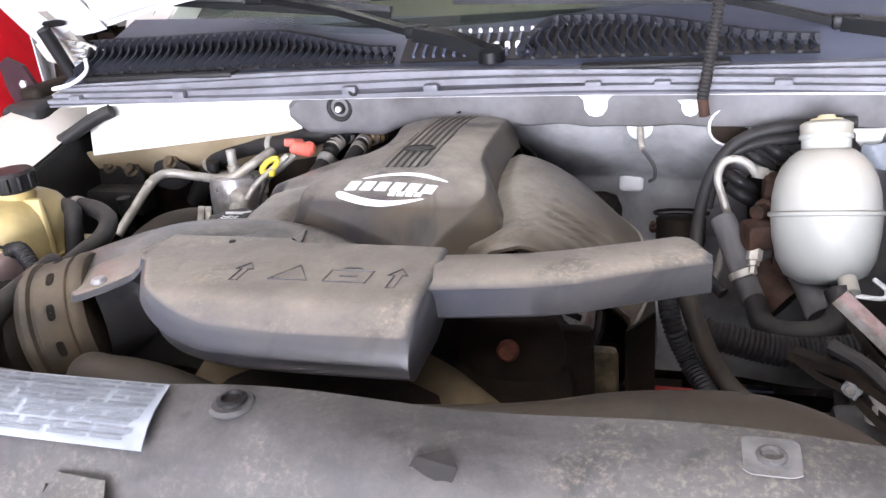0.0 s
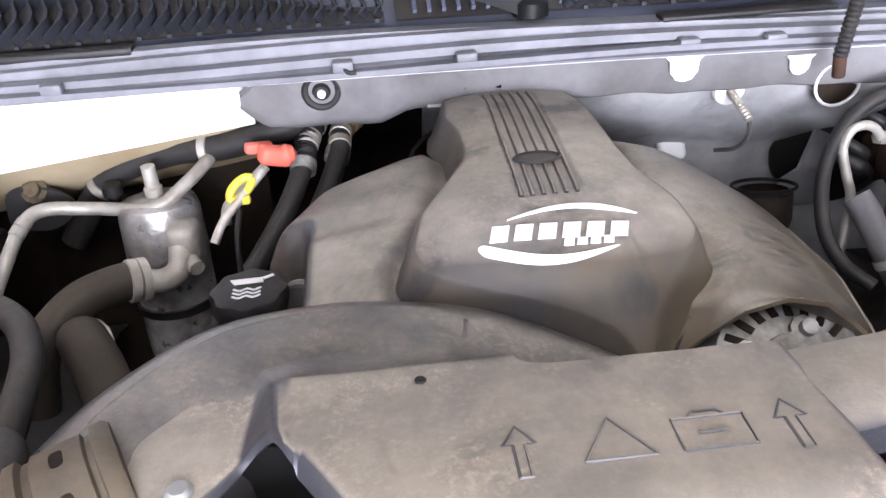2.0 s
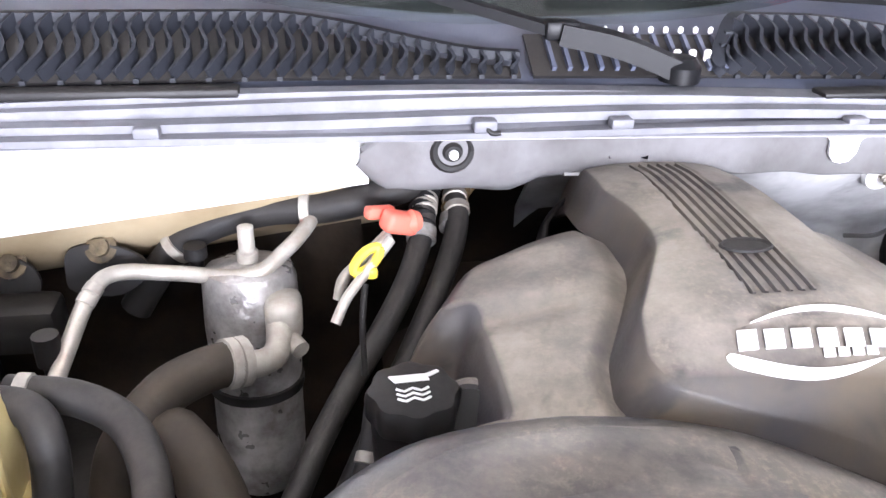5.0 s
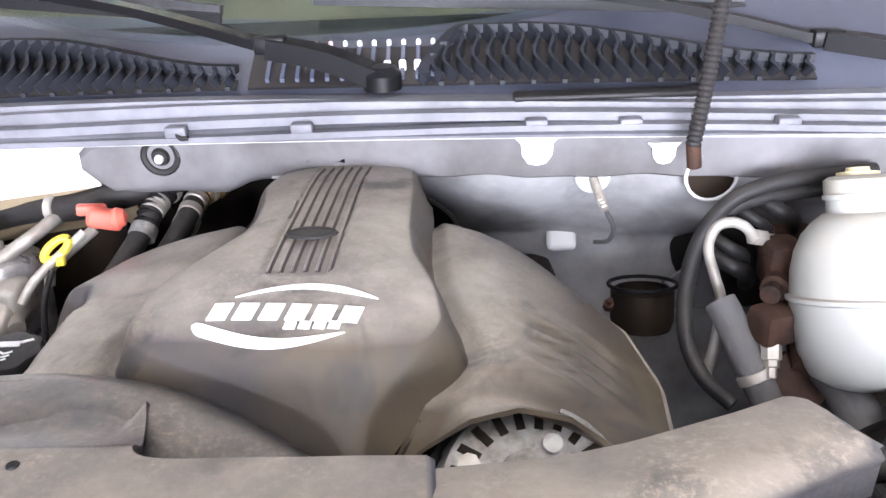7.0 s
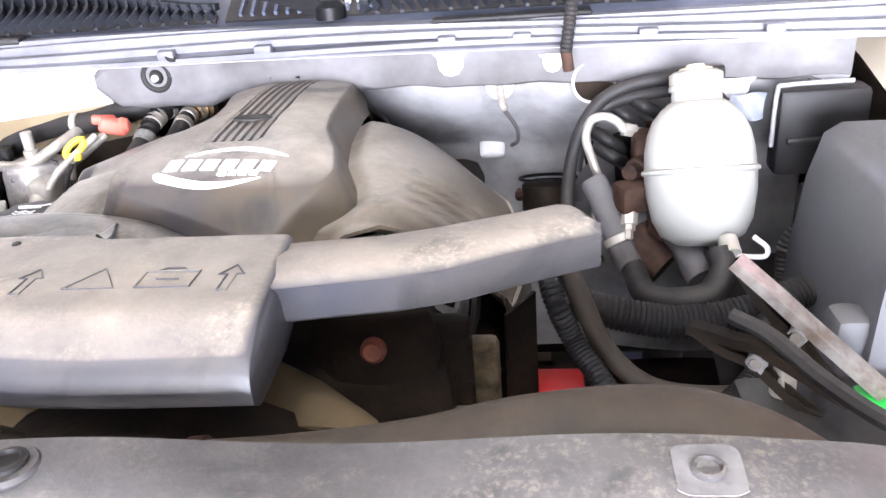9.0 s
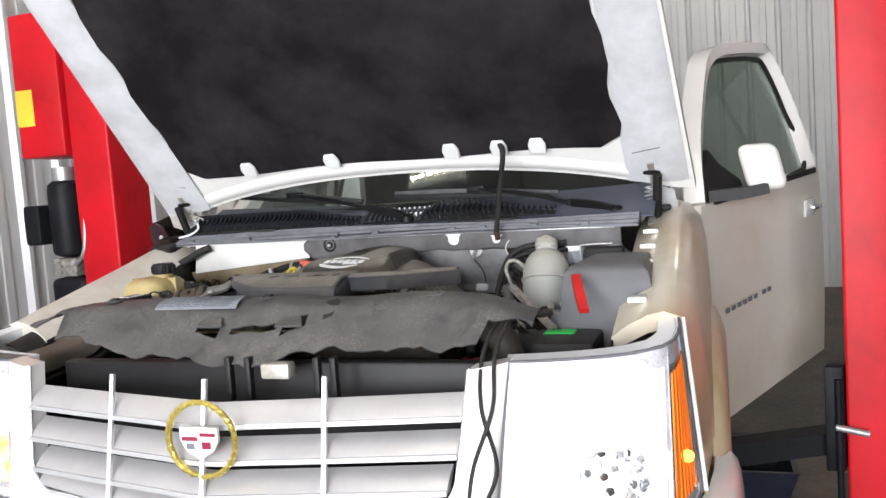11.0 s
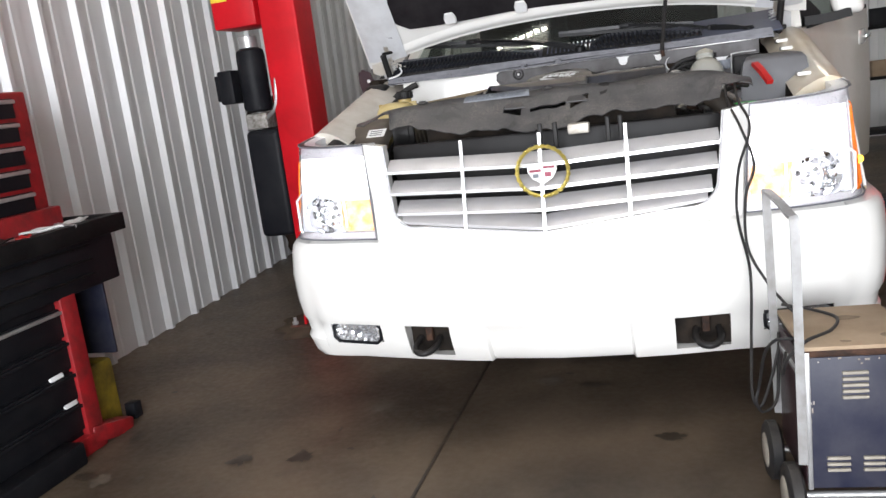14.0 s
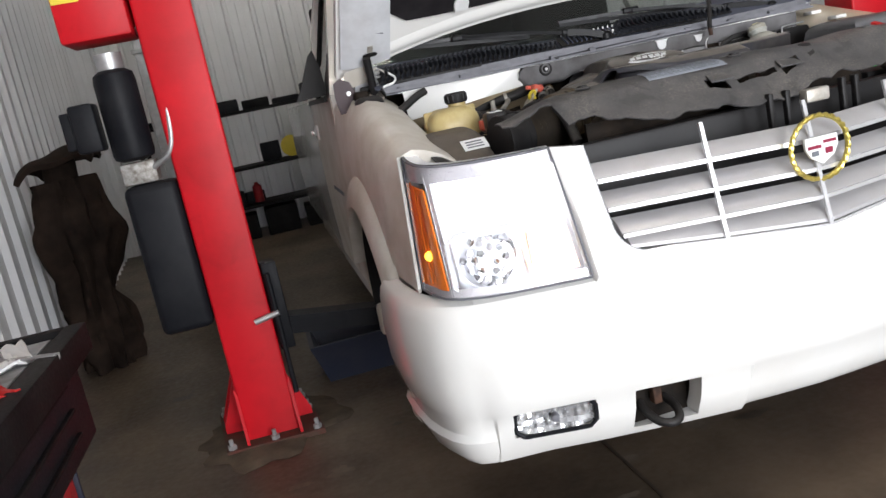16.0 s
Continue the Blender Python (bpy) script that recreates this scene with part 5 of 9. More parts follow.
def slope_pt(u, v):
    """The sloped lower pad on the brake side, torn off beside the engine."""
    x = -0.10 + 0.865 * u
    z, dy = lerp_rows([(0, 1.268, 0.024), (0.12, 1.245, 0.040), (0.5, 1.13, 0.150), (0.68, 1.05, 0.165), (1.0, 0.72, 0.175)], v)
    deep = 1 - ease((x - 0.02) / 0.14)
    wave = 0.006 * math.sin(x * 23 + 4 * v) + 0.012 * math.exp(-((x - 0.17) / 0.03) ** 2) * v
    return Vector((x, lip_y(x) + dy + wave + 0.10 * deep * ease(v / 0.15) * (1 - 0.6 * v), z))


beam = part("bulkhead_beam", sheet(70, 20, beam_pt, 0.006), M_pad, truck, "grey padded beam under the cowl, dusty")
part("bulkhead_pad", sheet(40, 24, slope_pt, 0.006), M_slope, truck, "grey padded bulkhead slope, dusty")
for x in (-0.08, -0.015, 0.06):
    part("worn_patch", sheet(8, 5, lambda u, v: Vector((x + 0.055 * (u - 0.5), lip_y(x) + 0.0125 + 0.002 * v, 1.305 - 0.026 * v + 0.003 * math.sin(9 * u))), 0.001), M_card, beam, "tan worn patch")
# white painted cowl side at the other end
part("cowl_side", sheet(14, 8, lambda u, v: Vector((-0.775 + 0.45 * u, lip_y(-0.35) + 0.012 + 0.02 * u - 0.02 * (1 - u) * v, 1.326 - v * (0.10 - 0.028 * u) - 0.010 * (1 - u) * v)), 0.004), M_white, truck, "bright white painted cowl side")
part("cowl_shelf", sheet(12, 6, lambda u, v: Vector((-0.80 + 0.50 * u, 1.145 + 0.05 * u + 0.02 * v + 0.05 * v * v, 1.222 + 0.032 * u - 0.085 * v)), 0.004), M_tan_body, truck, "dusty painted ledge below the cowl")
for x, z in ((-0.765, 1.185), (-0.715, 1.178), (-0.62, 1.192)):
    bl = part("ledge_bolt", turned([(0.017, 0), (0.017, 0.003), (0.010, 0.004), (0.010, 0.012), (0, 0.013)], (x, 1.168, z), (0, -0.8, 0.6), 12), M_pitted, truck, "dusty bolt with a wide washer")
for x, z, w in ((-0.775, 1.165, 0.040), (-0.715, 1.158, 0.026), (-0.62, 1.170, 0.044)):
    part("bolt_lobe", plate([(w * (1 + 0.12 * math.cos(3 * a)) * math.cos(a), 0.034 * math.sin(a) * (1 + 0.10 * math.cos(2 * a + x * 9))) for a in (2 * math.pi * k / 28 for k in range(28))], 0.006, lambda a, b, h: Vector((x + a, 1.163 - 0.8 * h + 0.25 * b, z + 0.9 * b))), M_black, truck, "black lobed mount round a bolt")
part("ledge_bracket", boxed(-0.79, -0.66, 1.10, 1.155, 1.10, 1.155, 0.012), M_black, truck, "black bracket below the ledge")
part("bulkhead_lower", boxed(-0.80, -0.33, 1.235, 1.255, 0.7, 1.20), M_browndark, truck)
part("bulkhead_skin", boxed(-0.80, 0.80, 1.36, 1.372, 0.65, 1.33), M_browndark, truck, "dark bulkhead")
# white fasteners and marks on the pad
for nm, x, z, r in (("grommet", -0.233, 1.297, 0.021), ("wiper_grommet", 0.43, 1.262, 0.030)):
    yy = lip_y(x) + 0.016
    o = part(nm, piped([(x + r * math.cos(a), yy - 0.002, z + r * math.sin(a)) for a in (2 * math.pi * k / 20 for k in range(21))], 0.006 if r < 0.025 else 0.0022, per=1, sides=8), M_black if r < 0.025 else M_whiteplain, truck, "black rubber grommet" if r < 0.025 else "white edged hole")
    part("plug", turned([(0.0, -0.012), (r * 0.45, -0.011), (r * 0.6, -0.004), (r * 0.95, 0.0)] if r < 0.025 else [(0.0, -0.0025), (r * 0.95, -0.0015)], (x, yy, z), (0, 1, 0.1), 18), M_black if r < 0.025 else M_browndark, o)
    if r < 0.025:
        part("bulb", turned([(0.0, -0.018), (0.005, -0.016), (0.006, -0.01)], (x, yy, z), (0, 1, 0.1), 10), M_whiteplain, o)
for x, z, w, h in ((0.226, 1.297, 0.021, 0.018), (0.372, 1.293, 0.015, 0.013), (0.62, 1.25, 0.02, 0.014)):
    bm = bmesh.new()
    pts = [(-w * 1.3, h), (w * 1.3, h), (w * 0.9, h * 0.5), (w * 0.85, -h * 0.3), (w * 0.5, -h * 0.85), (0, -h), (-w * 0.5, -h * 0.85), (-w * 0.85, -h * 0.3), (-w * 0.9, h * 0.5)]
    plate(pts, 0.004, lambda a, b, d: Vector((x + a, lip_y(x) + 0.009 - d, z + b)), bm)
    part("pad_tab", bm, M_whiteplain, truck, "bare white tab in the pad's edge")
st = part("stud", turned([(0.0, -0.004), (0.020, -0.003), (0.022, 0.004)], (0.295, lip_y(0.295) + 0.024, 1.257), (0, 1, 0.15), 18), M_whiteplain, truck, "white washer with a threaded stud")
part("thread", piped([(0.295, lip_y(0.295) + 0.02, 1.257), (0.298, lip_y(0.295) - 0.012, 1.246), (0.302, lip_y(0.295) - 0.03, 1.236)], 0.006, rings=(0.0015, 0.005)), M_alu, st)
part("tail_wire", piped([(0.302, lip_y(0.295) - 0.03, 1.236), (0.318, lip_y(0.295) + 0.0, 1.20), (0.318, lip_y(0.3) + 0.03, 1.17), (0.308, lip_y(0.3) + 0.07, 1.15)], 0.003), M_pad, st)
bm = boxed(0.252, 0.294, 1.262, 1.272, 1.105, 1.147, 0.008, 3, turn=rot(-38, 0, 0))
part("square_plug", bm, M_whiteplain, truck, "square white plastic plug")
for x in (-0.78, -0.55, -0.202, -0.05, 0.224, 0.33, 0.50, 0.66):
    part("seal_clip", boxed(x - 0.013, x + 0.013, lip_y(x) - 0.012, lip_y(x) + 0.004, 1.325, 1.339, 0.003), M_seal, truck, "small clip on the sealing lip")
part("seal_stud", piped([(-0.205, lip_y(-0.2) - 0.006, 1.336), (-0.196, lip_y(-0.2) - 0.012, 1.326), (-0.186, lip_y(-0.2) - 0.013, 1.326)], 0.003), M_black, truck)
part("corner_strip", piped([(-0.93, 1.06, 1.215), (-0.86, 1.09, 1.238), (-0.80, 1.105, 1.262), (-0.735, 1.122, 1.296), (-0.70, 1.132, 1.308)], 0.0135), M_rubber, truck, "black rubber strip over the cowl end")
part("corner_pad", boxed(-0.955, -0.850, 1.10, 1.22, 1.16, 1.330, 0.03, 3), M_black, truck, "black corner panel under the hinge")
part("corner_bracket", boxed(-0.93, -0.86, 1.088, 1.098, 1.20, 1.29, 0.006), M_tan, truck)
for x, z in ((-0.915, 1.30), (-0.885, 1.265)):
    part("corner_bolt", turned([(0.010, 0), (0.010, 0.006), (0, 0.007)], (x, 1.089, z - 0.03), (0, -1, 0), 6), M_cast, truck)
part("hinge_bracket", plate([(-0.040, -0.060), (0.020, -0.055), (0.026, 0.0), (0.012, 0.045), (-0.022, 0.064), (-0.046, 0.050), (-0.050, 0.0)], 0.010, lambda a, b, h: Vector((-0.958 + a, 1.205 + h - 0.15 * b, 1.345 + b))), M_maroonside, truck, "dark hinge bracket with a bolt")
part("hinge_bolt", turned([(0.009, 0), (0.009, 0.005), (0.0, 0.007)], (-0.958, 1.203, 1.352), (0, -1, 0), 6), M_galv, truck)
part("hinge_cover", boxed(-0.945, -0.89, 1.16, 1.40, 1.24, 1.352, 0.016, 3), M_browndark, truck, "dirty dark cover beside the bonnet hinge")
for sx in (-1,):
    hp = part("hinge_plate", plate([(-0.085, -0.03), (-0.05, -0.045), (0.0, -0.035), (0.075, -0.045), (0.085, -0.015), (0.04, 0.01), (-0.02, 0.02), (-0.075, 0.01)], 0.006, lambda a, b, h: Vector((sx * (0.875 - a), 1.268 - h - 0.75 * b, 1.415 + b))), M_wingdust, truck, "white pressed bonnet hinge plate")
    part("hinge_wire", piped([(sx * 0.80, 1.215, 1.395), (sx * 0.785, 1.19, 1.375), (sx * 0.80, 1.16, 1.358), (sx * 0.84, 1.15, 1.350)], 0.004), M_whiteplain, hp)
# cowl lip: three stepped ledges with a rubber seal
for k, (dy, z, w, h, m) in enumerate(((-0.004, 1.326, 0.018, 0.007, M_seal), (0.014, 1.336, 0.020, 0.010, M_seal), (0.034, 1.343, 0.016, 0.016, M_seal), (0.052, 1.350, 0.022, 0.008, M_seal))):
    part("sealing_lip", strip_along([(x, lip_y(x) + dy, z + 0.004 * math.sin(x * 5 + k)) for x in (-0.84, -0.6, -0.4, -0.2, 0.0, 0.2, 0.4, 0.6, 0.82)], w, h), m, truck, "grey sealing lip along the cowl")
part("lip_base", sheet(30, 4, lambda u, v: (lambda x: Vector((x, lip_y(x) - 0.010 + 0.072 * v, 1.318 + 0.029 * v)))(-0.84 + 1.66 * u), -0.004), M_seal, truck, "grey pressed ledge under the sealing lips")
part("white_edge", strip_along([(x, lip_y(x) - 0.008, 1.319) for x in (-0.8, -0.5, -0.2, 0.1, 0.4, 0.75)], 0.004, 0.003), M_white, truck)


# cowl panel with its two vented fields
def cowl_z(y, x=0.0):
    return 1.352 + 0.32 * (y - lip_y(x) - 0.06)


part("cowl_panel", sheet(40, 8, lambda u, v: (lambda x: (lambda y: Vector((x, y, cowl_z(y, x) - 0.004)))(lip_y(x) + 0.055 + (0.20 + 0.10 * abs(x)) * v))(-0.86 + 1.72 * u), 0.005), M_cowl, truck, "blue grey plastic cowl panel")


def vane_field(x0, x1, lean, tall):
    """A raised vent field with curved vanes; tall = +1 when its x0 end is the tall one, -1 when x1 is the pointed end of a long field."""
    w = x1 - x0

    def depth(x):
        d = 0.014 + 0.060 * ease((x1 - x) / (0.34 if tall > 0 else 0.30))
        return d * (ease((x - x0 + 0.03) / 0.07) if tall > 0 else 1.0)

    def at(x, f, up=0.0):
        return Vector((x, lip_y(x) + 0.072 + depth(x) * f, 1.364 + 0.55 * depth(x) * f + up))
    f = part("vent_field", sheet(30, 4, lambda u, v: at(x0 + w * u, v), 0.004), M_black, truck, "black vent opening of the cowl")
    n = int(w / 0.0185)
    for k in range(n):
        x = x0 + w * (k + 0.5) / n
        q = lean * depth(x) * 0.28
        pts = [at(x, 0.0, 0.004), at(x + q * 0.8, 0.35, 0.008), at(x + q * 0.45, 0.7, 0.010), at(x + q, 1.0, 0.010)]
        part("vane", strip_along(pts, 0.0042, 0.018, per=3), M_vane, f)
        if k % 2 == 0:
            part("vane_foot", boxed(x - 0.003, x + 0.003, at(x, 0).y - 0.004, at(x, 0).y + 0.002, 1.362, 1.367), M_vane, f)
    rim = [at(x0 + w * k / 14, 1.0, 0.012) + Vector((0, 0.004, 0)) for k in range(15)]
    if tall > 0:
        rim = [at(x0 - 0.006, 0.0, 0.002), at(x0 - 0.012, 0.6, 0.008)] + rim
    part("vent_rim", strip_along(rim, 0.015, 0.010), M_vane, f)
    return f


vane_field(-0.84, -0.145, 1, -1)
vane_field(0.105, 0.555, -1, 1)
gr = part("centre_grid", sheet(10, 4, lambda u, v: (lambda x: Vector((x, lip_y(x) + 0.072 + 0.062 * v, 1.364 + 0.034 * v)))(-0.13 + 0.245 * u), 0.004), M_black, truck, "black grid between the vents")
for k in range(12):
    x = -0.105 + 0.019 * k
    part("grid_peg", boxed(x - 0.003, x + 0.003, lip_y(x) + 0.130, lip_y(x) + 0.136, 1.399, 1.408, 0.002, 1), M_whiteplain, gr, "small white peg")
    part("grid_bar", strip_along([(x, lip_y(x) + 0.078, 1.370), (x, lip_y(x) + 0.128, 1.398)], 0.005, 0.008, per=1), M_cowl, gr)
    if 5 <= k <= 10:
        part("grid_peg", boxed(x - 0.0045, x + 0.0045, lip_y(x) + 0.089, lip_y(x) + 0.096, 1.376, 1.390, 0.002, 1), M_whiteplain, gr)
part("cowl_step", boxed(0.20, 0.43, 1.152, 1.182, 1.350, 1.357, 0.003), M_black, truck)
part("cowl_step", boxed(-0.80, -0.46, 1.19, 1.215, 1.352, 1.362, 0.003), M_black, truck)


def wiper(pivot, elbow, tip, blade_a, blade_b, label):
    a = part("wiper_arm", strip_along([pivot, Vector(pivot).lerp(Vector(elbow), 0.5) + Vector((0, 0, 0.006)), elbow], 0.036, 0.024), M_wiper, truck, label)
    part("arm_rod", strip_along([elbow, Vector(elbow).lerp(Vector(tip), 0.5) + Vector((0, 0, 0.008)), tip], 0.024, 0.012), M_wiper, a)
    part("pivot_cap", turned([(0.024, 0), (0.024, 0.018), (0.016, 0.028), (0, 0.029)], Vector(pivot) - Vector((0, 0, 0.012)), sides=16), M_wiper, a)
    part("spring_block", boxed(elbow[0] - 0.02, elbow[0] + 0.02, elbow[1] - 0.012, elbow[1] + 0.012, elbow[2] - 0.008, elbow[2] + 0.014, 0.004), M_wiper, a)
    part("blade_frame", strip_along([blade_a, Vector(blade_a).lerp(Vector(blade_b), 0.5) + Vector((0, 0, 0.008)), blade_b], 0.014, 0.014), M_blade, a, "silver wiper blade frame")
    part("blade_rubber", strip_along([Vector(blade_a) - Vector((0, 0.008, 0.010)), Vector(blade_b) - Vector((0, 0.008, 0.010))], 0.007, 0.014), M_wiper, a)
    part("blade_joint", boxed(tip[0] - 0.035, tip[0] + 0.03, tip[1] - 0.014, tip[1] + 0.014, tip[2] - 0.01, tip[2] + 0.012, 0.004), M_wiper, a)


wiper((0.042, 1.205, 1.372), (-0.098, 1.235, 1.410), (-0.47, 1.378, 1.474), (-0.72, 1.40, 1.490), (-0.196, 1.383, 1.437), "black wiper arm, parked")
wiper((0.74, 1.19, 1.36), (0.60, 1.26, 1.388), (0.245, 1.378, 1.452), (-0.065, 1.385, 1.457), (0.53, 1.380, 1.424), "black wiper arm, parked")

# hanging lamp cord from the bonnet
cord = part("bonnet_lamp_cord", piped([(0.395, 1.133, 1.60), (0.418, 1.09, 1.56), (0.408, 1.075, 1.47), (0.398, 1.066, 1.39), (0.388, 1.062, 1.32)], 0.009, rings=(0.0015, 0.006)), M_rubber, truck, "grey ribbed cord hanging from the bonnet")
part("cord_end", piped([(0.388, 1.062, 1.322), (0.392, 1.064, 1.295)], 0.008, straight=True), M_rust, cord)


# ---- engine ----
CX = -0.006
FOOT_L = [(0.700, 0.050), (0.718, 0.030), (0.736, -0.015), (0.752, -0.068), (0.768, -0.126), (0.782, -0.160), (0.803, -0.169), (0.847, -0.159), (0.907, -0.126), (0.945, -0.106), (0.975, -0.099), (1.02, -0.100), (1.074, -0.111), (1.20, -0.100)]
FOOT_R = [(0.700, 0.052), (0.720, 0.070), (0.750, 0.100), (0.775, 0.126), (0.798, 0.141), (0.840, 0.134), (0.900, 0.112), (0.950, 0.106), (1.06, 0.104), (1.20, 0.095)]
FOOT_Z = [(0.700, 1.155), (0.750, 1.200), (0.785, 1.216), (0.800, 1.218), (0.850, 1.222), (0.950, 1.235), (1.06, 1.240), (1.13, 1.230), (1.20, 1.190)]
CROWN = [(0.700, 1.170), (0.715, 1.193), (0.740, 1.228), (0.765, 1.254), (0.790, 1.269), (0.825, 1.281), (0.860, 1.287), (0.930, 1.2905), (1.04, 1.292), (1.10, 1.289), (1.16, 1.279), (1.20, 1.255)]


def crown_z(y):
    """Height of the crown, its rows rounded off."""
    return sum(lerp_rows(CROWN, y + d)[0] for d in (-0.012, -0.006, 0.0, 0.006, 0.012)) / 5


def foot(rows, y):
    return sum(lerp_rows(rows, y + d)[0] for d in (-0.006, 0.0, 0.006)) / 3


def top_of_cover(x, y):
    l, r = foot(FOOT_L, y), foot(FOOT_R, y)
    mid, half = (l + r) / 2, max(0.02, (r - l) / 2)
    return crown_z(y) - 0.016 * min(1.0, abs(x - mid) / half) ** 2.6


def cover_pt(u, v):
    y = 0.700 + 0.50 * v
    l, r = foot(FOOT_L, y), foot(FOOT_R, y)
    wide_l, wide_r = min(0.026, (r - l) * 0.3), min(0.022, (r - l) * 0.25)
    if u < 0.16:
        k = u / 0.16
        x = l + wide_l * k
    elif u > 0.88:
        k = (1 - u) / 0.12
        x = r - wide_r * k
    else:
        k = 1.0
        x = l + wide_l + (r - l - wide_l - wide_r) * (u - 0.16) / 0.72
    z = top_of_cover(x, y)
    zf = lerp_rows(FOOT_Z, y)[0]
    z = zf + (z - zf) * (0.65 * ease(k) + 0.35 * math.sin(k * math.pi / 2))
    if 0.850 < y < 1.145 and abs(x - CX - 0.02 * (y - 0.95)) < 0.031:
        z -= 0.0030
    return Vector((x, y, z))


engine = thing("engine_cover", (0, 0.95, 1.10), "dusty grey plastic engine cover with white raised lettering shapes", "engine cover")
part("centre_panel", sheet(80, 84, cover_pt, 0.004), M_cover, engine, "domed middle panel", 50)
for k in range(6):
    x = CX - 0.0275 + 0.011 * k
    part("groove_rib", sheet(3, 16, lambda u, v: (lambda y: Vector((x + 0.02 * (y - 0.95) - 0.0030 + 0.0060 * u, y, top_of_cover(x, y) - (0.0036 if u in (0.0, 1.0) else 0.0))))(0.852 + 0.29 * v), 0.002), M_cover, engine)
hole = part("oval_recess", turned([(0.0, 0.0005), (0.021, 0.001), (0.024, 0.003), (0.026, 0.001)], (CX - 0.001, 0.922, 1.2895), sides=24), M_black, engine, "oval black recess")
for v in hole.data.vertices:
    v.co.y = (v.co.y - (0.922 - 0.95)) * 0.55 + (0.922 - 0.95)


SCOOP = (0.243, 0.80, 0.96)


def wing_pt(s, u, v):
    """A side wing of the cover: u outwards, v from front to back."""
    y0, y1 = (0.728, 1.088)
    y = y0 + (y1 - y0) * v
    inner = (foot(FOOT_R, y) if s > 0 else -foot(FOOT_L, max(y, 0.80))) - 0.006
    outer = lerp_rows([(0.728, 0.302), (0.80, 0.322), (0.88, 0.325), (0.96, 0.303), (1.02, 0.264), (1.06, 0.215), (1.088, 0.13)], y)[0]
    x = inner + (outer - inner) * u
    crown = lerp_rows([(0.728, 1.212), (0.79, 1.226), (0.86, 1.234), (0.96, 1.246), (1.03, 1.249), (1.06, 1.240), (1.078, 1.222), (1.088, 1.20)], y)[0]
    if s > 0:
        z = crown - (0.085 + 0.03 * (1 - v)) * (u ** 2.2) - 0.010 * (1 - ease(u / 0.16))
    else:
        z = crown - 0.040 * u ** 1.8 - 0.05 * max(0.0, (u - 0.82) / 0.18) ** 2 - 0.010 * (1 - ease(u / 0.16))
    if s > 0:
        rib = math.exp(-((x - 0.232) / 0.040) ** 4) * math.exp(-((y - 0.838) / 0.048) ** 4)
        z -= 0.0080 * rib * (0.5 + 0.5 * math.sin((y + 0.25 * x + 1.6 * (x - 0.21) ** 2) * 2 * math.pi / 0.0245))
        lip = lerp_rows([(0.07, 1.160), (0.105, 1.190), (0.14, 1.215), (0.179, 1.225), (0.218, 1.215), (0.248, 1.190), (0.305, 1.135)], x)[0]
        near = 1 - ease((y - 0.728) / 0.035)
        z = z * (1 - near) + lip * near
    else:
        z -= 0.065 * ease((x - SCOOP[0]) / 0.022) * ease((y - SCOOP[1]) / 0.012) * ease((SCOOP[2] - y) / 0.022)
        z -= 0.007 * math.exp(-((y - 0.925) / 0.018) ** 2) * ease(u / 0.3)
    return Vector((s * x, y, z))


for s in (-1, 1):
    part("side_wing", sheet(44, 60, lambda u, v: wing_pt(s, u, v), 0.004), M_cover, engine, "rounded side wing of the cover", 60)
    part("wing_skirt", sheet(20, 3, lambda u, v: wing_pt(s, 1.0, 0.02 + 0.96 * u) + Vector((s * 0.008 * v, 0, -0.11 * v - 0.002)), 0.004), M_cover, engine)
    part("wing_step", sheet(16, 2, lambda u, v: wing_pt(s, 0.02, u * 0.98) + Vector((0, 0, -0.03 * v - 0.001)), 0.003), M_black, engine)
part("side_hole", turned([(0.0, 0.0), (0.021, 0.0), (0.024, 0.004), (0.0245, 0.012)], (-0.262, 0.868, 1.166), (-0.35, -0.75, 0.55), 24), M_black, engine, "dark opening in the wing's front edge")
part("hole_flange", piped([Vector((-0.262, 0.868, 1.166)) + 0.027 * (math.cos(a) * Vector((0.85, -0.53, -0.18)).normalized() + math.sin(a) * Vector((0.32, 0.42, 0.79)).normalized()) for a in (math.pi * 1.25 * k / 16 - 0.6 for k in range(17))], 0.006, per=2, sides=8), M_cover, engine, "rounded flange of the opening")
# rear slope of the cover; its black colour paints the shadow on it
part("rear_apron", sheet(24, 8, lambda u, v: Vector((CX - 0.13 + 0.27 * u, 1.10 + 0.10 * math.sin(math.pi * u) ** 0.5 + 0.05 * v, 1.243 - 0.10 * v * v - 0.03 * abs(2 * u - 1) ** 2)), 0.004), M_black, engine, "rear part of the cover, coloured black for the shadow there", 60)

# plain white shapes in place of the maker's lettering
def on_cover(a, b, h):
    x, y = -0.010 + a, 0.800 + b * 0.80
    return Vector((x, y, top_of_cover(x, y) + 0.0008 + h))


def crescent(u, v, a0, a1, bow, fat, tilt, peak):
    a = a0 + (a1 - a0) * u
    mid = 0.0225 + bow * math.sin(math.pi * u) + tilt * u
    t = fat * (u / peak if u < peak else (1 - u) / (1 - peak)) ** 0.6
    return on_cover(a, mid + t * (v - 0.5), 0.0008)


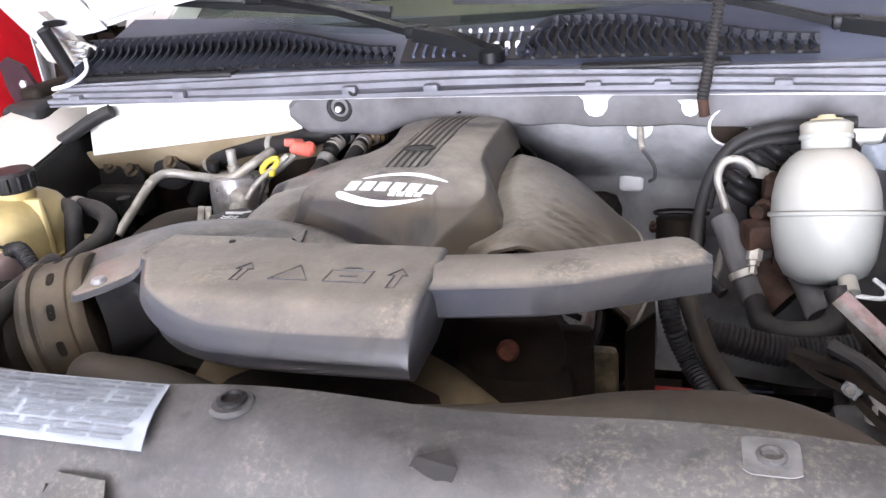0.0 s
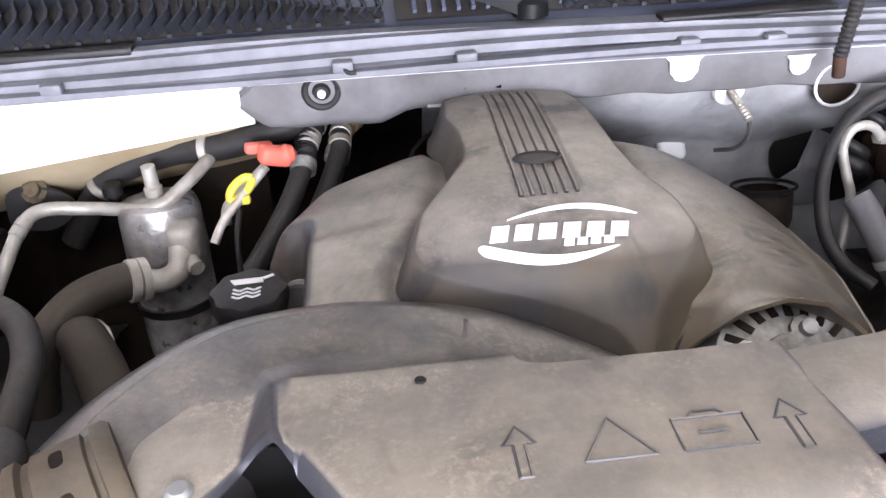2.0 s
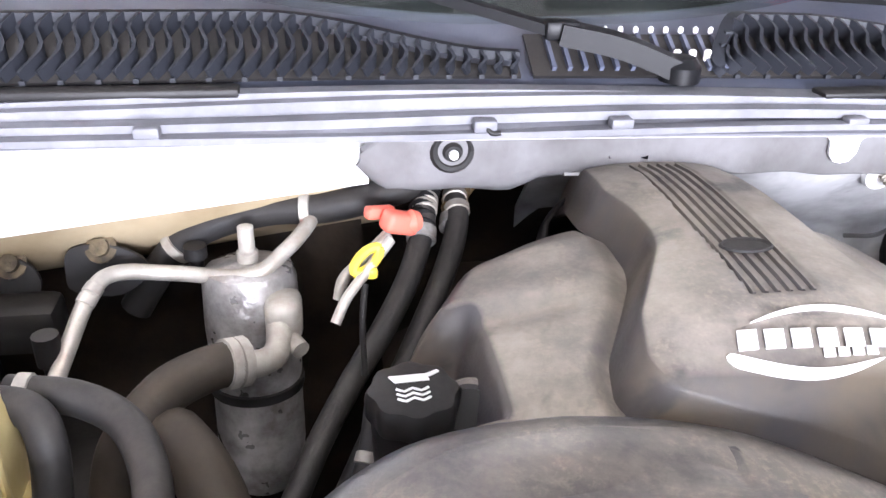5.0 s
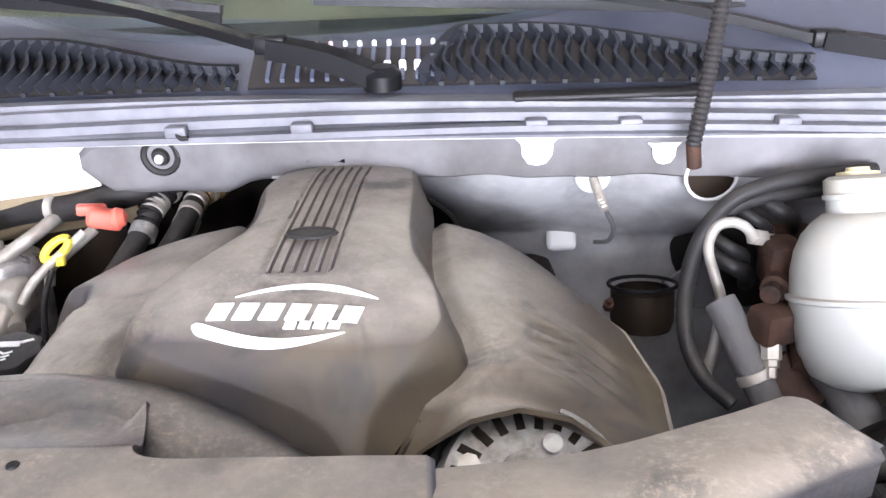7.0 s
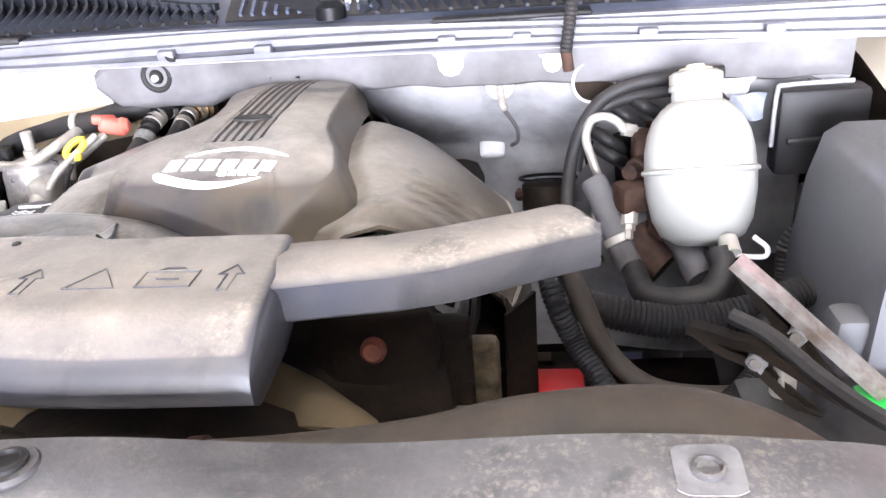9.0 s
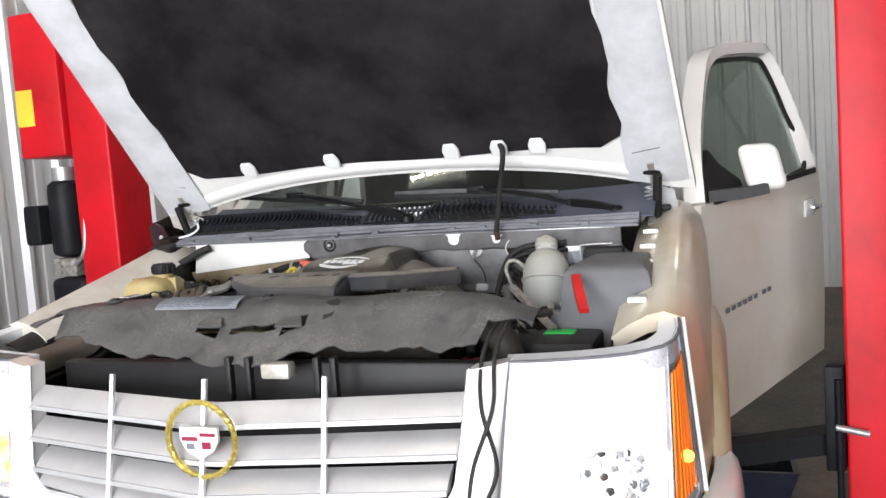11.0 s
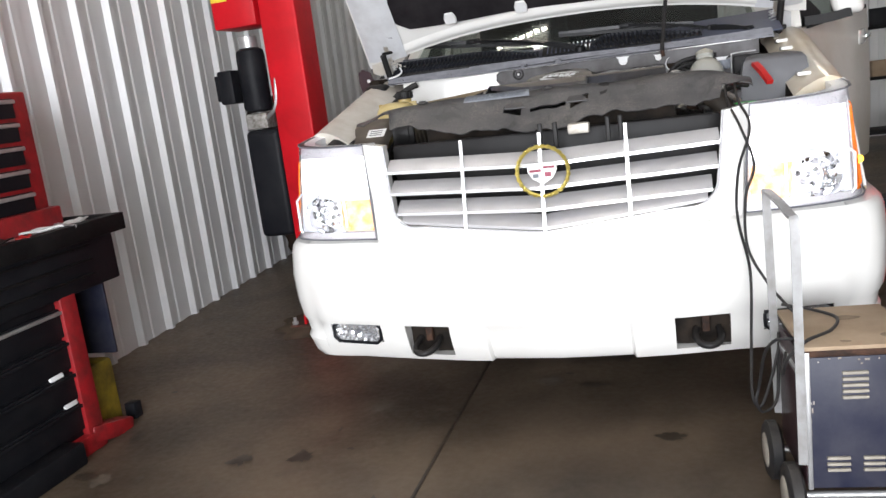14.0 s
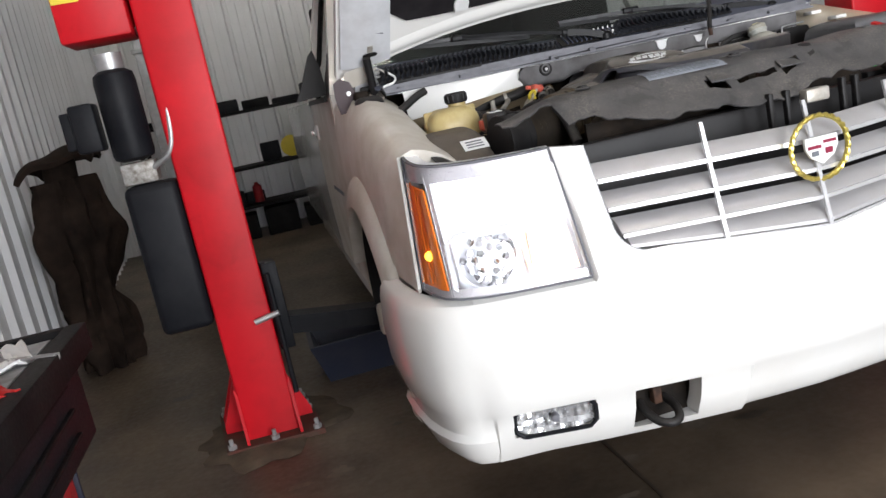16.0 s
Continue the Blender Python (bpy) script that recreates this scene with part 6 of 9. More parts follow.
part("logo_arc", sheet(36, 3, lambda u, v: (lambda q: q)(on_cover(-0.077 + 0.128 * u, -0.010 - 0.018 * math.sin(math.pi * (u * 0.92 + 0.04)) - 0.011 * u + (0.0145 * (1 - u) ** 0.55 * ease(u / 0.07 + 0.35)) * (v - 0.5), 0.0008)), 0.0012), M_whiteplain, engine, "white swoosh shape")
part("logo_arc", sheet(30, 3, lambda u, v: crescent(u, v, -0.046, 0.076, 0.015, 0.009, -0.004, 0.72), 0.0012), M_whiteplain, engine, "thin pale arc")
for k in range(6):
    a0, w = -0.066 + 0.0220 * k, 0.0160
    lo, hi = -0.0060 - 0.0012 * k, 0.0140 - 0.0016 * k
    part("logo_block", plate([(a0, lo), (a0 + w, lo - 0.001), (a0 + w + 0.005, hi - 0.001), (a0 + 0.005, hi)], 0.0016, on_cover), M_whiteplain, engine, "white slanted block shape")
for k in range(4):
    a0 = 0.000 + 0.0122 * k
    part("logo_block", plate([(a0, -0.0195), (a0 + 0.0092, -0.020), (a0 + 0.0108, -0.0128), (a0 + 0.0018, -0.0123)], 0.0016, on_cover), M_whiteplain, engine, "small white slanted block shape")

# engine body under the cover
block = thing("engine_block", (0, 0.8, 0.56), "engine block under the cover, oily and near-black for the shade there", "engine")
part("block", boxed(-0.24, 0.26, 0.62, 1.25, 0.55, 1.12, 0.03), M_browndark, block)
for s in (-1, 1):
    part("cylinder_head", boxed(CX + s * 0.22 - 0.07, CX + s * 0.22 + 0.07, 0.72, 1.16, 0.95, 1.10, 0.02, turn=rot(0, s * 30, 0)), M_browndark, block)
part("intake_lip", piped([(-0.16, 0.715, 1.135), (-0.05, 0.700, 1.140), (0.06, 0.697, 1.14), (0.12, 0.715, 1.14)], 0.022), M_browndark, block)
for k in range(7):
    x = -0.15 + 0.04 * k
    part("hose_clamp", boxed(x - 0.007, x + 0.007, 0.672, 0.69, 1.13, 1.155, 0.002), M_cast, block)

# alternator
alt = thing("alternator", (0.20, 0.73, 1.02), "cast aluminium alternator with cooling slots, dusty", "alternator")
AC = Vector((0.185, 0.748, 1.106))
part("casing", turned([(0.02, -0.10), (0.066, -0.095), (0.072, -0.075), (0.072, -0.01), (0.076, 0.0), (0.076, 0.030)], AC, (0.05, -0.55, 0.75), 28), M_browndark, alt, "oily lower casing")
part("end_cap", turned([(0.080, 0.028), (0.080, 0.045), (0.073, 0.062), (0.050, 0.068), (0, 0.068)], AC, (0.05, -0.55, 0.75), 32), M_cast, alt, "cast aluminium end cap, porous and dusty")
ax = Vector((0.05, -0.55, 0.75)).normalized()
uu = ax.orthogonal().normalized()
ww = ax.cross(uu)
for k in range(22):
    a = 2 * math.pi * k / 22
    o, t = math.cos(a) * uu + math.sin(a) * ww, -math.sin(a) * uu + math.cos(a) * ww
    c = AC + ax * 0.0660 + 0.058 * o
    part("slot", plate([(-0.0035, -0.009), (0.0035, -0.009), (0.0035, 0.010), (-0.0035, 0.010)], 0.006, lambda p, q, h: c + t * p + o * q + ax * (h - 0.004 - 0.30 * q)), M_browndark, alt)
part("ring", piped([AC + ax * 0.022 + 0.087 * (math.cos(a) * uu + math.sin(a) * ww) for a in (2 * math.pi * k / 24 for k in range(25))], 0.006, per=1, sides=6), M_black, alt)
part("hub", turned([(0.034, 0), (0.032, 0.010), (0.018, 0.013), (0, 0.013)], AC + ax * 0.066, ax, 20), M_cast, alt)
part("boss", turned([(0.014, 0), (0.014, 0.010), (0.008, 0.012), (0.008, 0.020), (0, 0.020)], AC + ax * 0.064 + uu * 0.035 + ww * 0.01, ax, 10), M_cast, alt)
part("post", turned([(0.006, 0), (0.006, 0.018), (0.009, 0.019), (0.009, 0.024), (0, 0.024)], AC + ax * 0.062 - uu * 0.02 + ww * 0.05, ax, 8), M_alu, alt)
part("bracket", boxed(0.235, 0.300, 0.655, 0.675, 0.90, 1.125, 0.008), M_pitted, alt, "dusty cast bracket")
# near-black here puts the shade under the duct into the bracket's colour
part("bracket_face", boxed(0.222, 0.274, 0.640, 0.660, 1.00, 1.160, 0.008, 2), M_browndark, alt, "cast bracket, coloured near-black for the shade under the duct")
part("bracket_foot", boxed(0.240, 0.292, 0.610, 0.645, 0.99, 1.060, 0.008, 2), M_pitted, alt)
# added dark plate: stands for the darkness below the duct
part("dark_blank", boxed(0.05, 0.222, 0.662, 0.676, 0.93, 1.198, 0.012, 2), M_browndark, alt, "dark plate added behind the pulley to hide the alternator")
for k in range(6):
    part("bolt", turned([(0.0045 + 0.0015 * (k % 2), 0), (0.005, 0.002), (0, 0.002)], (0.234 + 0.018 * (k % 3), 0.6405, 1.085 + 0.045 * (k // 3) + 0.006 * (k % 2)), (0, -1, 0.1), 7), M_browndark, alt)
# near-black in place of tan, to sink it into the dark around it
part("side_shield", sheet(4, 8, lambda u, v: Vector((0.305 + 0.03 * u, 0.70 - 0.02 * v + 0.05 * u, 1.13 - 0.2 * v)), 0.004), M_browndark, alt, "shield beside the bracket, coloured near-black")
part("pulley_bolt", turned([(0.013, 0), (0.013, 0.02), (0.009, 0.024), (0, 0.024)], (0.179, 0.642, 1.133), (0, -1, 0.2), 16), M_redrust, alt, "rusty pulley bolt")
part("pulley", turned([(0.065, 0.0), (0.065, 0.03), (0.055, 0.034), (0.02, 0.036), (0.0, 0.036)], (0.179, 0.665, 1.13), (0, -1, 0.2), 24), M_browndark, alt)

# ---- intake: resonator box, side duct, elbow ----
intake = thing("air_intake_duct", (-0.05, 0.55, 1.13), "dusty grey plastic air intake with a flat resonator box", "air intake")


def reso_outline(inset=0.0):
    """Outline of the resonator seen from above, from its front right corner round to its front edge."""
    i = inset
    pts = [(0.130 - i * 0.3, 0.437 + i), (0.129 - i * 0.3, 0.530), (0.118 - i * 0.3, 0.628 - i * 0.4), (0.02, 0.628 - i * 0.4), (-0.070, 0.630 - i * 0.4), (-0.085, 0.650 - i * 0.4), (-0.18, 0.652 - i * 0.5), (-0.222 + i * 0.5, 0.635 - i)]
    pts += [(x + i * 0.8, y + i * 0.6) for x, y in ((-0.228, 0.580), (-0.218, 0.547), (-0.188, 0.497), (-0.149, 0.463), (-0.098, 0.442))] + [(-0.02, 0.434 + i)]
    for _ in range(2):
        cut_in = [pts[0], pts[1], pts[2]]
        for a, b in zip(pts[2:], pts[3:] + pts[:1]):
            cut_in += [(a[0] * 0.75 + b[0] * 0.25, a[1] * 0.75 + b[1] * 0.25), (a[0] * 0.25 + b[0] * 0.75, a[1] * 0.25 + b[1] * 0.75)]
        pts = cut_in
    return pts


def tub(outline, levels, bm=None):
    """Stacks outlines: levels of (inset, z, forward shift)."""
    bm = bm or bmesh.new()
    loops = [[bm.verts.new((x, y + sh, z)) for x, y in outline(i)] for i, z, sh in levels]
    for a, b in zip(loops, loops[1:]):
        for k in range(len(a)):
            n = (k + 1) % len(a)
            bm.faces.new((a[k], a[n], b[n], b[k]))
    bm.faces.new(loops[-1]), bm.faces.new(loops[0][::-1])
    return bm


def droop(y):
    """The top falls away towards its front edge."""
    return 0.026 * ease((0.515 - y) / 0.10) ** 1.3


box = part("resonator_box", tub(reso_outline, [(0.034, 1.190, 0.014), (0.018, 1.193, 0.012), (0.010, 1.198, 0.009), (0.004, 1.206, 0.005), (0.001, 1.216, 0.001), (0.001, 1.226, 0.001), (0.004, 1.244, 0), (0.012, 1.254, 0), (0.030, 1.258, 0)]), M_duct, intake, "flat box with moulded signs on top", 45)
for v in box.data.vertices:
    w = v.co + ORIGIN[box.name]
    if w.z > 1.208:
        v.co.z -= droop(w.y) * min(1.0, (w.z - 1.208) / 0.03)
def arm_section(u):
    """The side duct: rear edge, front edge, top and bottom heights by share of its length."""
    x = 0.09 + 0.308 * u
    yr = lerp_rows([(0.09, 0.626), (0.109, 0.626), (0.2, 0.637), (0.246, 0.650), (0.322, 0.679), (0.363, 0.697), (0.378, 0.690), (0.390, 0.662), (0.398, 0.632)], x)[0]
    yf = lerp_rows([(0.09, 0.533), (0.125, 0.535), (0.175, 0.543), (0.223, 0.550), (0.271, 0.564), (0.32, 0.588), (0.369, 0.611), (0.398, 0.623)], x)[0]
    return x, yr, yf, 1.259, 1.218


bm = bmesh.new()
loops = []
N = 40
for k in range(N + 1):
    x, yr, yf, zt, zb = arm_section(k / N)
    dx = 0.0
    loops.append([bm.verts.new(p) for p in ((x, yr, zb), (x, yr + 0.004, zt - 0.014), (x, yr - 0.004, zt - 0.003), (x, (yr + yf) / 2, zt + 0.004), (x + dx, yf + 0.008, zt), (x + dx, yf + 0.001, zt - 0.004), (x + dx, yf + 0.004, zt - 0.009), (x + dx, yf + 0.006, zb + 0.004), (x, yf + 0.010, zb))])
for a, b in zip(loops, loops[1:]):
    for k in range(9):
        bm.faces.new((a[k], a[(k + 1) % 9], b[(k + 1) % 9], b[k]))
bm.faces.new(loops[0]), bm.faces.new(loops[-1][::-1])
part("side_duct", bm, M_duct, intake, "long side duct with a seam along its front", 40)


# elbow that sweeps round to the collar
def elbow_pt(u, v):
    """u along the sweep from the throttle end to the collar, v over the back from the inner to the outer side."""
    ctr = [(0.035, 0.650, 1.150), (-0.03, 0.688, 1.158), (-0.11, 0.720, 1.168), (-0.21, 0.733, 1.168), (-0.30, 0.720, 1.165), (-0.36, 0.677, 1.16), (-0.398, 0.622, 1.155)]
    wid = [0.046, 0.056, 0.067, 0.080, 0.088, 0.088, 0.086]
    hgt = [0.056, 0.062, 0.068, 0.072, 0.072, 0.068, 0.066]
    line = smooth_line(ctr, 8)
    k = u * (len(line) - 1)
    i = min(int(k), len(line) - 2)
    q = line[i].lerp(line[i + 1], k - i)
    t = (line[i + 1] - line[i]).normalized()
    side = Vector((t.y, -t.x, 0)).normalized()
    f = u * (len(wid) - 1)
    j = min(int(f), len(wid) - 2)
    w = wid[j] + (wid[j + 1] - wid[j]) * (f - j)
    h = hgt[j] + (hgt[j + 1] - hgt[j]) * (f - j)
    a = math.pi * 2 * v
    sx, sz = math.cos(a), math.sin(a)
    sx = math.copysign(abs(sx) ** 0.8, sx)
    sz = math.copysign(abs(sz) ** 0.8, sz)
    return q + side * w * sx + Vector((0, 0, h * sz))


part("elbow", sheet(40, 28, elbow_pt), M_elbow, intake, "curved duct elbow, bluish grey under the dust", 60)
# one moulded top over elbow and box: it ends in a screwed lip, an open notch and the rounded front edge
REAR = [elbow_pt(k, 0.20) for k in (0.97, 0.90, 0.82, 0.74, 0.66, 0.58, 0.52, 0.47, 0.42, 0.38)] + [elbow_pt(0.345, 0.22) - Vector((0, 0, 0.003))] + [Vector(p) for p in ((-0.086, 0.664, 1.252), (-0.070, 0.632, 1.2635), (0.02, 0.628, 1.2635), (0.07, 0.628, 1.2635), (0.118, 0.628, 1.2635))]
RIM = [Vector((x, y, 0)) for x, y in ((-0.398, 0.606), (-0.372, 0.582), (-0.352, 0.557), (-0.334, 0.558), (-0.305, 0.575), (-0.281, 0.597), (-0.263, 0.597), (-0.248, 0.572), (-0.232, 0.547), (-0.196, 0.495), (-0.153, 0.461), (-0.10, 0.441), (-0.06, 0.437), (0.0, 0.434), (0.065, 0.435), (0.130, 0.437))]
REAR_LINE, RIM_LINE = smooth_line(REAR, 8), smooth_line(RIM, 8)


def shell_z(x, y):
    """Height of the moulded top: the flat of the box, a low step behind it, the shoulder towards the collar."""
    low = lerp_rows([(-0.42, 1.208), (-0.37, 1.222), (-0.31, 1.231), (-0.25, 1.236), (-0.10, 1.240)], x)[0] - 0.012 * ease((0.64 - y) / 0.09)
    behind = ease((0.662 - y) / 0.020) * 0.42 + ease((0.700 - y) / 0.060) * 0.58
    beside = ease((x + 0.290 - 0.10 * (y - 0.60)) / 0.045)
    ridge = 0.0030 * math.exp(-((x + 0.257 + 0.16 * (y - 0.615)) / 0.006) ** 2) * ease((y - 0.555) / 0.02) * ease((0.665 - y) / 0.02)
    return low + (1.2635 - low) * min(behind, beside) + ridge - droop(y)


def shell_pt(u, v):
    k = u * (len(RIM_LINE) - 1)
    i = min(int(k), len(RIM_LINE) - 2)
    p, q = REAR_LINE[i].lerp(REAR_LINE[i + 1], k - i), RIM_LINE[i].lerp(RIM_LINE[i + 1], k - i)
    x, y = p.x + (q.x - p.x) * v, p.y + (q.y - p.y) * v
    z = shell_z(x, y)
    if u < 0.68:
        z = p.z + (z - p.z) * ease(v / 0.22)
    near = (Vector((x, y)) - q.xy).length
    reach = 0.016 if u > 0.5 else 0.007
    t = max(0.0, 1 - near / reach)
    z -= reach * (1 - math.sqrt(max(0.0, 1 - t * t)))
    t = max(0.0, 1 - (u - 1) / -0.012)
    z -= 0.004 * (1 - math.sqrt(max(0.0, 1 - t * t)))
    z += 0.0012 * noise.noise(Vector((x * 16, y * 16, 0.4)))
    return Vector((x, y, z))


# added black sheet hiding the elbow's side, standing for shade in the notch
part("notch_shade", sheet(10, 6, lambda u, v: Vector((-0.345 + 0.125 * u, 0.612 + 0.014 * math.sin(math.pi * u), 1.08 + 0.135 * v)), 0.004), M_black, intake, "black sheet added in the notch for the shade inside the duct")
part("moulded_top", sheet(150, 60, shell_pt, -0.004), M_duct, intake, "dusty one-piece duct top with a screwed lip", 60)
shell_mesh = bpy.data.objects["moulded_top"].data
shell_mesh.materials.append(M_elbow)
for f in shell_mesh.polygons:
    c = f.center + ORIGIN["moulded_top"]
    f.material_index = int(c.y > 0.664 + 0.006 * noise.noise(Vector((c.x * 25, 0.2, 0.9))) and c.x < -0.07)
# moulded signs: arrow, triangle, battery box, arrow
def sign(points, closed=True):
    pts = points + (points[:1] if closed else [])
    return piped([(x, y, shell_z(x, y) - 0.0001) for x, y in pts], 0.0013, per=1, sides=6, straight=True)


def arrow_sign(x, y):
    return sign([(x - 0.004, y - 0.025), (x + 0.004, y - 0.025), (x + 0.004, y + 0.003), (x + 0.011, y + 0.003), (x, y + 0.020), (x - 0.011, y + 0.003), (x - 0.004, y + 0.003)])


part("moulded_sign", arrow_sign(-0.095, 0.548), M_duct, box)
part("moulded_sign", sign([(-0.056, 0.530), (-0.010, 0.530), (-0.033, 0.566)]), M_duct, box)
part("moulded_sign", sign([(0.008, 0.530), (0.056, 0.530), (0.056, 0.558), (0.008, 0.558)]), M_duct, box)
part("moulded_sign", sign([(0.018, 0.558), (0.024, 0.564), (0.040, 0.564), (0.046, 0.558)], False), M_duct, box)
part("moulded_sign", sign([(0.022, 0.544), (0.042, 0.544)], False), M_duct, box)
part("moulded_sign", arrow_sign(0.086, 0.546), M_duct, box)
part("plug", turned([(0.0045, 0), (0.004, 0.0012), (0, 0.0012)], (-0.153, 0.625, shell_z(-0.153, 0.625)), sides=12), M_black, box)
part("screw", turned([(0.010, 0), (0.010, 0.003), (0.007, 0.006), (0.0, 0.0065)], (-0.326, 0.583, 1.2215), sides=14), M_galv, intake)
# collar and ribbed hose
cax = Vector((-0.90, -0.42, -0.12)).normalized()
c0 = Vector((-0.378, 0.626, 1.150))
collar = part("collar", turned([(0.070, -0.012), (0.083, -0.011), (0.0865, -0.006), (0.0865, 0.003), (0.082, 0.005), (0.0815, 0.009), (0.0845, 0.011), (0.0845, 0.048), (0.081, 0.050), (0.081, 0.055), (0.0865, 0.058), (0.0865, 0.066), (0.082, 0.070), (0.076, 0.078), (0.070, 0.08)], c0, cax, 48), M_collar, intake, "dusty dark rubber collar with oblong slots")
ub = Vector((0, 0, 1)) - cax * cax.z
ub.normalize()
wb = cax.cross(ub)
for k in range(11):
    a = 2 * math.pi * (k + 0.3) / 11
    o, t = math.cos(a) * ub + math.sin(a) * wb, -math.sin(a) * ub + math.cos(a) * wb
    c = c0 + cax * 0.029 + 0.0838 * o
    slot = [(0.0105 * math.copysign(abs(math.cos(b)) ** 0.5, math.cos(b)), 0.005 * math.copysign(abs(math.sin(b)) ** 0.7, math.sin(b))) for b in (2 * math.pi * j / 16 for j in range(16))]
    part("collar_slot", plate(slot, 0.0012, lambda p, q, h: c + t * p + cax * q + o * (h - 0.006 * (p / 0.0105) ** 2 * 0.1)), M_browndark, collar)
part("ribbed_hose", piped([c0 + cax * 0.072, (-0.475, 0.588, 1.140), (-0.520, 0.572, 1.138), (-0.565, 0.560, 1.134)], 0.071, sides=32, rings=(0.012, 0.0145)), M_hosedust, intake, "wide ribbed rubber intake hose")
part("mass_air_tube", turned([(0.066, 0.0), (0.072, 0.004), (0.072, 0.02), (0.068, 0.024), (0.068, 0.066), (0.071, 0.070), (0.071, 0.084)], (-0.560, 0.561, 1.132), (-0.95, -0.25, 0.0), 28), M_black, intake, "dusty metal air meter tube")
part("sensor", boxed(-0.650, -0.592, 0.575, 0.665, 1.165, 1.212, 0.008, turn=rot(0, 0, -8)), M_black, intake, "black air meter sensor")
lab = part("barcode_label", boxed(-0.640, -0.602, 0.580, 0.640, 1.2122, 1.2140, turn=rot(0, 0, -8)), M_whiteplain, intake, "white label with printed bars")
for k in range(9):
    part("label_bar", boxed(-0.634, -0.616, 0.584 + 0.006 * k, 0.5865 + 0.006 * k + 0.0012 * (k % 3), 1.2141, 1.2148, turn=rot(0, 0, -8), pivot=(-0.621, 0.61, 1.213)), M_grey_print, lab)
plug = part("sensor_plug", boxed(-0.640, -0.585, 0.672, 0.722, 1.150, 1.196, 0.010, 3), M_faded, intake, "faded pinkish connector body")
part("plug_latch", boxed(-0.646, -0.628, 0.680, 0.718, 1.160, 1.190, 0.004), M_coral, plug, "red latch")
part("plug_clip", boxed(-0.630, -0.600, 0.655, 0.676, 1.165, 1.205, 0.004), M_black, plug)
part("sensor_cable", piped([(-0.595, 0.712, 1.198), (-0.575, 0.712, 1.202), (-0.552, 0.700, 1.192), (-0.528, 0.690, 1.170), (-0.50, 0.695, 1.145), (-0.47, 0.715, 1.11)], 0.0125, rings=(0.002, 0.006)), M_rubber, intake, "ribbed cable sleeve")
for k in range(2):
    part("wire", piped([(-0.622 + 0.01 * k, 0.67, 1.20), (-0.612, 0.69 + 0.006 * k, 1.212), (-0.59, 0.710, 1.204)], 0.0022), M_black, plug)

# air filter box
airbox = thing("air_filter_box", (-0.70, 0.45, 0.90), "black air filter box with a white sticker", "air filter box")
part("body", boxed(-0.84, -0.67, 0.30, 0.70, 0.88, 1.06, 0.02), M_black, airbox)
LID = [(0.29, 1.090), (0.47, 1.102), (0.50, 1.112), (0.60, 1.168), (0.63, 1.179), (0.715, 1.186)]


def lid_pt(u, v):
    y = 0.29 + 0.425 * v
    side = 1 - abs(2 * u - 1) ** 6
    return Vector((-0.845 + 0.180 * u, y, lerp_rows(LID, y)[0] - 0.035 * (1 - side)))


part("lid", sheet(16, 24, lid_pt, 0.05), M_lid, airbox, "brown dusty lid, sloping at the front", 50)
part("lid_rim", piped([lid_pt(u, v) - Vector((0, 0, 0.022)) for u, v in ((0, 0), (0.5, 0), (1, 0), (1, 0.5), (1, 1), (0.5, 1), (0, 1), (0, 0.5), (0, 0))], 0.008, per=1, sides=8, straight=True), M_black, airbox)


def on_lid(a, b, h):
    y = 0.545 + 0.84 * b
    return Vector((-0.715 + a, y - 0.54 * h, lerp_rows(LID, y)[0] + 0.84 * h + 0.001))


part("sticker", plate([(-0.037, -0.028), (0.037, -0.028), (0.037, 0.028), (-0.037, 0.028)], 0.001, on_lid), M_whiteplain, airbox, "white sticker with grey print")
for k in range(3):
    part("sticker_bar", plate([(-0.026, -0.018 + 0.014 * k), (0.024, -0.018 + 0.014 * k), (0.024, -0.012 + 0.014 * k), (-0.026, -0.012 + 0.014 * k)], 0.0006, lambda a, b, h: on_lid(a, b, h + 0.0014)), M_grey_print, airbox)
flow = thing("air_flow_sensor", (-0.63, 0.68, 1.05), "black air flow sensor with a plug and a barcode label", "air flow sensor")
part("case", boxed(-0.676, -0.630, 0.625, 0.690, 1.040, 1.108, 0.006), M_black, flow, "black sensor case")
part("plug", boxed(-0.662, -0.632, 0.690, 0.722, 1.112, 1.145, 0.005), M_black, flow, "black plug")
for k in range(3):
    part("plug_rib", boxed(-0.660 + 0.010 * k, -0.656 + 0.010 * k, 0.686, 0.690, 1.116, 1.142, 0.001), M_loom, flow)
part("wire_sleeve", piped([(-0.648, 0.722, 1.130), (-0.635, 0.748, 1.142), (-0.612, 0.752, 1.140), (-0.585, 0.742, 1.128), (-0.556, 0.738, 1.10)], 0.0125, rings=(0.002, 0.006)), M_loom, flow, "ribbed wire sleeve")
tagm = part("barcode_label", boxed(-0.674, -0.656, 0.630, 0.676, 1.1085, 1.1092), M_whiteplain, flow, "white label with dark bars")
for k, w in enumerate((3, 1, 2, 1, 3, 2, 1, 2, 3, 1)):
    part("label_bar", boxed(-0.671, -0.660, 0.633 + 0.004 * k, 0.633 + 0.004 * k + 0.0008 * w, 1.1093, 1.1096), M_grey_print, tagm)

